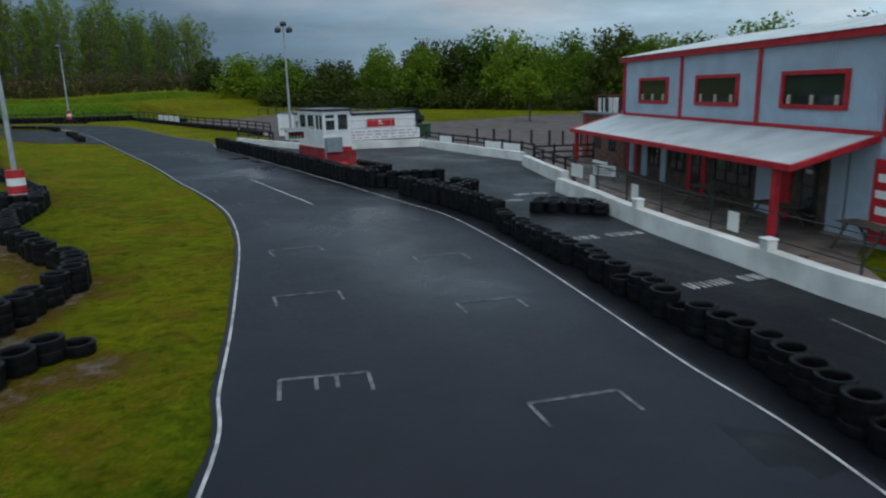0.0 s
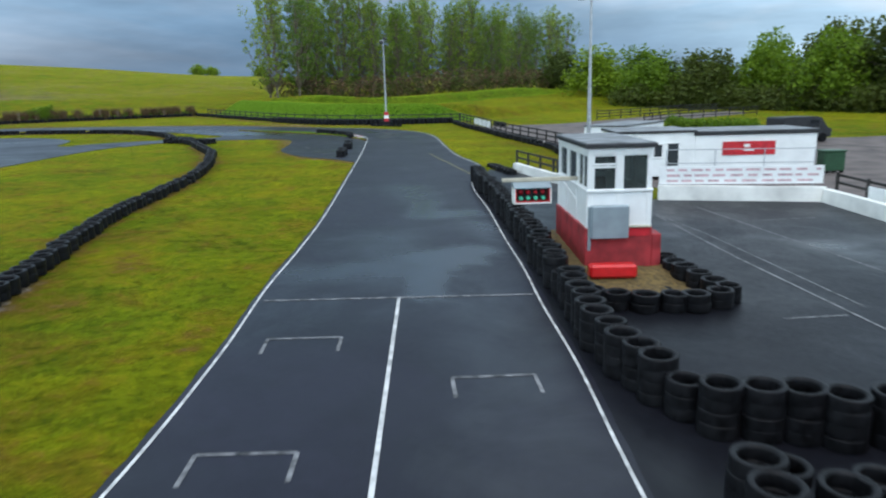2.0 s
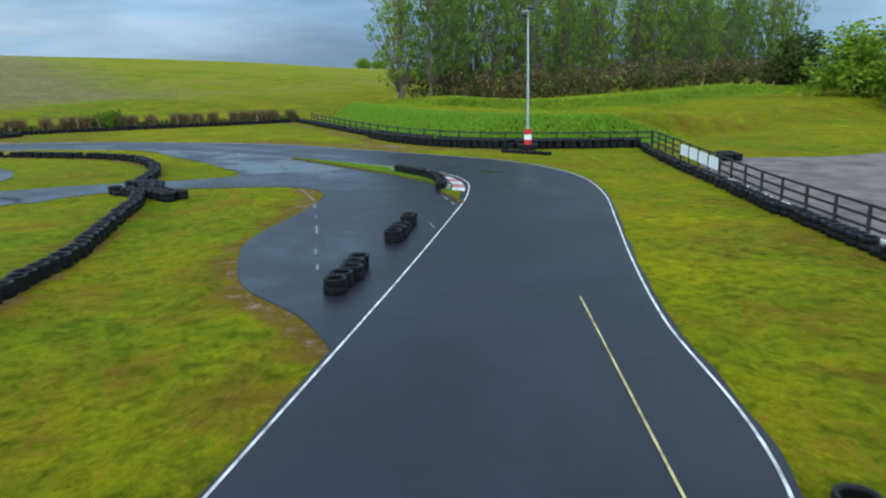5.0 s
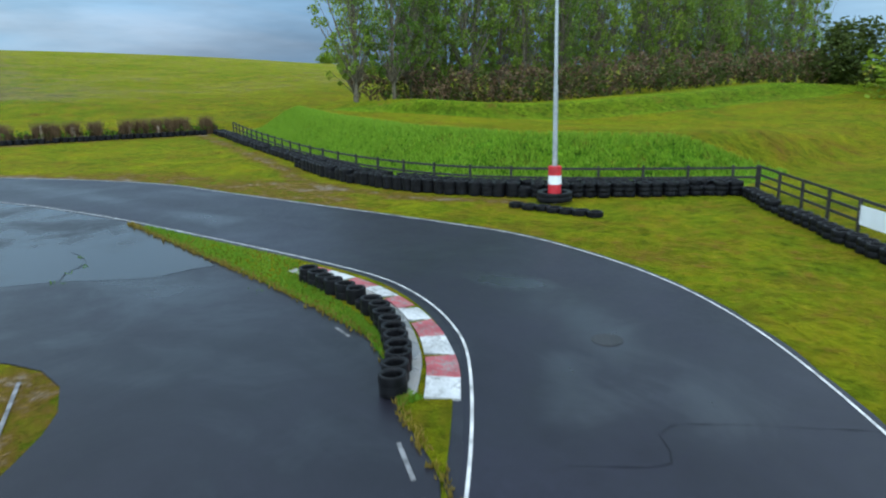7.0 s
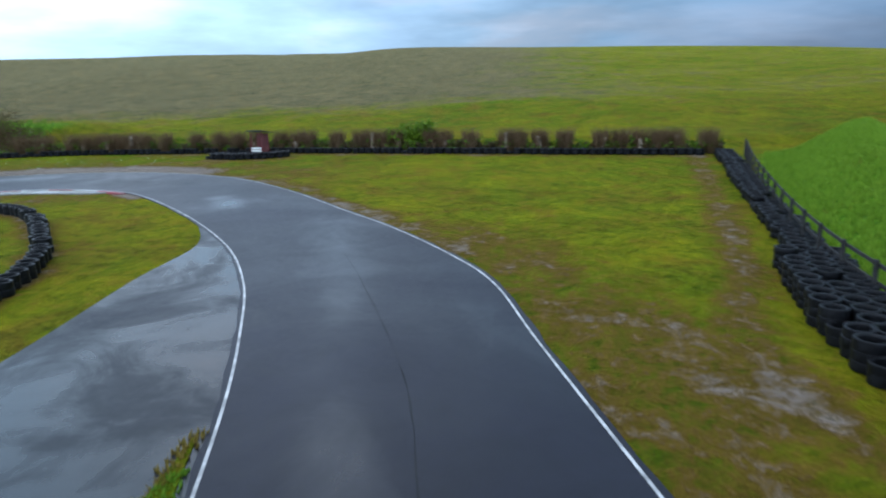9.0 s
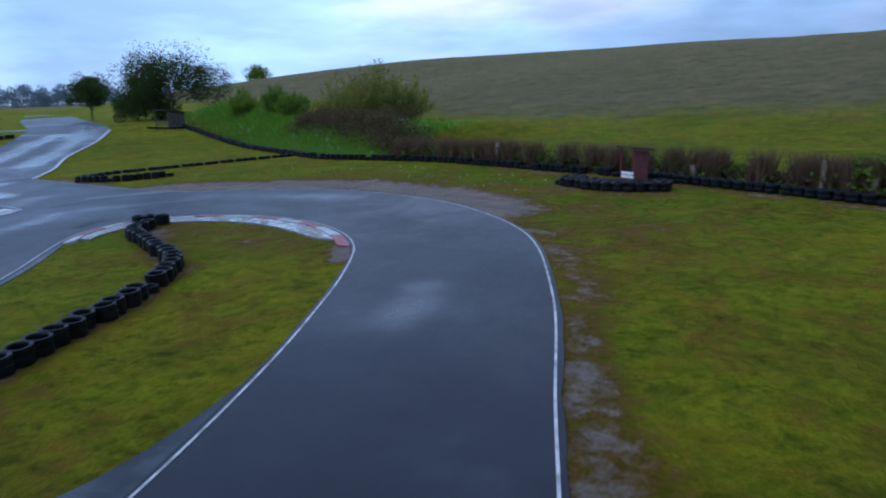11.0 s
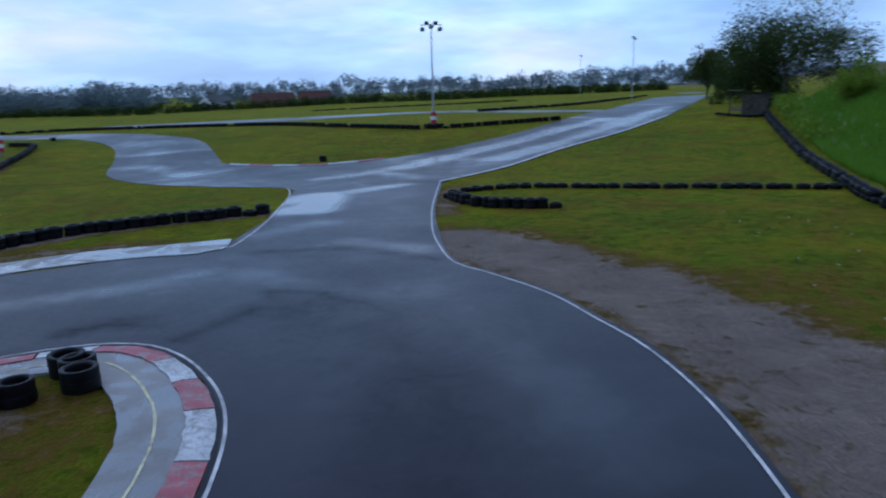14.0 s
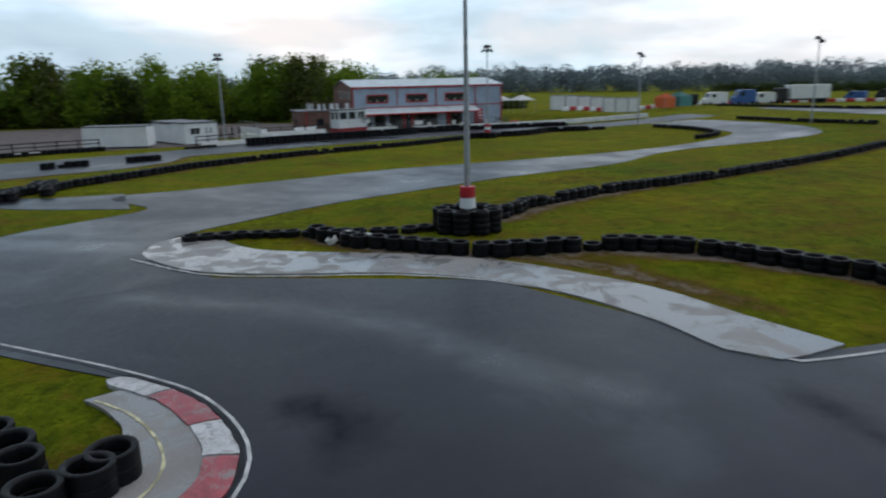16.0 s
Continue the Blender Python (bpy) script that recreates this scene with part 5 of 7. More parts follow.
# ---- paddock ----
sheet("paddock", spline([(-37.5, 80.6), (-33, 88), (-31.4, 96), (-29.6, 108), (-25.2, 124), (-21.5, 120), (-23.0, 109), (-24.2, 97), (-22.5, 89), (-16, 84), (-6, 82), (2, 92), (13, 107), (30, 103), (48, 90), (55, 62), (44, 44), (30, 44), (14, 40), (10.6, 35), (9.0, 41), (8.2, 43), (4.8, 46.6), (-0.2, 53.0), (-6.2, 50), (-9.2, 50), (-12.5, 52.4), (-17, 60.8), (-28, 71.2)], 2.0, True),
      M_GRAVEL, 0.016, "grey-brown gravel and worn asphalt paddock", "paddock")
sheet("clubhouse_terrace", [(10.2, 34.6), (10.9, 31.4), (10.7, 29.5), (12.4, 24.4), (13.6, 21.0), (15.0, 17.8), (17.5, 11.6), (24, 11), (20, 22), (14, 38), (9.4, 40)], M_TERRACE, 0.06, "dull tan paved terrace in front of the clubhouse", "terrace")


def window_part(parent, w, h, at, rz, frame_mat, rim=0.07, bars=0, depth=0.06, name="window", glass=None):
    """A window: frame of four bars, a recessed pane and mullions."""
    M = Matrix.Translation(at) @ Matrix.Rotation(rz, 4, "Z")
    bm = bmesh.new()
    for sx in (-1, 1):
        box(bm, (rim, depth, h), (sx * (w / 2 - rim / 2), 0, 0), bevel=0.006)
    for sz in (-1, 1):
        box(bm, (w - 2 * rim, depth, rim), (0, 0, sz * (h / 2 - rim / 2)), bevel=0.006)
    for k in range(bars):
        box(bm, (rim * 0.7, depth * 0.8, h - 2 * rim), (-w / 2 + w * (k + 1) / (bars + 1), 0, 0))
    f = part(name, bm, frame_mat, parent)
    f.matrix_local = M
    bm = bmesh.new()
    box(bm, (w - 2 * rim + 0.01, 0.012, h - 2 * rim + 0.01))
    g = part("pane", bm, glass or M_GLASS, f)
    g.visible_shadow = glass is None
    g.matrix_local = Matrix.Translation((0, 0.012, 0))
    return f


# ---- control tower ----
def control_tower():
    t = empty("control_tower", -2.62, 35.29, radians(39.5))
    W, Dp = 1.6, 3.95
    bm = bmesh.new()
    box(bm, (W + 0.1, Dp + 0.1, 1.3), (W / 2 - 0.01, Dp / 2, 0.55), bevel=0.02)
    base = part("base", bm, M_RED_OLD, t, "weathered red painted block base")
    part("side_block", box(bmesh.new(), (0.24, 1.1, 1.0), (W + 0.16, 0.5, 0.52), bevel=0.02), M_RED_OLD, base)
    part("paint_band", box(bmesh.new(), (0.74, 0.012, 0.2), (1.2, -0.058, 1.08)), M_RED, base, "strip of fresh bright red paint")
    part("ledge", box(bmesh.new(), (0.78, 0.1, 0.05), (1.2, -0.05, 1.225), bevel=0.01), M_BEIGE, base, "pale stained sill ledge")
    lo, sill, hi, th = 1.2, 2.13, 3.2, 0.08

    def piece(name, size, at, bevel=0.008):
        part(name, box(bmesh.new(), size, at, bevel=bevel), M_WHITE, t)

    low = sill - lo
    for y in (th / 2, Dp - th / 2):
        piece("wall", (W, th, low), (W / 2, y, lo + low / 2))
    for x in (th / 2, W - th / 2):
        piece("wall", (th, Dp - 2 * th, low), (x, Dp / 2, lo + low / 2), 0)
    for x in (-0.012, W + 0.012):
        for y in (0.06, 1.34, 2.64, Dp - 0.06):
            piece("batten", (0.024, 0.11, low + 0.02), (x, y, lo + low / 2), 0.004)
    for x in (0.06, 0.8, W - 0.06):
        piece("batten", (0.11, 0.024, low), (x, -0.012, lo + low / 2), 0.004)
    piece("sill", (W + 0.05, 0.07, 0.06), (W / 2, -0.012, sill + 0.01), 0.008)
    for x in (-0.012, W + 0.012):
        piece("sill", (0.07, Dp, 0.06), (x, Dp / 2, sill + 0.01), 0.008)
    for x, y in ((0.06, 0.06), (W - 0.06, 0.06), (0.06, Dp - 0.06), (W - 0.06, Dp - 0.06), (0.8, 0.06), (0.06, 1.34), (0.06, 2.64), (W - 0.06, 1.34), (W - 0.06, 2.64), (0.8, Dp - 0.06)):
        piece("post", (0.12, 0.12, hi - sill), (x, y, (sill + hi) / 2), 0)
    for y in (0.052, Dp - 0.052):
        piece("lintel", (W + 0.01, 0.13, 0.16), (W / 2, y, hi - 0.08))
    for x in (0.052, W - 0.052):
        piece("lintel", (0.13, Dp - 0.26, 0.16), (x, Dp / 2, hi - 0.08), 0)
    hh = hi - 0.16 - sill
    zc = sill + hh / 2
    window_part(t, 0.62, hh * 0.68, (0.43, 0.05, zc - hh * 0.16), 0, M_WHITE, 0.05, glass=M_CLEAR)
    window_part(t, 0.62, hh * 0.3, (0.43, 0.05, zc + hh * 0.35), 0, M_WHITE, 0.05, glass=M_CLEAR)
    window_part(t, 0.68, hh, (1.2, 0.05, zc), 0, M_WHITE, 0.04, glass=M_CLEAR)
    for y in (0.7, 1.99, 3.28):
        window_part(t, 1.16, hh, (0.05, y, zc), -math.pi / 2, M_WHITE, 0.06, 1 if y < 1 else 0, glass=M_CLEAR)
        window_part(t, 1.16, hh, (W - 0.05, y, zc), math.pi / 2, M_WHITE, 0.06, glass=M_CLEAR)
    window_part(t, 0.62, hh, (0.43, Dp - 0.05, zc), math.pi, M_WHITE, 0.06, glass=M_CLEAR)
    window_part(t, 0.68, hh, (1.2, Dp - 0.05, zc), math.pi, M_WHITE, 0.06, glass=M_CLEAR)
    part("desk", box(bmesh.new(), (1.35, 0.5, 0.05), (0.8, 0.42, lo + 0.78), bevel=0.01), M_BARK, t, "brown desk inside the cabin")
    seat = part("chair", box(bmesh.new(), (0.42, 0.4, 0.08), (0.6, 1.2, lo + 0.48), bevel=0.03), M_DARKTRIM, t, "dark desk chair inside the cabin")
    part("chair_back", box(bmesh.new(), (0.4, 0.06, 0.62), (0.6, 1.42, lo + 0.82), bevel=0.03), M_DARKTRIM, seat)
    part("chair_stem", rod(bmesh.new(), (0.6, 1.2, lo), (0.6, 1.2, lo + 0.46), 0.03), M_DARKTRIM, seat)
    part("paper", box(bmesh.new(), (0.3, 0.21, 0.01), (0.3, 0.4, lo + 0.812), rz=0.2), M_BEIGE, t, "sheet of paper on the desk")
    part("floor", box(bmesh.new(), (W - 0.18, Dp - 0.18, 0.04), (W / 2, Dp / 2, lo + 0.03)), M_FELT, t)
    roof = part("roof", box(bmesh.new(), (W + 0.18, Dp + 0.2, 0.1), (W / 2, Dp / 2, hi + 0.05), bevel=0.012), M_DARKTRIM, t, "flat roof with dark fascia")
    part("roof_felt", box(bmesh.new(), (W + 0.1, Dp + 0.12, 0.03), (W / 2, Dp / 2, hi + 0.112), bevel=0.008), M_FELT, roof, "wet grey roofing felt")
    b = part("equipment_box", box(bmesh.new(), (0.92, 0.24, 0.82), (0.52, -0.17, 1.38), bevel=0.02), M_GREYBOX, t, "pale grey metal box on the front wall")
    part("bracket", box(bmesh.new(), (0.06, 0.1, 1.1), (0.03, -0.1, 1.2)), M_GREYBOX, b)
    return tagged(t, "small white control tower with windows on a red base", "control tower")


tower = control_tower()


def start_light():
    t = empty("start_light", -3.1, 36.2, math.atan2(0.656, 0.755), z=gz(-3.1, 36.2) - 0.06)
    bm = bmesh.new()
    box(bm, (2.2, 0.1, 0.1), (-1.12, 0.3, 2.36), bevel=0.01)
    part("arm", bm, M_BEIGE, t, "weathered beige timber arm")
    bm = bmesh.new()
    rod(bm, (-0.6, 0.3, 2.32), (-0.02, 0.3, 1.5), 0.02)
    part("brace", bm, M_WHITE, t)
    bm = bmesh.new()
    c = (-1.45, 0.15, 1.98)
    for s in (-1, 1):
        box(bm, (0.04, 0.42, 0.4), (c[0] + s * 0.48, c[1], c[2]))
    box(bm, (1.0, 0.42, 0.04), (c[0], c[1], c[2] - 0.2))
    box(bm, (0.92, 0.04, 0.4), (c[0], c[1] + 0.19, c[2]))
    case = part("case", bm, M_WHITE_DIRTY, t, "white box")
    bm = bmesh.new()
    v = [bm.verts.new((c[0] + x, c[1] + y, c[2] + z)) for x in (-0.5, 0.5) for y, z in ((-0.25, 0.19), (0.23, 0.19), (0.23, 0.36), (-0.25, 0.22))]
    bm.faces.new(v[:4])
    bm.faces.new(v[4:][::-1])
    for q in range(4):
        bm.faces.new((v[q], v[4 + q], v[4 + (q + 1) % 4], v[(q + 1) % 4]))
    bmesh.ops.recalc_face_normals(bm, faces=bm.faces[:])
    part("hood", bm, M_GREYBOX, case, "sloping grey sheet hood")
    bm = bmesh.new()
    for s in (-1, 1):
        box(bm, (0.03, 0.4, 0.36), (c[0] + s * 0.443, c[1] - 0.01, c[2]))
    box(bm, (0.86, 0.4, 0.02), (c[0], c[1] - 0.01, c[2] - 0.168))
    part("liner", bm, M_RED, case, "red painted lining")
    dark = plain("signal_red_glass", (0.6, 0.015, 0.03), 0.2, 0, 0.1)
    green = plain("signal_green_glass", (0.04, 0.5, 0.3), 0.2, 0, 0.1)
    bm = bmesh.new()
    box(bm, (0.84, 0.03, 0.36), (c[0], c[1] + 0.15, c[2]))
    part("backplate", bm, M_DARKTRIM, case)
    for k in range(4):
        for y, z, m in ((-0.02, 0.07, dark), (-0.1, -0.09, green)):
            bm = bmesh.new()
            x = c[0] - 0.3 + 0.2 * k
            bmesh.ops.create_uvsphere(bm, u_segments=12, v_segments=8, radius=0.062, matrix=Matrix.Translation((x, c[1] + y, c[2] + z)))
            rod(bm, (x, c[1] + y, c[2] + z), (x, c[1] + 0.14, c[2] + z), 0.05, seg=10)
            part("lamp", bm, m, case, "red signal lamp, unlit" if z > 0 else "green signal lamp, unlit")
    bm = bmesh.new()
    box(bm, (0.07, 0.07, 1.45), (-0.12, 0.22, 1.72), bevel=0.008)
    part("post", bm, M_BEIGE, t, "weathered timber post on the tower corner")
    return tagged(t, "white start signal box with red and green lamps on an arm", "signal light")


start_light()
bm = bmesh.new()
box(bm, (1.15, 0.42, 0.34), (0, 0, 0.19), bevel=0.06)
red_box = part("red_barrier_block", bm, plain("bright_red_plastic", (0.62, 0.015, 0.015), 0.35, 0, 0.06), None)
red_box.matrix_world = pose(-1.8, 35.05, gz(-1.8, 35.05) + 0.1, -4, 0, 37)
tagged(red_box, "bright red plastic barrier block on the straw", "barrier block")


def straw_z(x, y):
    """Straw and earth heaped against the foot of the tower."""
    near = polyline_distance(x, y, [(-5.1, 38.3), (-2.62, 35.29), (-1.4, 36.3), (-2.4, 37.6)])
    return track_z(x, y) + 0.2 * smooth(1.3, 0.2, near) + 0.04 * noise.noise((x * 2.5, y * 2.5, 1))


sheet("straw_bed", spline([(-3.5, 35.3), (-2.3, 34.2), (-1.3, 33.7), (-0.2, 34.4), (0.5, 35.3), (-0.5, 36.3), (-1.3, 37.6), (-3.0, 39.6), (-5.9, 39.3), (-5.4, 37.6)], 0.4, True), M_STRAW, 0.032, "yellow-brown straw and earth round the tower", "straw", ground=straw_z, reach=0.5)


# ---- white cabins ----
def white_cabin(x, y, rz, length, depth, height, label, windows=(), sign=None, fascia=0.14, end_windows=()):
    t = empty("site_cabin", x, y, rz)
    bm = bmesh.new()
    box(bm, (length, depth, height), (length / 2, depth / 2, height / 2 + 0.15), bevel=0.02)
    part("body", bm, M_WHITE, t, "white painted panel walls")
    bm = bmesh.new()
    box(bm, (length + 0.14, depth + 0.14, fascia), (length / 2, depth / 2, height + 0.15 + fascia / 2), bevel=0.01)
    r = part("roof", bm, M_DARKTRIM, t, "flat roof with dark edge")
    bm = bmesh.new()
    box(bm, (length + 0.04, depth + 0.04, 0.03), (length / 2, depth / 2, height + 0.16 + fascia), bevel=0.005)
    part("roof_felt", bm, M_FELT, r)
    for cx, w, h, z in windows:
        window_part(t, w, h, (cx, -0.015, z), 0, M_WHITE, 0.06, 1 if w > 1 else 0)
    for cy, w, h, z in end_windows:
        window_part(t, w, h, (-0.015, cy, z), -math.pi / 2, M_WHITE, 0.06, 1)
    if sign:
        bm = bmesh.new()
        box(bm, (2.5, 0.03, 0.65), (sign[0], -0.03, sign[1]), bevel=0.006)
        s = part("sign", bm, M_RED, t, "red sign with small white marks")
        bm = bmesh.new()
        box(bm, (0.28, 0.012, 0.16), (sign[0] - 0.1, -0.052, sign[1] + 0.12), bevel=0.004)
        box(bm, (0.5, 0.012, 0.06), (sign[0], -0.052, sign[1] - 0.1))
        part("mark", bm, M_WHITE, s)
    return tagged(t, label, "cabin", "white site cabins")


CAB = radians(36.5)
white_cabin(-9.06, 51.04, CAB, 3.78, 3.5, 2.1, "white flat-roofed site cabin with dark windows", [(1.48, 0.46, 0.7, 1.4), (2.02, 0.5, 0.7, 1.4), (2.74, 0.64, 1.2, 1.2)], end_windows=[(0.7, 0.3, 0.75, 1.45), (1.2, 0.3, 0.75, 1.45), (2.4, 1.1, 0.75, 1.45)], fascia=0.1)
white_cabin(-6.02, 53.29, CAB, 5.75, 3.4, 2.0, "white flat-roofed site cabin with a red sign", sign=(2.55, 1.5), fascia=0.18)
white_cabin(-13.7, 63.0, -math.pi / 2, 6.2, 2.4, 1.95, "long plain white storage container", fascia=0.05)


def banner_fence():
    """A white banner with lines of unreadable marks on the pit wall, and a thin handrail over it."""
    t = empty("banner_fence", -5.3, 47.0, math.atan2(3.25, 5.5))
    inner = part("banner", box(bmesh.new(), (6.3, 0.03, 0.72), (3.15, 0.06, 0.98), bevel=0.006), M_WHITE, t, "white banner with lines of faint red marks")
    rnd = random.Random(3)
    for row in range(3):
        x = 0.3
        while x < 5.9:
            w = rnd.uniform(0.18, 0.6)
            part("mark", box(bmesh.new(), (min(w, 6.0 - x), 0.006, 0.09), (x + w / 2, 0.04, 1.2 - 0.22 * row)), M_FAINT_RED, inner)
            x += w + rnd.uniform(0.1, 0.22)
    for k in range(4):
        part("rail_post", rod(bmesh.new(), (0.3 + 1.9 * k, 0.3, 0), (0.3 + 1.9 * k, 0.3, 2.0), 0.022), M_GALV, t)
    for z in (1.45, 2.0):
        part("handrail", rod(bmesh.new(), (0.3, 0.3, z), (6.0, 0.3, z), 0.018, seg=6), M_GALV, t, "thin galvanised handrail")
    return tagged(t, "white banner on the pit wall below the cabins", "banner")


M_FAINT_RED = plain("faded_red_print", (0.62, 0.42, 0.44), 0.6, 0, 0.2, 6.0)
banner_fence()


# ---- clubhouse ----
def clubhouse():
    t = empty("clubhouse", 13.72, 37.16, radians(-74.6), z=gz(15, 30))
    L, Dp, E = 23.0, 12.0, 5.86
    bm = bmesh.new()
    # upper wall in ribbed cladding, with real window openings
    wins = [(1.95, 5.18, 3.73, 4.95), (7.83, 11.13, 3.73, 4.95), (13.81, 17.07, 3.73, 4.95)]

    def ribbed(x0, x1, z0, z1):
        n = max(1, int((x1 - x0) / 0.15))
        for k in range(n):
            a, b = x0 + (x1 - x0) * k / n, x0 + (x1 - x0) * (k + 1) / n
            m = a + (b - a) * 0.55
            q = [(a, 0), (m, 0), (m + 0.02, 0.03), (b - 0.02, 0.03), (b, 0)]
            for (xa, ya), (xb, yb) in zip(q, q[1:]):
                bm.faces.new([bm.verts.new(v) for v in ((xa, ya, z0), (xb, yb, z0), (xb, yb, z1), (xa, ya, z1))])

    ribbed(0, L, 4.95, E)
    ribbed(0, L, 3.0, 3.73)
    edges = [0] + [v for w in wins for v in w[:2]] + [L]
    for a, b in zip(edges[::2], edges[1::2]):
        ribbed(a, b, 3.73, 4.95)
    ribbed(17.4, L, -0.4, 3.0)
    bmesh.ops.remove_doubles(bm, verts=bm.verts[:], dist=0.001)
    box(bm, (0.1, Dp, E), (L, Dp / 2, E / 2))
    box(bm, (L, 0.1, E), (L / 2, Dp, E / 2))
    part("wall", bm, M_CLAD, t, "pale blue-grey ribbed metal cladding")
    bm = bmesh.new()
    box(bm, (0.15, Dp, E), (0.07, Dp / 2 + 0.05, E / 2))
    v = [bm.verts.new(p) for p in ((0.0, 0, E), (0.0, Dp, E), (0.0, Dp / 2, 6.95), (0.14, 0, E), (0.14, Dp, E), (0.14, Dp / 2, 6.95))]
    for f in ((0, 2, 1), (3, 4, 5), (0, 3, 5, 2), (2, 5, 4, 1)):
        bm.faces.new([v[i] for i in f])
    gable = part("gable_wall", bm, M_BRICK, t, "brown brick gable wall")
    for k in range(3):
        window_part(t, 0.9, 1.1, (-0.02, 2.2 + 2.6 * k, 4.9), -math.pi / 2, M_WHITE, 0.08)
    for a, b, c, d in wins:
        window_part(t, b - a, d - c, ((a + b) / 2, -0.03, (c + d) / 2), 0, M_RED, 0.14, 0, 0.14)
        bm = bmesh.new()
        for f in (0.14, 0.5, 0.86):
            box(bm, (0.17, 0.05, 0.3), (a + (b - a) * f, -0.06, c + 0.3), bevel=0.02)
        part("sill_ornament", bm, M_BEIGE, t, "small pale things on the window sill")
    bm = bmesh.new()
    box(bm, (L + 0.5, 0.22, 0.24), (L / 2, -0.12, E + 0.06), bevel=0.02)
    part("gutter", bm, M_RED, t, "red gutter and fascia")
    for x in (0.02, 6.5, 12.47, 18.7):
        bm = bmesh.new()
        rod(bm, (x, -0.07, 3.1), (x, -0.07, E), 0.075, seg=8)
        part("downpipe", bm, M_RED, t)
    bm = bmesh.new()
    box(bm, (L, 0.08, 0.12), (L / 2, -0.02, 3.14))
    box(bm, (0.18, 0.18, E), (L, 0, E / 2))
    part("trim", bm, M_RED, t)
    # ridged roof
    bm = bmesh.new()
    n = 60
    ribs = []
    for k in range(n):
        a, b = -0.25 + (L + 0.5) * k / n, -0.25 + (L + 0.5) * (k + 1) / n
        m = a + (b - a) * 0.8
        ribs += [(a, 0.0), (m, 0.0), (m + 0.02, 0.03), (b - 0.02, 0.03)]
    ribs.append((L + 0.25, 0.0))
    rows = [[bm.verts.new((x, y, z + h)) for x, h in ribs] for y, z in ((-0.3, E + 0.18), (Dp / 2, 7.05), (Dp + 0.3, E + 0.18))]
    for lo, hi in zip(rows, rows[1:]):
        for k in range(len(ribs) - 1):
            bm.faces.new((lo[k], lo[k + 1], hi[k + 1], hi[k]))
    part("roof", bm, M_ROOF, t, "pale ribbed sheet-metal roof")
    # canopy
    bm = bmesh.new()
    x0, x1, w, top, low = -0.92, 18.5, 2.65, 3.08, 2.33
    n = 40
    for k in range(n):
        a, b = x0 + (x1 - x0) * k / n, x0 + (x1 - x0) * (k + 1) / n
        for dz in (0, -0.07):
            v = [bm.verts.new(p) for p in ((a, -w, low + dz), (b, -w, low + dz), (b, 0, top + dz), (a, 0, top + dz))]
            bm.faces.new(v if dz == 0 else v[::-1])
    c = part("canopy", bm, M_ROOF, t, "pale lean-to canopy roof")
    bm = bmesh.new()
    box(bm, (x1 - x0 + 0.1, 0.12, 0.2), ((x0 + x1) / 2, -w - 0.03, low - 0.04), bevel=0.02)
    part("fascia", bm, M_RED, c, "red painted fascia")
    for x in (x0, x1):
        bm = bmesh.new()
        slope = math.atan2(top - low, w)
        box(bm, (0.1, math.hypot(w, top - low), 0.2), (x, -w / 2, (top + low) / 2 - 0.05), rx=slope, bevel=0.02)
        part("fascia", bm, M_RED, c)
    for x in (-0.6, 17.6):
        part("post", box(bmesh.new(), (0.2, 0.2, low - 0.1), (x, -w + 0.2, (low - 0.1) / 2), bevel=0.015), M_RED, c, "red painted post")
    # ground floor front under the canopy: dark openings between red posts and pale panels
    part("shop_front", box(bmesh.new(), (17.4, 0.12, 3.0), (8.7, 0.14, 1.5)), M_BARK, t, "dark brown ground-floor front")
    for x, wide, m in ((0.5, 0.24, M_RED), (1.1, 0.55, M_CLAD), (1.7, 0.34, M_RED), (2.7, 0.6, M_CLAD), (4.9, 0.5, M_CLAD), (7.5, 0.36, M_RED), (8.75, 0.36, M_RED), (13.3, 1.3, M_CLAD), (14.4, 0.5, M_RED), (16.9, 0.7, M_CLAD)):
        part("panel", box(bmesh.new(), (wide, 0.08, 2.6), (x, 0.05, 1.3), bevel=0.008), m, t)
    for x, wide in ((3.8, 1.2), (6.2, 1.5), (10.9, 2.6)):
        window_part(t, wide, 1.5, (x, 0.06, 1.45), 0, M_DARKTRIM, 0.08, 2 if wide > 2 else 1)
    for x in (8.12, 15.6):
        d = part("door", box(bmesh.new(), (0.82, 0.06, 2.05), (x, 0.06, 1.05), bevel=0.01), M_DARKTRIM, t, "dark glazed door")
        part("pane", box(bmesh.new(), (0.56, 0.02, 1.5), (x, 0.02, 1.2)), M_GLASS, d)
        part("notice", box(bmesh.new(), (0.3, 0.012, 0.12), (x, 0.005, 1.75)), M_WHITE, d, "small white notice")
    # tall sign panel at the south end
    bm = bmesh.new()
    box(bm, (0.9, 0.08, 2.3), (19.3, -0.35, 1.35), bevel=0.01)
    s = part("sign", bm, M_RED, t, "red and white sign panel")
    bm = bmesh.new()
    for k in range(4):
        box(bm, (0.6 - 0.12 * (k % 2), 0.02, 0.22), (19.3, -0.4, 0.65 + 0.45 * k))
    part("lettering_bar", bm, M_WHITE, s)
    return tagged(t, "two-storey blue-grey metal clubhouse with red trim and canopy", "clubhouse")


clubhouse()


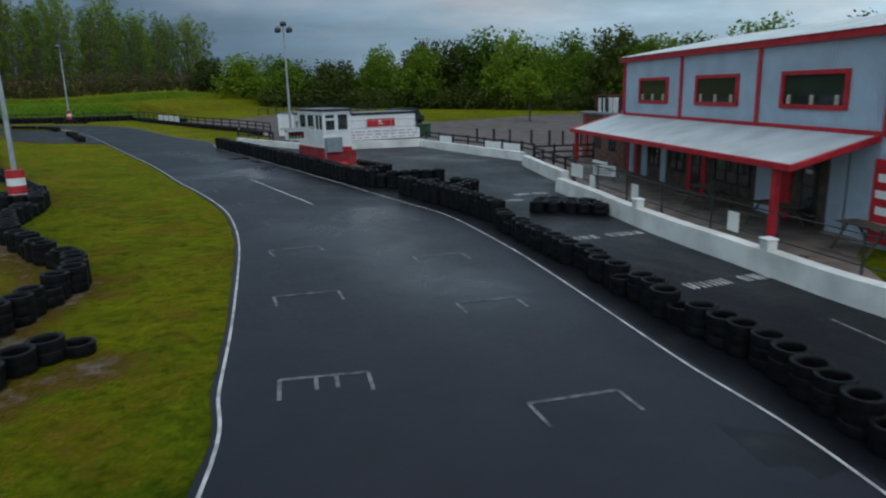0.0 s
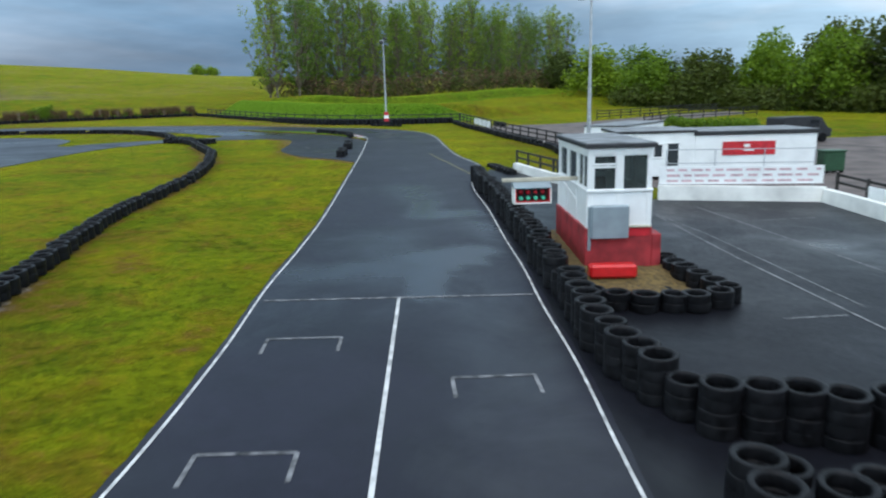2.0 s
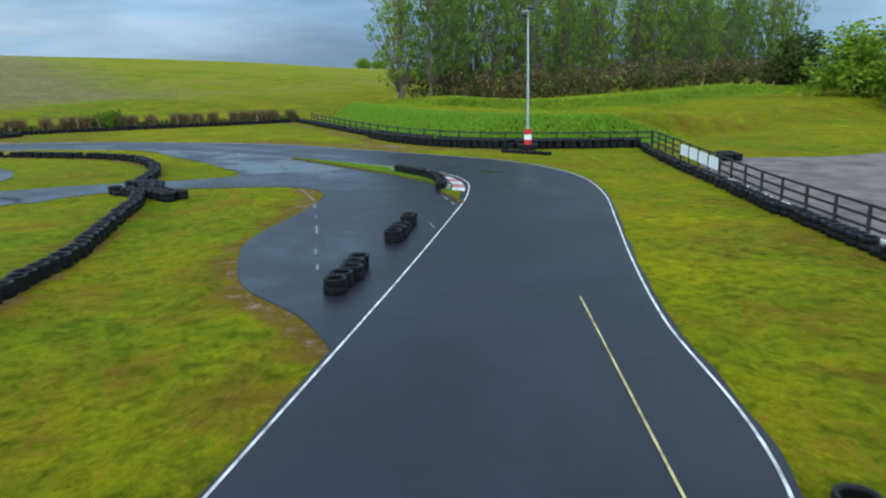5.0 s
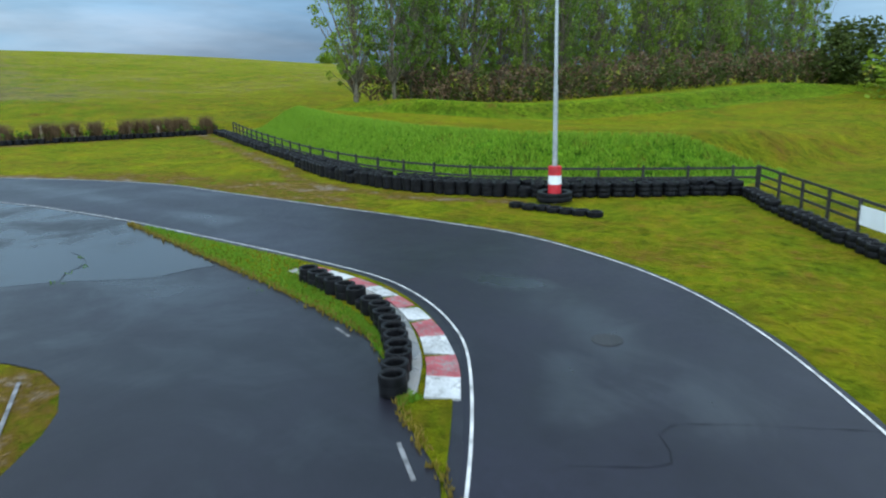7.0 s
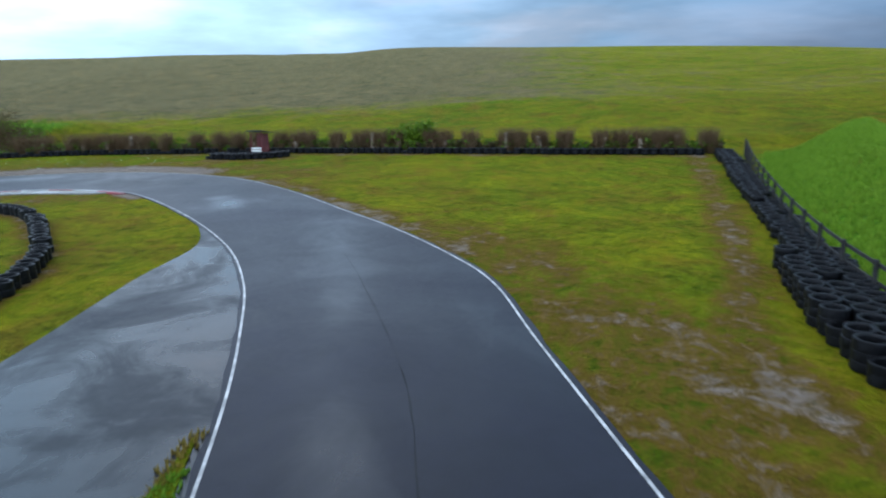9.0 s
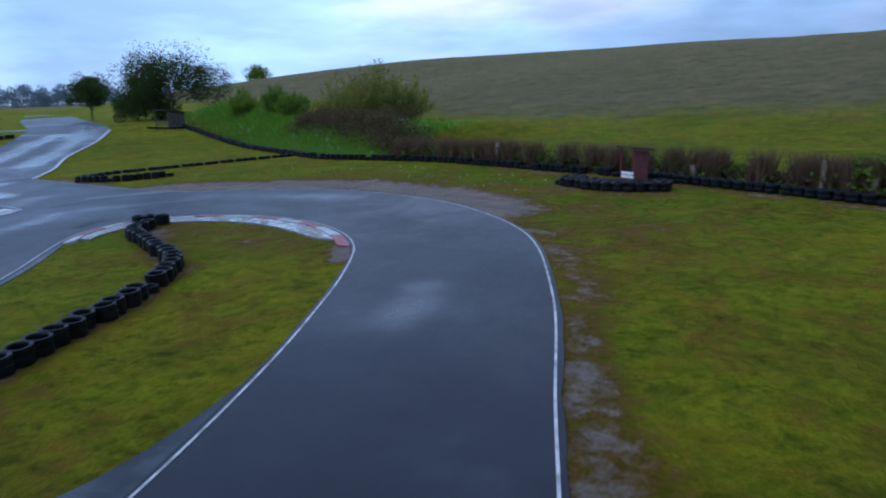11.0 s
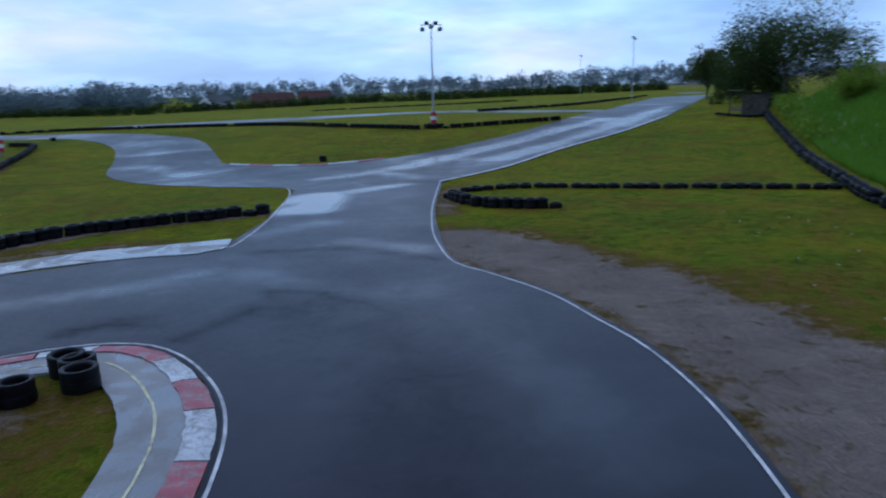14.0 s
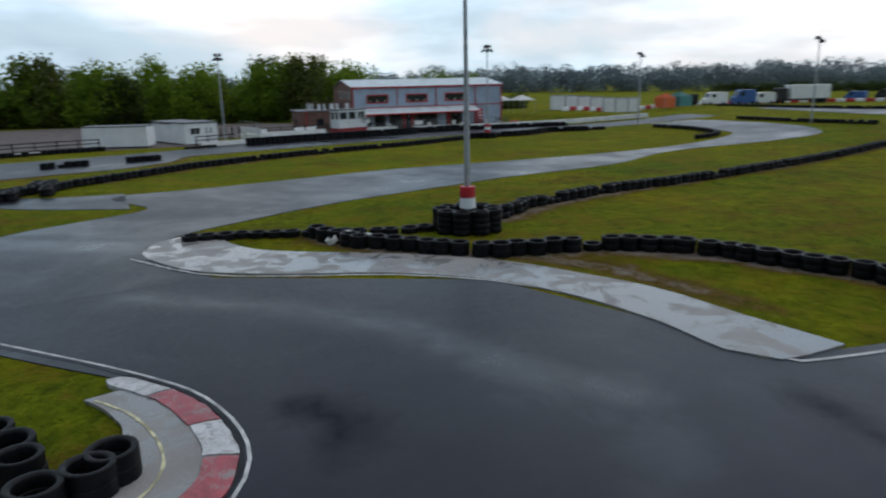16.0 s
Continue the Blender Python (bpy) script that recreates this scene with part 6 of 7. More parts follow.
def terrace_annexe():
    """The low brick part at the north end, with a balcony on its flat roof."""
    t = empty("annexe", 13.72, 37.16, radians(-74.6), z=gz(15, 30))
    part("wall", box(bmesh.new(), (7.5, 6.0, 3.3), (-3.85, 3.25, 1.25), bevel=0.02), M_BRICK, t, "brown brick wall")
    part("roof", box(bmesh.new(), (7.8, 6.3, 0.14), (-3.95, 3.25, 2.97), bevel=0.02), M_FELT, t, "flat grey felt roof")
    for x in (-4.7, -2.3):
        window_part(t, 1.0, 1.0, (x, 0.22, 1.4), 0, M_DARKTRIM, 0.07, 1)
    window_part(t, 1.2, 1.0, (-7.62, 3.0, 1.4), -math.pi / 2, M_DARKTRIM, 0.07, 1)
    part("pipe", rod(bmesh.new(), (-6.6, 0.16, 0), (-6.6, 0.16, 2.9), 0.07), M_RED, t, "red downpipe")
    for k in range(5):
        part("balcony_post", box(bmesh.new(), (0.07, 0.07, 1.0), (-5.4 + 1.32 * k, 0.36, 3.54)), M_WOOD_RED, t)
    for x, wide in ((-4.75, 0.45), (-4.05, 0.2), (-2.95, 0.55), (-2.2, 0.3), (-0.8, 0.5)):
        part("balcony_panel", box(bmesh.new(), (wide, 0.04, 0.82), (x, 0.33, 3.5), bevel=0.006), M_WHITE, t, "white balcony panel")
    for x in (-4.4, -3.5, -1.6):
        part("balcony_panel", box(bmesh.new(), (0.4, 0.04, 0.78), (x, 0.36, 3.5), bevel=0.006), M_DARKTRIM, t, "dark balcony panel")
    for y in (1.4, 2.8, 4.2, 5.6):
        part("balcony_panel", box(bmesh.new(), (0.04, 0.7, 0.8), (-5.42, y, 3.5), bevel=0.006), M_WHITE, t, "white balcony panel")
    bm = box(bmesh.new(), (5.5, 0.08, 0.07), (-2.7, 0.36, 4.06))
    box(bm, (0.08, 5.6, 0.07), (-5.44, 3.2, 4.06))
    part("handrail", bm, M_WOOD_RED, t, "dull red handrail")
    return tagged(t, "low brown brick annexe with a red and white balcony", "annexe")


terrace_annexe()


# ---- light masts ----
def light_mast(x, y, height, label, band=True, heads=3, tyres=True, turn=0.0, ring=0.75, layers=3, bands=3, girth=0.27):
    t = empty("light_mast", x, y, turn)
    bm = bmesh.new()
    rod(bm, (0, 0, 0), (0, 0, height * 0.5), 0.11, 0.085, 12)
    rod(bm, (0, 0, height * 0.5), (0, 0, height), 0.075, 0.05, 12)
    part("pole", bm, M_GALV, t, "galvanised steel pole")
    if band:
        tall = 0.36 if bands < 4 else 0.3
        for k in range(bands):
            top = 1.51 - tall * k
            part("padding", rod(bmesh.new(), (0, 0, top - tall), (0, 0, top), girth, girth - 0.01, 16), M_WHITE if k % 2 else M_RED, t, "painted foam padding")
    w = 0.42 * heads
    arm = part("crossarm", box(bmesh.new(), (w, 0.07, 0.07), (0, 0, height)), M_GALV, t)
    part("cap", rod(bmesh.new(), (0, 0, height - 0.05), (0, 0, height + 0.14), 0.08, 0.05, 10), M_GALV, arm)
    for k in range(heads):
        fx = -w / 2 + w * (k + 0.5) / heads
        droop = -0.16 - 0.12 * abs(k - (heads - 1) / 2) if k % 2 == 0 else 0.16
        for side in (-1, 1):
            z = height + droop
            bm = box(bmesh.new(), (0.38, 0.2, 0.3), (fx, side * 0.24, z), rx=side * 0.75, bevel=0.03)
            rod(bm, (fx, 0, height), (fx, side * 0.2, z), 0.022, seg=6)
            f = part("floodlight", bm, M_DARKTRIM, t, "black floodlight, unlit")
            part("lens", box(bmesh.new(), (0.31, 0.02, 0.24), (fx, side * 0.33, z - 0.07), rx=side * 0.75), M_GLASS, f)
    tagged(t, label, "light mast", "floodlight masts")
    if tyres:
        b = empty("tyre_collar", x + ring, y)
        n = max(5, int(2 * math.pi * ring / 0.58))
        for k in range(n):
            a = 2 * math.pi * k / n
            px, py = x + ring * math.cos(a), y + ring * math.sin(a)
            for q in range(layers):
                put_tyre(b, px, py, gz(px, py) + 0.125 + 0.19 * q, rt.uniform(0.95, 1.05))
        tagged(b, "ring of stacked black tyres round the foot of a mast", "tyre stack", "mast tyre rings")
    return t


light_mast(-48.9, 77.3, 9.3, "tall floodlight mast with red and white padding by the fence", heads=2, turn=0.7, tyres=False)
big_tyre = empty("truck_tyre", -48.9, 77.3)
put_tyre(big_tyre, -48.9, 77.3, gz(-48.9, 77.3) + 0.2, 2.35)
put_tyre(big_tyre, -48.9, 77.3, gz(-48.9, 77.3) + 0.39, 2.3)
tagged(big_tyre, "big black truck tyre lying round the mast foot", "tyre")
light_mast(-10.05, 50.1, 8.9, "tall floodlight mast behind the control tower", band=False, heads=3, tyres=False, turn=0.5)
light_mast(-10.75, 22.2, 9.4, "tall floodlight mast with red and white padding in the infield", turn=0.4, bands=4, girth=0.33)
light_mast(-61.9, 31.5, 10.5, "tall floodlight mast with red and white padding among tyre walls", turn=1.2, ring=0.9, layers=4, bands=2)
light_mast(-72.0, -18.2, 9.6, "tall floodlight mast with red and white padding in the south infield", turn=0.3, heads=5, ring=0.7, layers=2)
light_mast(-31.8, -8.6, 9.1, "tall floodlight mast in the far infield", turn=0.9, heads=2, tyres=False)
for x, y, h in ((5.8, -1.2, 9.2), (-14.9, -12.2, 8.6), (-97.9, -110, 12.8), (-87.7, -215, 14)):
    light_mast(x, y, h, "distant slim grey floodlight mast", band=False, heads=2, tyres=False, turn=0.6)


# ---- marshal huts ----
def marshal_hut(x, y, rz, label, w=1.5, d=1.2, wood=None, size=1.0):
    wood = wood or M_WOOD_RED
    t = empty("marshal_hut", x, y, rz)
    t.scale = (size, size, size)
    for sx in (-1, 1):
        for sy in (-1, 1):
            bm = bmesh.new()
            h = 2.05 if sy < 0 else 1.9
            box(bm, (0.1, 0.1, h), (sx * w / 2, sy * d / 2, h / 2), bevel=0.01)
            part("post", bm, wood, t)
    bm = bmesh.new()
    box(bm, (w + 0.5, d + 0.5, 0.07), (0, 0, 2.05), rx=-0.13, bevel=0.01)
    part("roof", bm, M_DARKTRIM, t, "dark sloping roof")
    bm = bmesh.new()
    box(bm, (w, 0.05, 1.8), (0, d / 2, 0.95))
    if wood is not M_WOOD_RED:
        box(bm, (0.05, d, 1.8), (w / 2, 0, 0.95))
    part("wall", bm, wood, t, "boarded wooden wall")
    bm = bmesh.new()
    for z in (0.45, 0.65):
        box(bm, (w, 0.04, 0.16), (0, -d / 2, z), bevel=0.005)
    part("board", bm, M_WHITE_DIRTY if wood is M_WOOD_RED else wood, t, "low front board")
    return tagged(t, label, "hut", "marshal huts")


marshal_hut(-96.6, 49.0, math.radians(75), "small open red marshal hut by the hedge", 1.1, 0.95, size=0.86)
marshal_hut(-101.0, -19.6, math.radians(100), "dark brown open wooden marshal hut below a tree", 2.8, 2.2, M_BARK)


# ---- trees and hedges ----
def leaf_mesh(name, centres, radii, per, size, material, seed, flat=1.0):
    """Many small leaf blades in clumps, as one mesh."""
    rng = np.random.default_rng(seed)
    c = np.repeat(np.array(centres, float), per, 0)
    r = np.repeat(np.array(radii, float), per)
    d = rng.normal(size=c.shape)
    d /= np.linalg.norm(d, axis=1)[:, None]
    p = c + d * (r * rng.uniform(0.35, 1.0, len(r)) ** 0.6)[:, None] * (1, 1, flat)
    a, b = rng.normal(size=c.shape), rng.normal(size=c.shape)
    a /= np.linalg.norm(a, axis=1)[:, None]
    b -= (a * b).sum(1)[:, None] * a
    b /= np.linalg.norm(b, axis=1)[:, None]
    s = size * rng.uniform(0.6, 1.3, (len(r), 1))
    v = np.stack([p - a * s, p + b * s * 0.55, p + a * s, p - b * s * 0.55], 1).reshape(-1, 3)
    n = len(p)
    me = bpy.data.meshes.new(name)
    me.from_pydata(v.tolist(), [], np.arange(4 * n).reshape(n, 4).tolist())
    me.materials.append(material)
    return me


def tree(name, height, spread, seed, material, label, kind="round", per=60, size=0.3, at=(0, 0), trunk_share=0.3, low=False, flat=1.0):
    rnd = random.Random(seed)
    t = empty(name, *at)
    bm = bmesh.new()
    r0 = height * (0.011 if kind == "poplar" else 0.022)
    top = height * (0.85 if kind == "poplar" else 0.6)
    lean = (rnd.uniform(-0.04, 0.04) * height, rnd.uniform(-0.04, 0.04) * height)
    rod(bm, (0, 0, -0.3), (lean[0] * 0.4, lean[1] * 0.4, height * trunk_share), r0, r0 * 0.75, 8)
    rod(bm, (lean[0] * 0.4, lean[1] * 0.4, height * trunk_share), (lean[0], lean[1], top), r0 * 0.75, r0 * 0.2, 7)
    centres, radii = [], []
    n = 26 if kind == "round" else 64
    for k in range(n):
        f = (k + 0.5) / n
        a = k * 2.4 + rnd.uniform(-0.5, 0.5)
        if kind == "poplar":
            z = height * (trunk_share * 0.8 + (0.97 - trunk_share * 0.8) * f)
            rad = spread * (0.35 + 0.65 * math.sin(math.pi * min(1, f * 0.9 + 0.1))) * rnd.uniform(0.3, 1.0)
            start = (lean[0] * f, lean[1] * f, max(height * 0.1, z - rad * 2.2 - height * 0.12))
            size_c = height * 0.032
        else:
            ph = math.asin(max(-1, min(1, -0.35 + 1.35 * f)))
            rad = spread * math.cos(ph) * rnd.uniform(0.45, 1.0)
            z = height * (0.58 + 0.40 * flat * math.sin(ph) * rnd.uniform(0.75, 1.05))
            start = (lean[0] * 0.5, lean[1] * 0.5, height * rnd.uniform(trunk_share * 0.8, 0.5))
            if low:
                z = height * (0.1 + 0.88 * f) * rnd.uniform(0.9, 1.05)
                rad = spread * (0.55 + 0.45 * math.sin(math.pi * min(1, 0.15 + f))) * math.sqrt(max(0.05, 1 - max(0, f - 0.45) ** 2 * 3)) * rnd.uniform(0.55, 1.0)
            size_c = spread * (0.34 if low else 0.3)
        end = (math.cos(a) * rad + lean[0] * f, math.sin(a) * rad + lean[1] * f, z)
        rod(bm, start, end, r0 * 0.28, r0 * 0.07, 5)
        for q in range(2):
            g = 1.0 if q == 0 else rnd.uniform(0.55, 0.8)
            centres.append([s + (e - s) * g + rnd.uniform(-0.3, 0.3) * size_c for s, e in zip(start, end)])
            radii.append(size_c * rnd.uniform(0.5, 1.45) * (0.6 if kind == "poplar" and f < 0.3 else 1.0))
    part("trunk", bm, M_BARK_PALE if kind == "poplar" else M_BARK, t, "bare trunk and limbs")
    crown = new("crown", leaf_mesh("crown", centres, radii, per, size, material, seed))
    crown.parent = t
    return tagged(t, label, "tree")


def grow(protos, spots, seed, group, lo=0.85, hi=1.15):
    """Copies of the sample trees over plan spots; the first spots take the samples themselves."""
    rnd = random.Random(seed)
    for p in protos:
        p["group"] = group
    for k, (x, y) in enumerate(spots):
        s = rnd.uniform(lo, hi)
        m = Matrix.Translation((x, y, gz(x, y) - 0.1)) @ Matrix.Rotation(rnd.uniform(0, 6.28), 4, "Z")
        if k < len(protos):
            protos[k].matrix_world = m
            ob = protos[k]
        else:
            ob = copy_thing(protos[k % len(protos)], m)
        ob.scale = (s, s, s * rnd.uniform(0.92, 1.1) * (0.68 if group == "woodland" and (x < -28 or y < 34) else 1.0))


rp = random.Random(11)
poplars = [tree("poplar_tree", 21, 5.0, 20 + k, M_LEAF_POPLAR, "tall thin poplar with sparse fresh green leaves", "poplar", 38, 0.17, trunk_share=0.2) for k in range(3)]
spots = [(-88 + rp.uniform(-2, 2), 93 + 3.3 * k + rp.uniform(-1, 1)) for k in range(30)] + [(-95 + rp.uniform(-3, 3), 99 + 4.5 * k + rp.uniform(-1, 1)) for k in range(20)]
grow(poplars, spots, 1, "poplar stand", 0.8, 1.1)
woods = [tree("woodland_tree", 11, 5.4, 40 + k, (M_LEAF, M_LEAF, M_LEAF_DARK)[k], "broad spring-green woodland tree in full leaf" if k < 2 else "dark green woodland tree", "round", 88, 0.32, trunk_share=0.08, low=True) for k in range(3)]
spots = []
for k in range(26):
    f = k / 25
    spots.append((-52 + 108 * f + rp.uniform(-3, 3), 138 - 30 * f * f + rp.uniform(-4, 4)))
for k in range(26):
    f = k / 25
    spots.append((-62 + 124 * f + rp.uniform(-3, 3), 150 - 30 * f * f + rp.uniform(-4, 4)))
for k in range(22):
    f = k / 21
    spots.append((52 + 14 * f + rp.uniform(-3, 3), 100 - 110 * f + rp.uniform(-3, 3)))
for k in range(18):
    f = k / 17
    spots.append((66 + 14 * f + rp.uniform(-3, 3), 104 - 120 * f + rp.uniform(-3, 3)))
grow(woods, [p for p in spots if p[1] > 8], 2, "woodland", 0.8, 1.2)
tree("young_tree", 6.5, 2.2, 60, M_LEAF, "young tree with a pale slim trunk by the paddock", "round", 60, 0.24, at=(7.8, 87), trunk_share=0.35)
tree("spreading_tree", 10.4, 8.8, 70, M_LEAF_DARK, "broad spreading tree with dark leaves", "round", 560, 0.12, at=(-109.2, -38.2), trunk_share=0.16, flat=0.74)
tree("low_tree", 6.4, 5.0, 90, M_LEAF_DARK, "low dark tree beside the spreading tree", "round", 420, 0.12, at=(-106.8, -44), trunk_share=0.1, low=True)
tree("small_dark_tree", 8.0, 3.6, 71, M_LEAF_DARK, "small dark tree beyond the field corner", "round", 200, 0.16, at=(-106.0, -68), trunk_share=0.2)


def willow(x, y, height, spread, seed, material, label):
    """A feathery bush: many thin stems fanning out of the ground, each with small leaves along it."""
    rnd = random.Random(seed)
    t = empty("willow_bush", x, y)
    bm = bmesh.new()
    centres, radii = [], []
    for k in range(54):
        a, f = rnd.uniform(0, 6.283), math.sqrt(rnd.random())
        foot = Vector((math.cos(a) * spread * 0.22 * f, math.sin(a) * spread * 0.22 * f, -0.1))
        tip = Vector((math.cos(a) * spread * f, math.sin(a) * spread * f, height * rnd.uniform(0.6, 1.05) * (1 - 0.66 * f * f)))
        rod(bm, foot, tip, 0.022, 0.006, 4)
        n = 9
        for q in range(n):
            g = 0.16 + 0.86 * q / (n - 1)
            p = foot.lerp(tip, g)
            centres.append((p.x + rnd.gauss(0, 0.1), p.y + rnd.gauss(0, 0.1), p.z))
            radii.append(0.16 + 0.5 * g * (1.18 - g))
    part("trunk", bm, M_BARK_PALE, t, "cluster of thin upright stems")
    crown = new("crown", leaf_mesh("crown", centres, radii, 24, 0.085, material, seed, 1.5))
    crown.parent = t
    return tagged(t, label, "bush", "willow bushes")


for x, y, k, h, r in ((-110.5, 4.5, 71, 4.9, 3.2), (-112.2, 8.4, 72, 6.0, 3.4), (-114.6, 4.8, 73, 6.0, 3.4), (-114.6, 10.0, 76, 5.2, 3.2), (-112.4, 12.0, 77, 3.4, 2.6), (-109.4, 8.0, 78, 3.4, 2.6)):
    willow(x, y, h, r, k, M_LEAF_WILLOW, "feathery olive-green willow bush on the field bank")
for x, y, k, h, r in ((-108.2, -2.0, 74, 3.2, 2.2), (-109.5, -8.0, 75, 3.2, 2.4), (-108.0, -14.0, 79, 3.0, 2.4)):
    willow(x, y, h, r, k, M_LEAF, "fresh green bush on the field bank")


def foliage_strip(name, pts, height, width, count, size, material, seed, label, category, base=0.0, clump=0.0, per=7, wave=0.35):
    """A hedge or belt of foliage along plan points, made of many loose leaves."""
    rng = random.Random(seed)
    path = even(spline(pts, 1.5), 0.5)
    centres, radii = [], []
    for _ in range(count):
        x, y, h = path[int(rng.random() * len(path))]
        o = rng.gauss(0, width * 0.3)
        px, py = x - math.sin(h) * o, y + math.cos(h) * o
        top = height * (0.75 + 0.45 * noise.noise((px * wave, py * wave, seed)))
        centres.append((px, py, gz(px, py) + base + rng.uniform(0.1, 1.0) * top))
        radii.append(clump or size * 2.2)
    ob = new(name, leaf_mesh(name, centres, radii, per, size, material, seed))
    return tagged(ob, label, category, kind="stuff")


foliage_strip("hedge", HEDGE[5:12], 0.85, 1.4, 3200, 0.1, M_LEAF_BRAMBLE, 3, "scruffy brown hedge of dry stems", "hedge")
foliage_strip("hedge", HEDGE[5:12], 1.1, 1.8, 900, 0.12, M_LEAF, 6, "green growth in the hedge", "hedge")
foliage_strip("bramble", [(-105.2, 5), (-104.4, 11), (-103.4, 17), (-102.2, 22), (-101.0, 26), (-100.2, 29.5)], 1.35, 3.2, 1300, 0.085, M_LEAF_BRAMBLE, 14, "tangled dark brown brambles on the grass bank", "brambles", clump=0.6, per=20)
foliage_strip("hedge", HEDGE[0:3], 1.2, 2.0, 900, 0.13, M_LEAF, 16, "low green hedge on the field edge", "hedge")
foliage_strip("green_bush", [(-98.6, 58.5), (-98.3, 61.5)], 2.1, 1.6, 420, 0.14, M_LEAF, 5, "dense bright green bush in the hedge", "bush")
foliage_strip("clipped_hedge", [(-20.2, 88.6), (-15.5, 85.8), (-10.5, 83.6)], 1.3, 1.8, 700, 0.14, M_LEAF, 26, "low bright green clipped hedge beside the paddock", "hedge")
foliage_strip("planting_strip", [(11.6, 26.4), (12.9, 22.4), (14.2, 19.2), (15.6, 16.0), (17.0, 12.6)], 0.42, 0.5, 900, 0.06, M_LEAF_BRAMBLE, 36, "low dark planting behind the pit wall", "plants")
foliage_strip("far_hedge", [(-120, -230), (-40, -235), (60, -215), (160, -170), (220, -120)], 3.6, 4.0, 1500, 0.4, M_LEAF_DARK, 7, "long dark clipped hedge beyond the circuit", "hedge", clump=1.5, per=28)
# both far belts carry their haze in the leaf colour
foliage_strip("far_woods", [(-380, -520), (-200, -560), (0, -560), (200, -480), (380, -330), (460, -150), (480, 60)], 18, 46, 3000, 0.75, M_LEAF_HAZED, 8, "belt of distant rounded woods", "woods", clump=4.0, per=48, wave=0.035)
foliage_strip("far_woods", [(120, -260), (210, -180), (260, -60), (270, 60), (240, 160)], 11, 22, 1300, 0.65, M_LEAF_HAZED, 9, "dull belt of woods behind the paddock, leaf colour blued as haze", "woods", clump=3.4, per=48, wave=0.06)
foliage_strip("undergrowth", [(-46, 132), (-28, 131), (-8, 129), (12, 123), (34, 114), (50, 103), (57, 86), (62, 60), (66, 30), (70, 0)], 3.4, 5.0, 2600, 0.3, M_LEAF_DARK, 28, "dark undergrowth at the foot of the woods", "undergrowth", clump=1.3, per=22)
foliage_strip("scrub", [(-92, 96), (-80, 108), (-72, 130), (-66, 150)], 4.6, 6.0, 1500, 0.2, M_LEAF_BROWN, 10, "brownish scrub under the poplars", "scrub")
foliage_strip("scrub", [(-90, 98), (-79, 110), (-71, 132), (-65, 152)], 3.6, 6.0, 1200, 0.2, M_LEAF_DARK, 18, "dark green scrub under the poplars", "scrub", clump=0.8)


def grass_tufts(name, spots, count, height, material, seed, label):
    rng = random.Random(seed)
    verts, faces = [], []
    for _ in range(count):
        x, y = spots(rng)
        z = gz(x, y)
        for b in range(4):
            a, l = rng.uniform(0, 6.28), height * rng.uniform(0.5, 1.2)
            dx, dy = math.cos(a) * 0.03, math.sin(a) * 0.03
            lx, ly = rng.uniform(-0.4, 0.4) * l, rng.uniform(-0.4, 0.4) * l
            k = len(verts)
            verts += [(x - dx, y - dy, z - 0.02), (x + dx, y + dy, z - 0.02), (x + lx, y + ly, z + l)]
            faces.append((k, k + 1, k + 2))
    return tagged(mesh_object(name, verts, faces, material), label, "grass", kind="stuff")


def bank_y(x):
    for (ax, ay), (bx, by) in zip(BANK_LINE, BANK_LINE[1:]):
        if ax <= x <= bx:
            return ay + (by - ay) * (x - ax) / (bx - ax)
    return BANK_LINE[-1][1]


def bank_spot(rng):
    x = rng.uniform(-92.5, -46.0)
    return x, bank_y(x) + rng.uniform(-0.6, 5.2)


grass_tufts("long_grass", bank_spot, 16000, 0.24, M_BLADE, 12, "long fresh green grass on the bank")
def field_bank_spot(rng):
    y = rng.uniform(-28, 27)
    return hedge_x(y) + 0.5 - abs(rng.gauss(0, 3.2)), y


grass_tufts("long_grass", field_bank_spot, 15000, 0.42, M_BLADE, 13, "long fresh green grass on the field bank")


def island_spot(rng):
    f = rng.random() ** 0.8
    x = -56.0 + 17.0 * f
    lo = np.interp(x, [p[0] for p in ISLAND], [p[1] for p in ISLAND])
    hi = np.interp(x, [-56.0, -48.1, -46.5, -43.3, -41.4, -39.7], [63.6, 65.4, 64.6, 64.3, 63.9, 62.9])
    return x, lo + (hi - lo) * rng.random()


def island_edge(rng):
    i = rng.randrange(len(island) - 1)
    f = rng.random()
    return island[i][0] * (1 - f) + island[i + 1][0] * f + rng.gauss(0, 0.05), island[i][1] * (1 - f) + island[i + 1][1] * f + rng.gauss(0.03, 0.07)


def crack_spot(rng):
    x, y, r = ((-50.6, 59.65, 0.2), (-51.3, 60.1, 0.1), (-51.9, 60.6, 0.14), (-46.4, 63.35, 0.2), (-53.0, 60.75, 0.12))[rng.randrange(5)]
    return x + rng.gauss(0, r), y + rng.gauss(0, r * 0.5)


M_TUFT_DRY = mat("yellowed_blade", build_leaf((0.17, 0.13, 0.02), (0.36, 0.27, 0.06)))
M_FLOWER = plain("white_petal", (0.7, 0.7, 0.62), 0.7, 0, 0.1)
grass_tufts("long_grass", island_spot, 3600, 0.12, M_BLADE, 21, "bright long grass on the island by the kerb")
grass_tufts("long_grass", island_edge, 900, 0.13, M_TUFT_DRY, 22, "yellowed grass along the edge of the island")
grass_tufts("grass_tuft", crack_spot, 55, 0.05, M_BLADE, 23, "small grass tufts growing in asphalt cracks")
grass_tufts("white_flowers", field_bank_spot, 110, 0.46, M_FLOWER, 25, "white flower heads in the long grass of the bank")
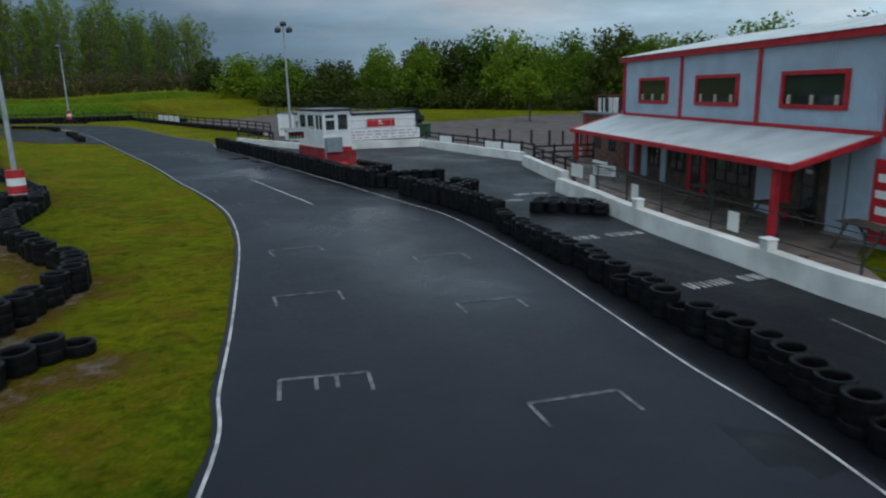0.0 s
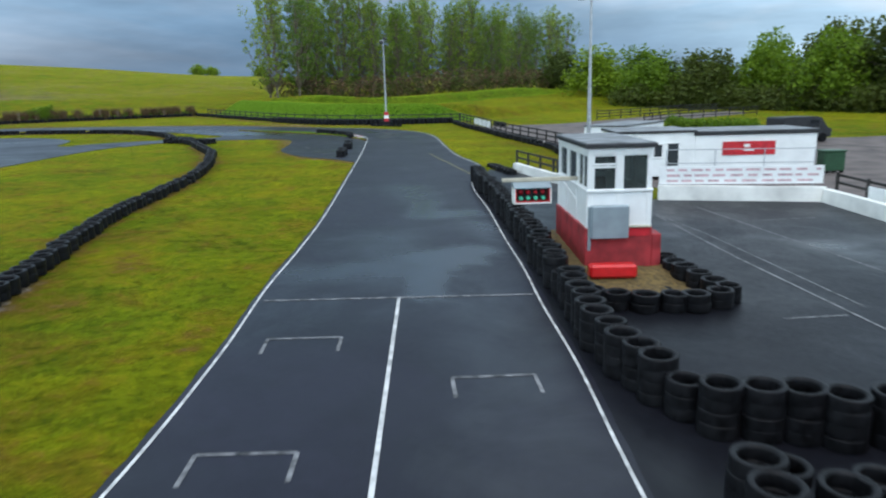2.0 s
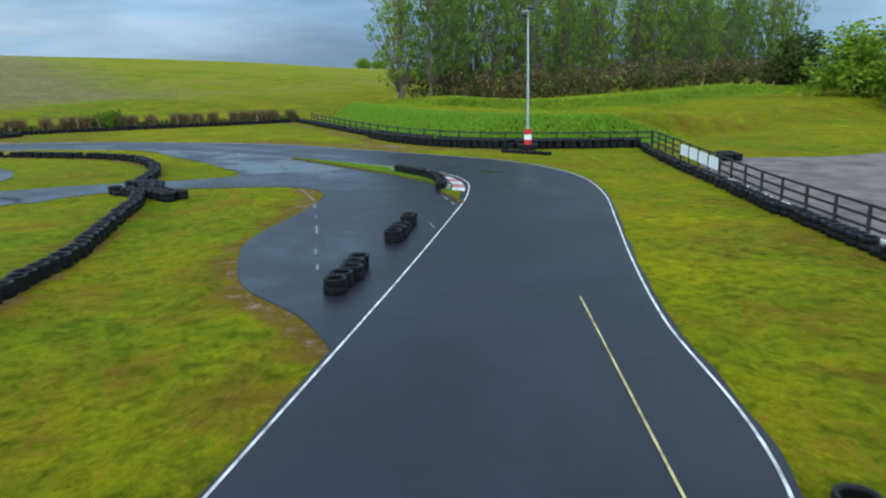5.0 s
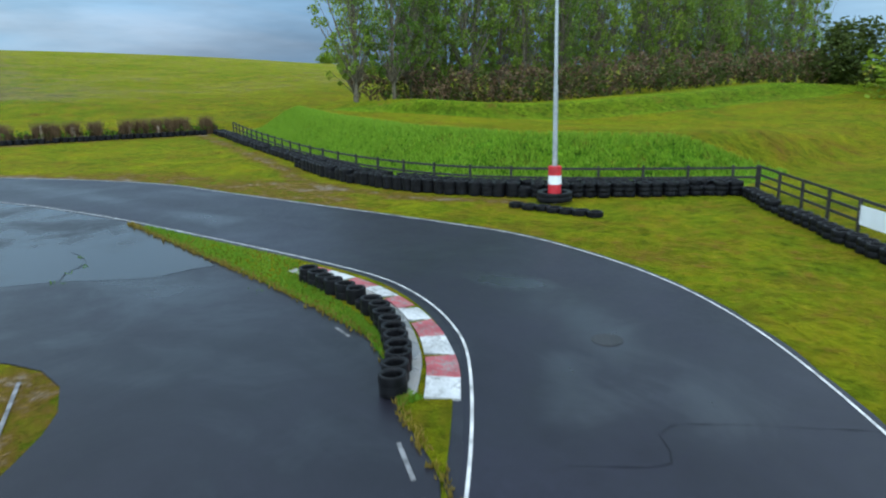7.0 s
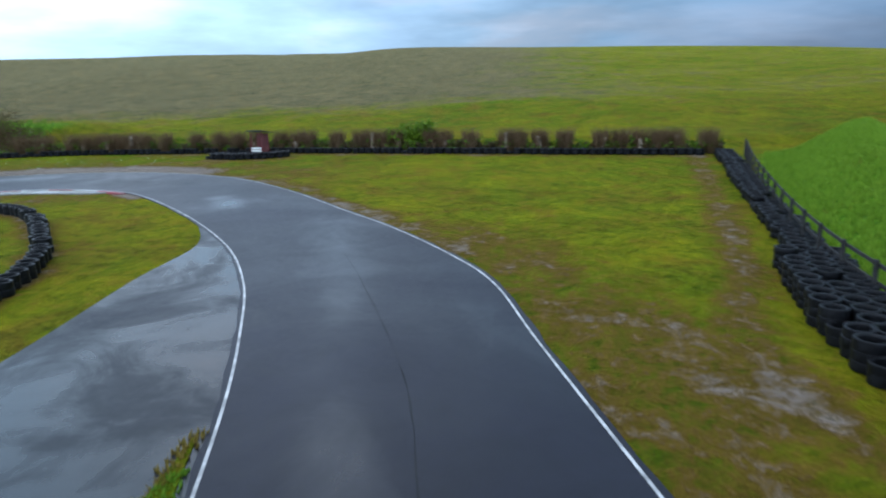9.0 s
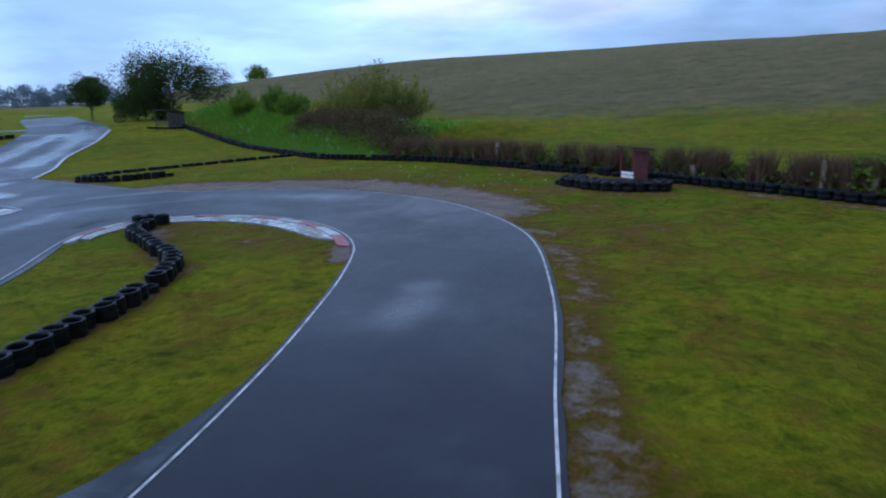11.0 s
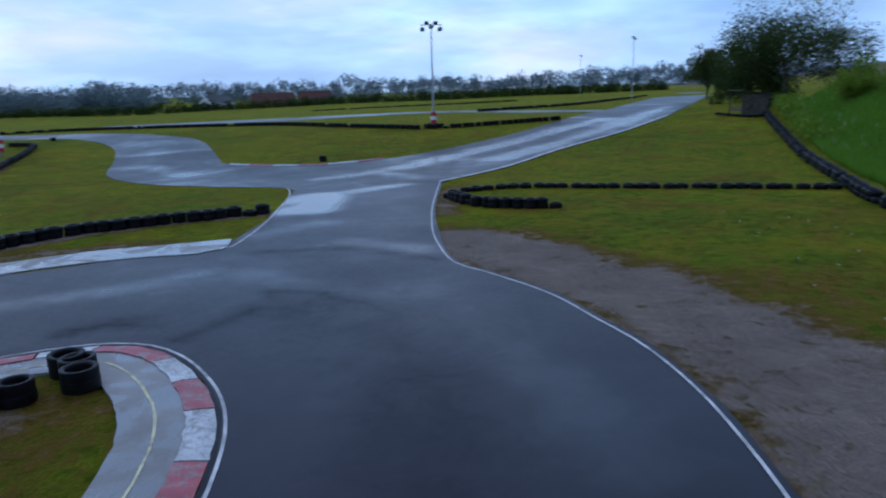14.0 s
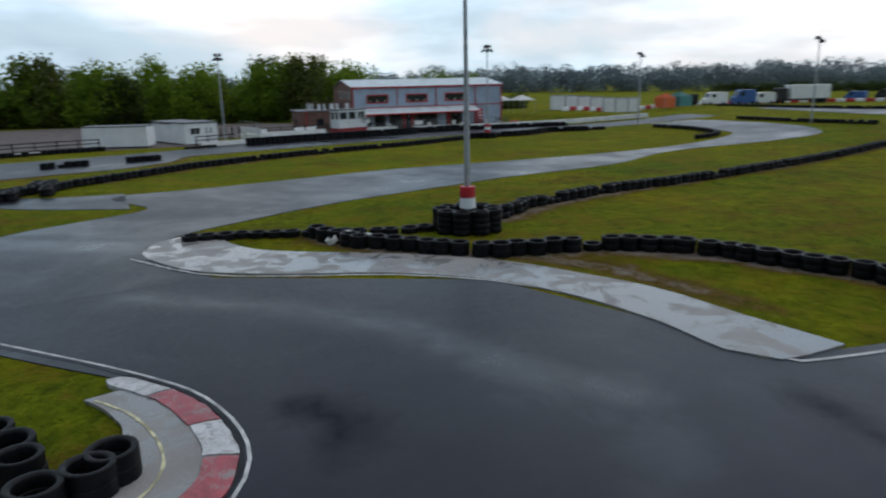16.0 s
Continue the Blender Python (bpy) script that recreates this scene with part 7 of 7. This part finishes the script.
grass_tufts("daisy_heads", lambda r: (r.uniform(-97.0, -90.5), r.uniform(22, 46)), 70, 0.05, M_FLOWER, 27, "scattered small white flowers in the mown grass")
grass_tufts("daisy_heads", island_spot, 16, 0.08, M_FLOWER, 24, "scattered small white flowers in the island grass")


stem_rng = random.Random(44)
STEM_BUNCHES = []
while (len(STEM_BUNCHES) == 0 or STEM_BUNCHES[-1] < 80):
    STEM_BUNCHES.append((STEM_BUNCHES[-1] if STEM_BUNCHES else 26.5) + stem_rng.uniform(0.8, 2.6))


def hedge_spot(rng):
    """Stems stand in bunches with gaps between them."""
    y = STEM_BUNCHES[int(rng.random() ** 0.9 * len(STEM_BUNCHES))] + rng.gauss(0, 0.17)
    return hedge_x(max(26, y)) + rng.gauss(0.15, 0.3), y


M_STUMP = plain("weathered_pale_wood", (0.27, 0.2, 0.14), 0.85, 0, 0.4, 3.0, 0.4)


def slab_row():
    """Pale sawn stumps and boards leaning in the hedge."""
    base = empty("hedge_stumps", hedge_x(30), 30)
    inv = base.matrix_world.inverted()
    rnd = random.Random(9)
    for y in STEM_BUNCHES[1::2]:
        x = hedge_x(y) + rnd.uniform(0.45, 0.8)
        h = rnd.uniform(0.7, 1.45)
        bm = rod(bmesh.new(), (x, y, gz(x, y) - 0.1), (x + rnd.uniform(-0.12, 0.12), y + rnd.uniform(-0.15, 0.15), gz(x, y) + h), rnd.uniform(0.1, 0.2), rnd.uniform(0.08, 0.16), 7)
        part("stump", bm, M_STUMP, base).matrix_parent_inverse = inv
    return tagged(base, "pale sawn stumps standing among dry hedge stems", "stumps")


slab_row()


M_STEM = mat("dry_stem", build_leaf((0.095, 0.055, 0.03), (0.31, 0.195, 0.11)))
grass_tufts("dry_stems", hedge_spot, 6500, 1.55, M_STEM, 15, "upright pale brown dry stems in the hedge")


# ---- paddock things in the distance ----
def van(x, y, rz, colour, length, height, label):
    """A van: one body with a sloping nose, glass, lamps and four wheels."""
    t = empty("parked_van", x, y, rz)
    h, l = height, length / 2
    side = [(-l, 0.35), (l - 0.1, 0.35), (l, 0.5), (l, 0.5 * h), (l - 0.35, 0.56 * h), (l - 1.0, 0.96 * h), (l - 1.3, h), (-l + 0.12, h), (-l, h - 0.1)]
    bm = bmesh.new()
    rows = [[bm.verts.new((px, s * 0.98, pz)) for px, pz in side] for s in (-1, 1)]
    bm.faces.new(rows[0])
    bm.faces.new(rows[1][::-1])
    for k in range(len(side)):
        n = (k + 1) % len(side)
        bm.faces.new((rows[0][k], rows[1][k], rows[1][n], rows[0][n]))
    bmesh.ops.recalc_face_normals(bm, faces=bm.faces[:])
    part("body", bm, colour, t)
    slope = math.atan2(0.4 * h, 0.65)
    part("windscreen", box(bmesh.new(), (0.36 * h, 1.7, 0.03), (l - 0.66, 0, 0.77 * h), ry=slope), M_GLASS, t)
    for s in (-1, 1):
        part("side_window", box(bmesh.new(), (0.8, 0.02, 0.26 * h), (l - 1.55, s * 0.985, 0.74 * h)), M_GLASS, t)
        part("headlight", box(bmesh.new(), (0.06, 0.26, 0.16), (l - 0.01, s * 0.72, 0.46 * h), bevel=0.02), M_CLEAR, t)
        for sx in (-1, 1):
            part("wheel", rod(bmesh.new(), (sx * length * 0.32, s * 0.82, 0.34), (sx * length * 0.32, s * 1.02, 0.34), 0.34, seg=14), M_RUBBER, t)
    return tagged(t, label, "van", "parked vehicles")


def lorry(x, y, rz, label):
    """A lorry with a dark cab and a long white box body."""
    t = empty("parked_lorry", x, y, rz)
    part("cargo_box", box(bmesh.new(), (8.4, 2.45, 2.7), (-1.6, 0, 2.35), bevel=0.04), M_WHITE, t, "white box body")
    part("chassis", box(bmesh.new(), (11.2, 0.9, 0.3), (-0.2, 0, 0.8)), M_DARKTRIM, t)
    cab = part("cab", box(bmesh.new(), (2.1, 2.4, 2.6), (4.2, 0, 1.9), bevel=0.18), M_DARKTRIM, t, "dark cab")
    part("windscreen", box(bmesh.new(), (0.04, 2.0, 0.9), (5.26, 0, 2.4)), M_GLASS, cab)
    for px in (-4.6, -3.5, 4.2):
        for s in (-1, 1):
            part("wheel", rod(bmesh.new(), (px, s * 0.9, 0.48), (px, s * 1.2, 0.48), 0.48, seg=16), M_RUBBER, t)
    return tagged(t, label, "lorry", "parked vehicles")


M_BLUE = plain("blue_paint", (0.03, 0.12, 0.35), 0.4, 0, 0.1)
M_TEAL = plain("teal_canvas", (0.05, 0.25, 0.24), 0.6, 0, 0.1)
M_ORANGE = plain("orange_canvas", (0.75, 0.14, 0.03), 0.6, 0, 0.1)
for x, y, r, m, l, h, lab in [(46, -32.5, 1.7, M_WHITE, 4.6, 2.5, "white van parked in the paddock"), (47, -43.0, 1.5, M_WHITE, 4.4, 2.3, "white van parked beside a blue one"),
                              (46, -38.4, 1.6, M_BLUE, 4.4, 2.9, "blue van parked in the paddock"), (52, -29.5, 1.2, M_DARKTRIM, 4.6, 2.2, "dark van parked in the paddock"),
                              (78, -95, 0.5, M_DARKTRIM, 6.0, 2.6, "dark van parked at the end of the paddock"), (70, -80, 0.6, M_BLUE, 4.5, 2.2, "blue van parked at the end of the paddock"),
                              (-6.4, 77.6, 0.9, M_DARKTRIM, 4.2, 1.9, "dark van parked at the back of the paddock")]:
    van(x, y, r, m, l, h, lab)
lorry(48, -51.5, 1.57, "white box lorry with a dark cab in the paddock")


def wheeled_bin(x, y, rz):
    t = empty("wheeled_bin", x, y, rz)
    part("body", box(bmesh.new(), (1.1, 0.75, 0.95), (0, 0, 0.6), bevel=0.05), M_BIN, t)
    part("lid", box(bmesh.new(), (1.18, 0.82, 0.1), (0, 0, 1.13), bevel=0.04), M_BIN, t)
    for sx in (-1, 1):
        for sy in (-1, 1):
            part("wheel", rod(bmesh.new(), (sx * 0.42, sy * 0.28 - 0.03, 0.09), (sx * 0.42, sy * 0.28 + 0.03, 0.09), 0.09, seg=10), M_RUBBER, t)
    return tagged(t, "dark green wheeled bin behind the cabins", "bin")


M_BIN = plain("green_plastic", (0.02, 0.075, 0.035), 0.45, 0, 0.1)
wheeled_bin(-1.2, 59.7, 0.7)


def gazebo(x, y, material, label, size=3.0, sides=False):
    t = empty("gazebo", x, y, 0.4)
    bm = bmesh.new()
    v = [bm.verts.new(p) for p in ((-size / 2, -size / 2, 2.1), (size / 2, -size / 2, 2.1), (size / 2, size / 2, 2.1), (-size / 2, size / 2, 2.1), (0, 0, 3.0))]
    for k in range(4):
        bm.faces.new((v[k], v[(k + 1) % 4], v[4]))
    bmesh.ops.solidify(bm, geom=bm.faces[:], thickness=0.04)
    part("canopy", bm, material, t)
    if sides:
        for k in range(3):
            a = k * math.pi / 2
            bm = box(bmesh.new(), (0.03, size * 0.94, 1.75), (-math.cos(a) * size * 0.49, math.sin(a) * size * 0.49, 1.22), -a)
            part("side_wall", bm, material, t)
    for sx in (-1, 1):
        for sy in (-1, 1):
            bm = bmesh.new()
            rod(bm, (sx * size * 0.48, sy * size * 0.48, 0), (sx * size * 0.48, sy * size * 0.48, 2.12), 0.03)
            part("leg", bm, M_GALV, t)
    return tagged(t, label, "gazebo", "paddock gazebos")


gazebo(30.0, 13.2, M_WHITE, "white pop-up gazebo beside the clubhouse", 3.4)
gazebo(31.0, 9.3, M_WHITE, "white pop-up gazebo beside the clubhouse", 3.4)
gazebo(38, -18.9, M_ORANGE, "orange pop-up gazebo in the paddock", 2.7, True)
gazebo(40, -22.6, M_TEAL, "teal pop-up gazebo in the paddock", 3.2, True)
for k in range(7):
    white_cabin(38, 0.5 - 2.3 * k, math.pi / 2, 2.1, 2.3, 2.45, "white storage unit in a row", fascia=0.05)


def block_row(pts, label):
    """Red and white plastic barrier blocks in a row."""
    base = empty("barrier_row", *pts[0])
    inv = base.matrix_world.inverted()
    for k, (x, y, h) in enumerate(even(spline(pts, 2), 1.9)):
        bm = bmesh.new()
        box(bm, (1.8, 0.45, 0.7), (x, y, gz(x, y) + 0.36), h, 0.08)
        part("block", bm, M_RED if k % 2 else M_WHITE, base).matrix_parent_inverse = inv
    return tagged(base, label, "barrier", "plastic barriers")


block_row([(30, 2), (44, -18), (57, -42), (56, -64), (48, -84)], "row of red and white plastic barrier blocks")
barrier([(40, -30), (4.7, -30.0), (-12.0, -38.0), (-28.6, -36.5), (-48.6, -30.4), (-60.2, -22.9), (-70.6, -17.6)], 2, "long dark tyre wall at the back of the circuit", gap=0.62)
barrier([(-37.6, 82.6), (-36.2, 81.4)], 2, "loose pile of big black tyres behind the fence", rows=2)
barrier([(-73.4, -17.4), (-79.7, -19.4), (-84.2, -21.3)], 2, "long dark tyre wall at the back of the circuit", gap=0.62)
barrier([(-71.7, -54.0), (-78.8, -61.4), (-85.8, -71.2), (-92.7, -94.0), (-103.0, -130.0)], 2, "dark tyre wall beside the far track", gap=0.65)
barrier([(-20.0, -120.0), (-37.0, -132.0), (-54.0, -135.0), (-70.0, -146.0)], 2, "dark tyre wall in the far south infield", gap=0.65)
barrier([(-0.6, -12.0), (-12.9, -12.4), (-23.0, -13.6)], 2, "dark tyre wall beside the inner loop", gap=0.6)


# ---- distant houses ----
def far_house(x, y, rz, walls, roof, label, w=9.0, d=7.0, h=3.4, ridge=6.4):
    t = empty("house", x, y, rz)
    bm = bmesh.new()
    box(bm, (w, d, h), (0, 0, h / 2))
    for s in (-1, 1):
        v = [bm.verts.new(p) for p in ((s * w / 2, -d / 2, h), (s * w / 2, d / 2, h), (s * w / 2, 0, ridge))]
        bm.faces.new(v)
    part("wall", bm, walls, t)
    bm = bmesh.new()
    for s in (-1, 1):
        v = [bm.verts.new(p) for p in ((-w / 2 - 0.3, s * (d / 2 + 0.3), h - 0.2), (w / 2 + 0.3, s * (d / 2 + 0.3), h - 0.2), (w / 2 + 0.3, 0, ridge + 0.1), (-w / 2 - 0.3, 0, ridge + 0.1))]
        bm.faces.new(v if s < 0 else v[::-1])
    bmesh.ops.solidify(bm, geom=bm.faces[:], thickness=0.2)
    r = part("roof", bm, roof, t)
    bm = bmesh.new()
    box(bm, (0.8, 0.8, 1.8), (w * 0.3, 0, ridge + 0.4))
    part("chimney", bm, M_BRICK, r)
    for sx in (-0.28, 0.02, 0.3):
        window_part(t, 1.1, 1.2, (w * sx, -d / 2 - 0.02, 1.8), 0, M_WHITE, 0.1, 1)
    return tagged(t, label, "house")


M_TILE_RED = plain("red_clay_tile", (0.17, 0.075, 0.055), 0.8, 0, 0.2, 2.0)
far_house(64.0, -225.0, 1.2, M_WHITE, M_FELT, "white gabled house far beyond the circuit", 12, 8)
far_house(45.0, -240.0, 0.3, M_BRICK, M_TILE_RED, "brick house with a red tiled roof among trees", 18, 8)
far_house(30.0, -252.0, 0.5, M_BRICK, M_TILE_RED, "brick house with a red tiled roof among trees", 14, 8)


# ---- small things on the pit wall and terrace ----
def wall_box(x, y, rz, w=0.34, h=0.28):
    t = empty("plastic_box", x, y, rz, z=gz(x, y) + 0.6)
    bm = box(bmesh.new(), (w, 0.3, h), (0, 0, h / 2), bevel=0.03)
    part("tub", bm, M_WHITE_DIRTY, t)
    bm = box(bmesh.new(), (w + 0.04, 0.34, 0.05), (0, 0, h + 0.02), bevel=0.02)
    part("lid", bm, M_WHITE, t)
    return tagged(t, "dirty white plastic box on the pit wall", "box", "boxes on the pit wall")


for x, y in ((12.5, 21.9), (14.9, 16.2)):
    wall_box(x, y, -1.22)


def terrace_table(x, y, rz):
    """A picnic table: planked top, two benches and crossed legs."""
    t = empty("picnic_table", x, y, rz, z=gz(x, y) + 0.06)
    for k in range(4):
        bm = box(bmesh.new(), (1.7, 0.16, 0.04), (0, -0.27 + 0.18 * k, 0.74), bevel=0.006)
        part("top_plank", bm, M_BARK, t)
    for s in (-1, 1):
        bm = box(bmesh.new(), (1.7, 0.25, 0.04), (0, s * 0.72, 0.44), bevel=0.006)
        part("bench", bm, M_BARK, t)
        for sx in (-0.6, 0.6):
            bm = rod(bmesh.new(), (sx, s * 0.65, 0), (sx, s * 0.15, 0.72), 0.04, seg=6)
            part("leg", bm, M_BARK, t)
    return tagged(t, "weathered brown wooden picnic table on the terrace", "picnic table", "terrace tables")


for x, y in ((15.6, 25.6), (16.9, 22.0), (18.2, 18.4), (19.4, 14.8)):
    terrace_table(x, y, -1.2)
bm = box(bmesh.new(), (1.2, 0.45, 0.75), (0, 0, 0.37), bevel=0.06)
blk = part("barrier_block", bm, M_RED)
blk.matrix_world = pose(17.3, 13.4, gz(17.3, 13.4) + 0.06, 0, 0, 105)
tagged(blk, "red plastic barrier block behind the pit wall", "barrier block")
bm = bmesh.new()
rod(bm, (0, 0, 0), (0, 0, 0.02), 0.32, 0.31, 20)
cover = part("manhole_cover", bm, M_DARKTRIM)
cover.matrix_world = Matrix.Translation((-38.6, 67.2, track_z(-38.6, 67.2) + 0.022))
tagged(cover, "dark round iron manhole cover in the asphalt", "manhole cover")


def terrace_sign(x, y, rz):
    """A pale notice board with grey stripes on a folding stand."""
    t = empty("notice_stand", x, y, rz, z=gz(x, y) + 0.04)
    b = part("board", box(bmesh.new(), (1.35, 0.04, 0.5), (0, 0, 0.52), bevel=0.008), M_WHITE_DIRTY, t, "pale board with rows of marks")
    for k, wide in enumerate((1.1, 1.2, 0.8)):
        part("mark_bar", box(bmesh.new(), (wide, 0.008, 0.06), (0, -0.024, 0.65 - 0.13 * k)), M_GREYBOX, b)
    part("top_board", box(bmesh.new(), (0.9, 0.03, 0.13), (-0.3, 0.02, 0.9), ry=0.12, bevel=0.006), M_WHITE, t, "white strip board")
    for sx in (-0.55, 0.55):
        part("leg", rod(bmesh.new(), (sx, 0.06, 0), (sx, 0.04, 0.86), 0.03), M_DARKTRIM, t)
        part("strut", rod(bmesh.new(), (sx, 0.5, 0), (sx, 0.06, 0.65), 0.02), M_DARKTRIM, t)
    return tagged(t, "pale notice board with grey lettering marks on the terrace", "notice board")


terrace_sign(12.3, 32.3, -0.75)


def bollard(x, y, lean):
    t = empty("bollard", x, y, lean)
    part("post", box(bmesh.new(), (0.16, 0.16, 1.15), (0, 0, 0.52), bevel=0.02), M_BLACKWOOD, t)
    part("cap", box(bmesh.new(), (0.18, 0.18, 0.05), (0, 0, 1.11), bevel=0.015), M_BLACKWOOD, t, "weathered flat top")
    return tagged(t, "dark weathered wooden post standing in the paddock", "bollard", "paddock bollards")


first = bollard(4.1, 54.3, 0.3)
for x, y in ((5.5, 53.8), (6.8, 53.5), (8.5, 53.0), (9.9, 52.4), (10.9, 51.8), (12.2, 50.8)):
    copy_thing(first, Matrix.Translation((x, y, gz(x, y))) @ Matrix.Rotation(x * 0.7, 4, "Z"))


# ---- bushes on the skyline of the hill ----
for x, y, h, s in ((-307, 217, 4.5, 81), (-318, 232, 4, 83), (-296, 246, 4.5, 84), (-194, -169, 5, 86)):
    tree("field_bush", h, h * 0.95, s, M_LEAF, "lone green bush on the hill top", "round", 60, 0.3, at=(x, y), trunk_share=0.03, low=True)
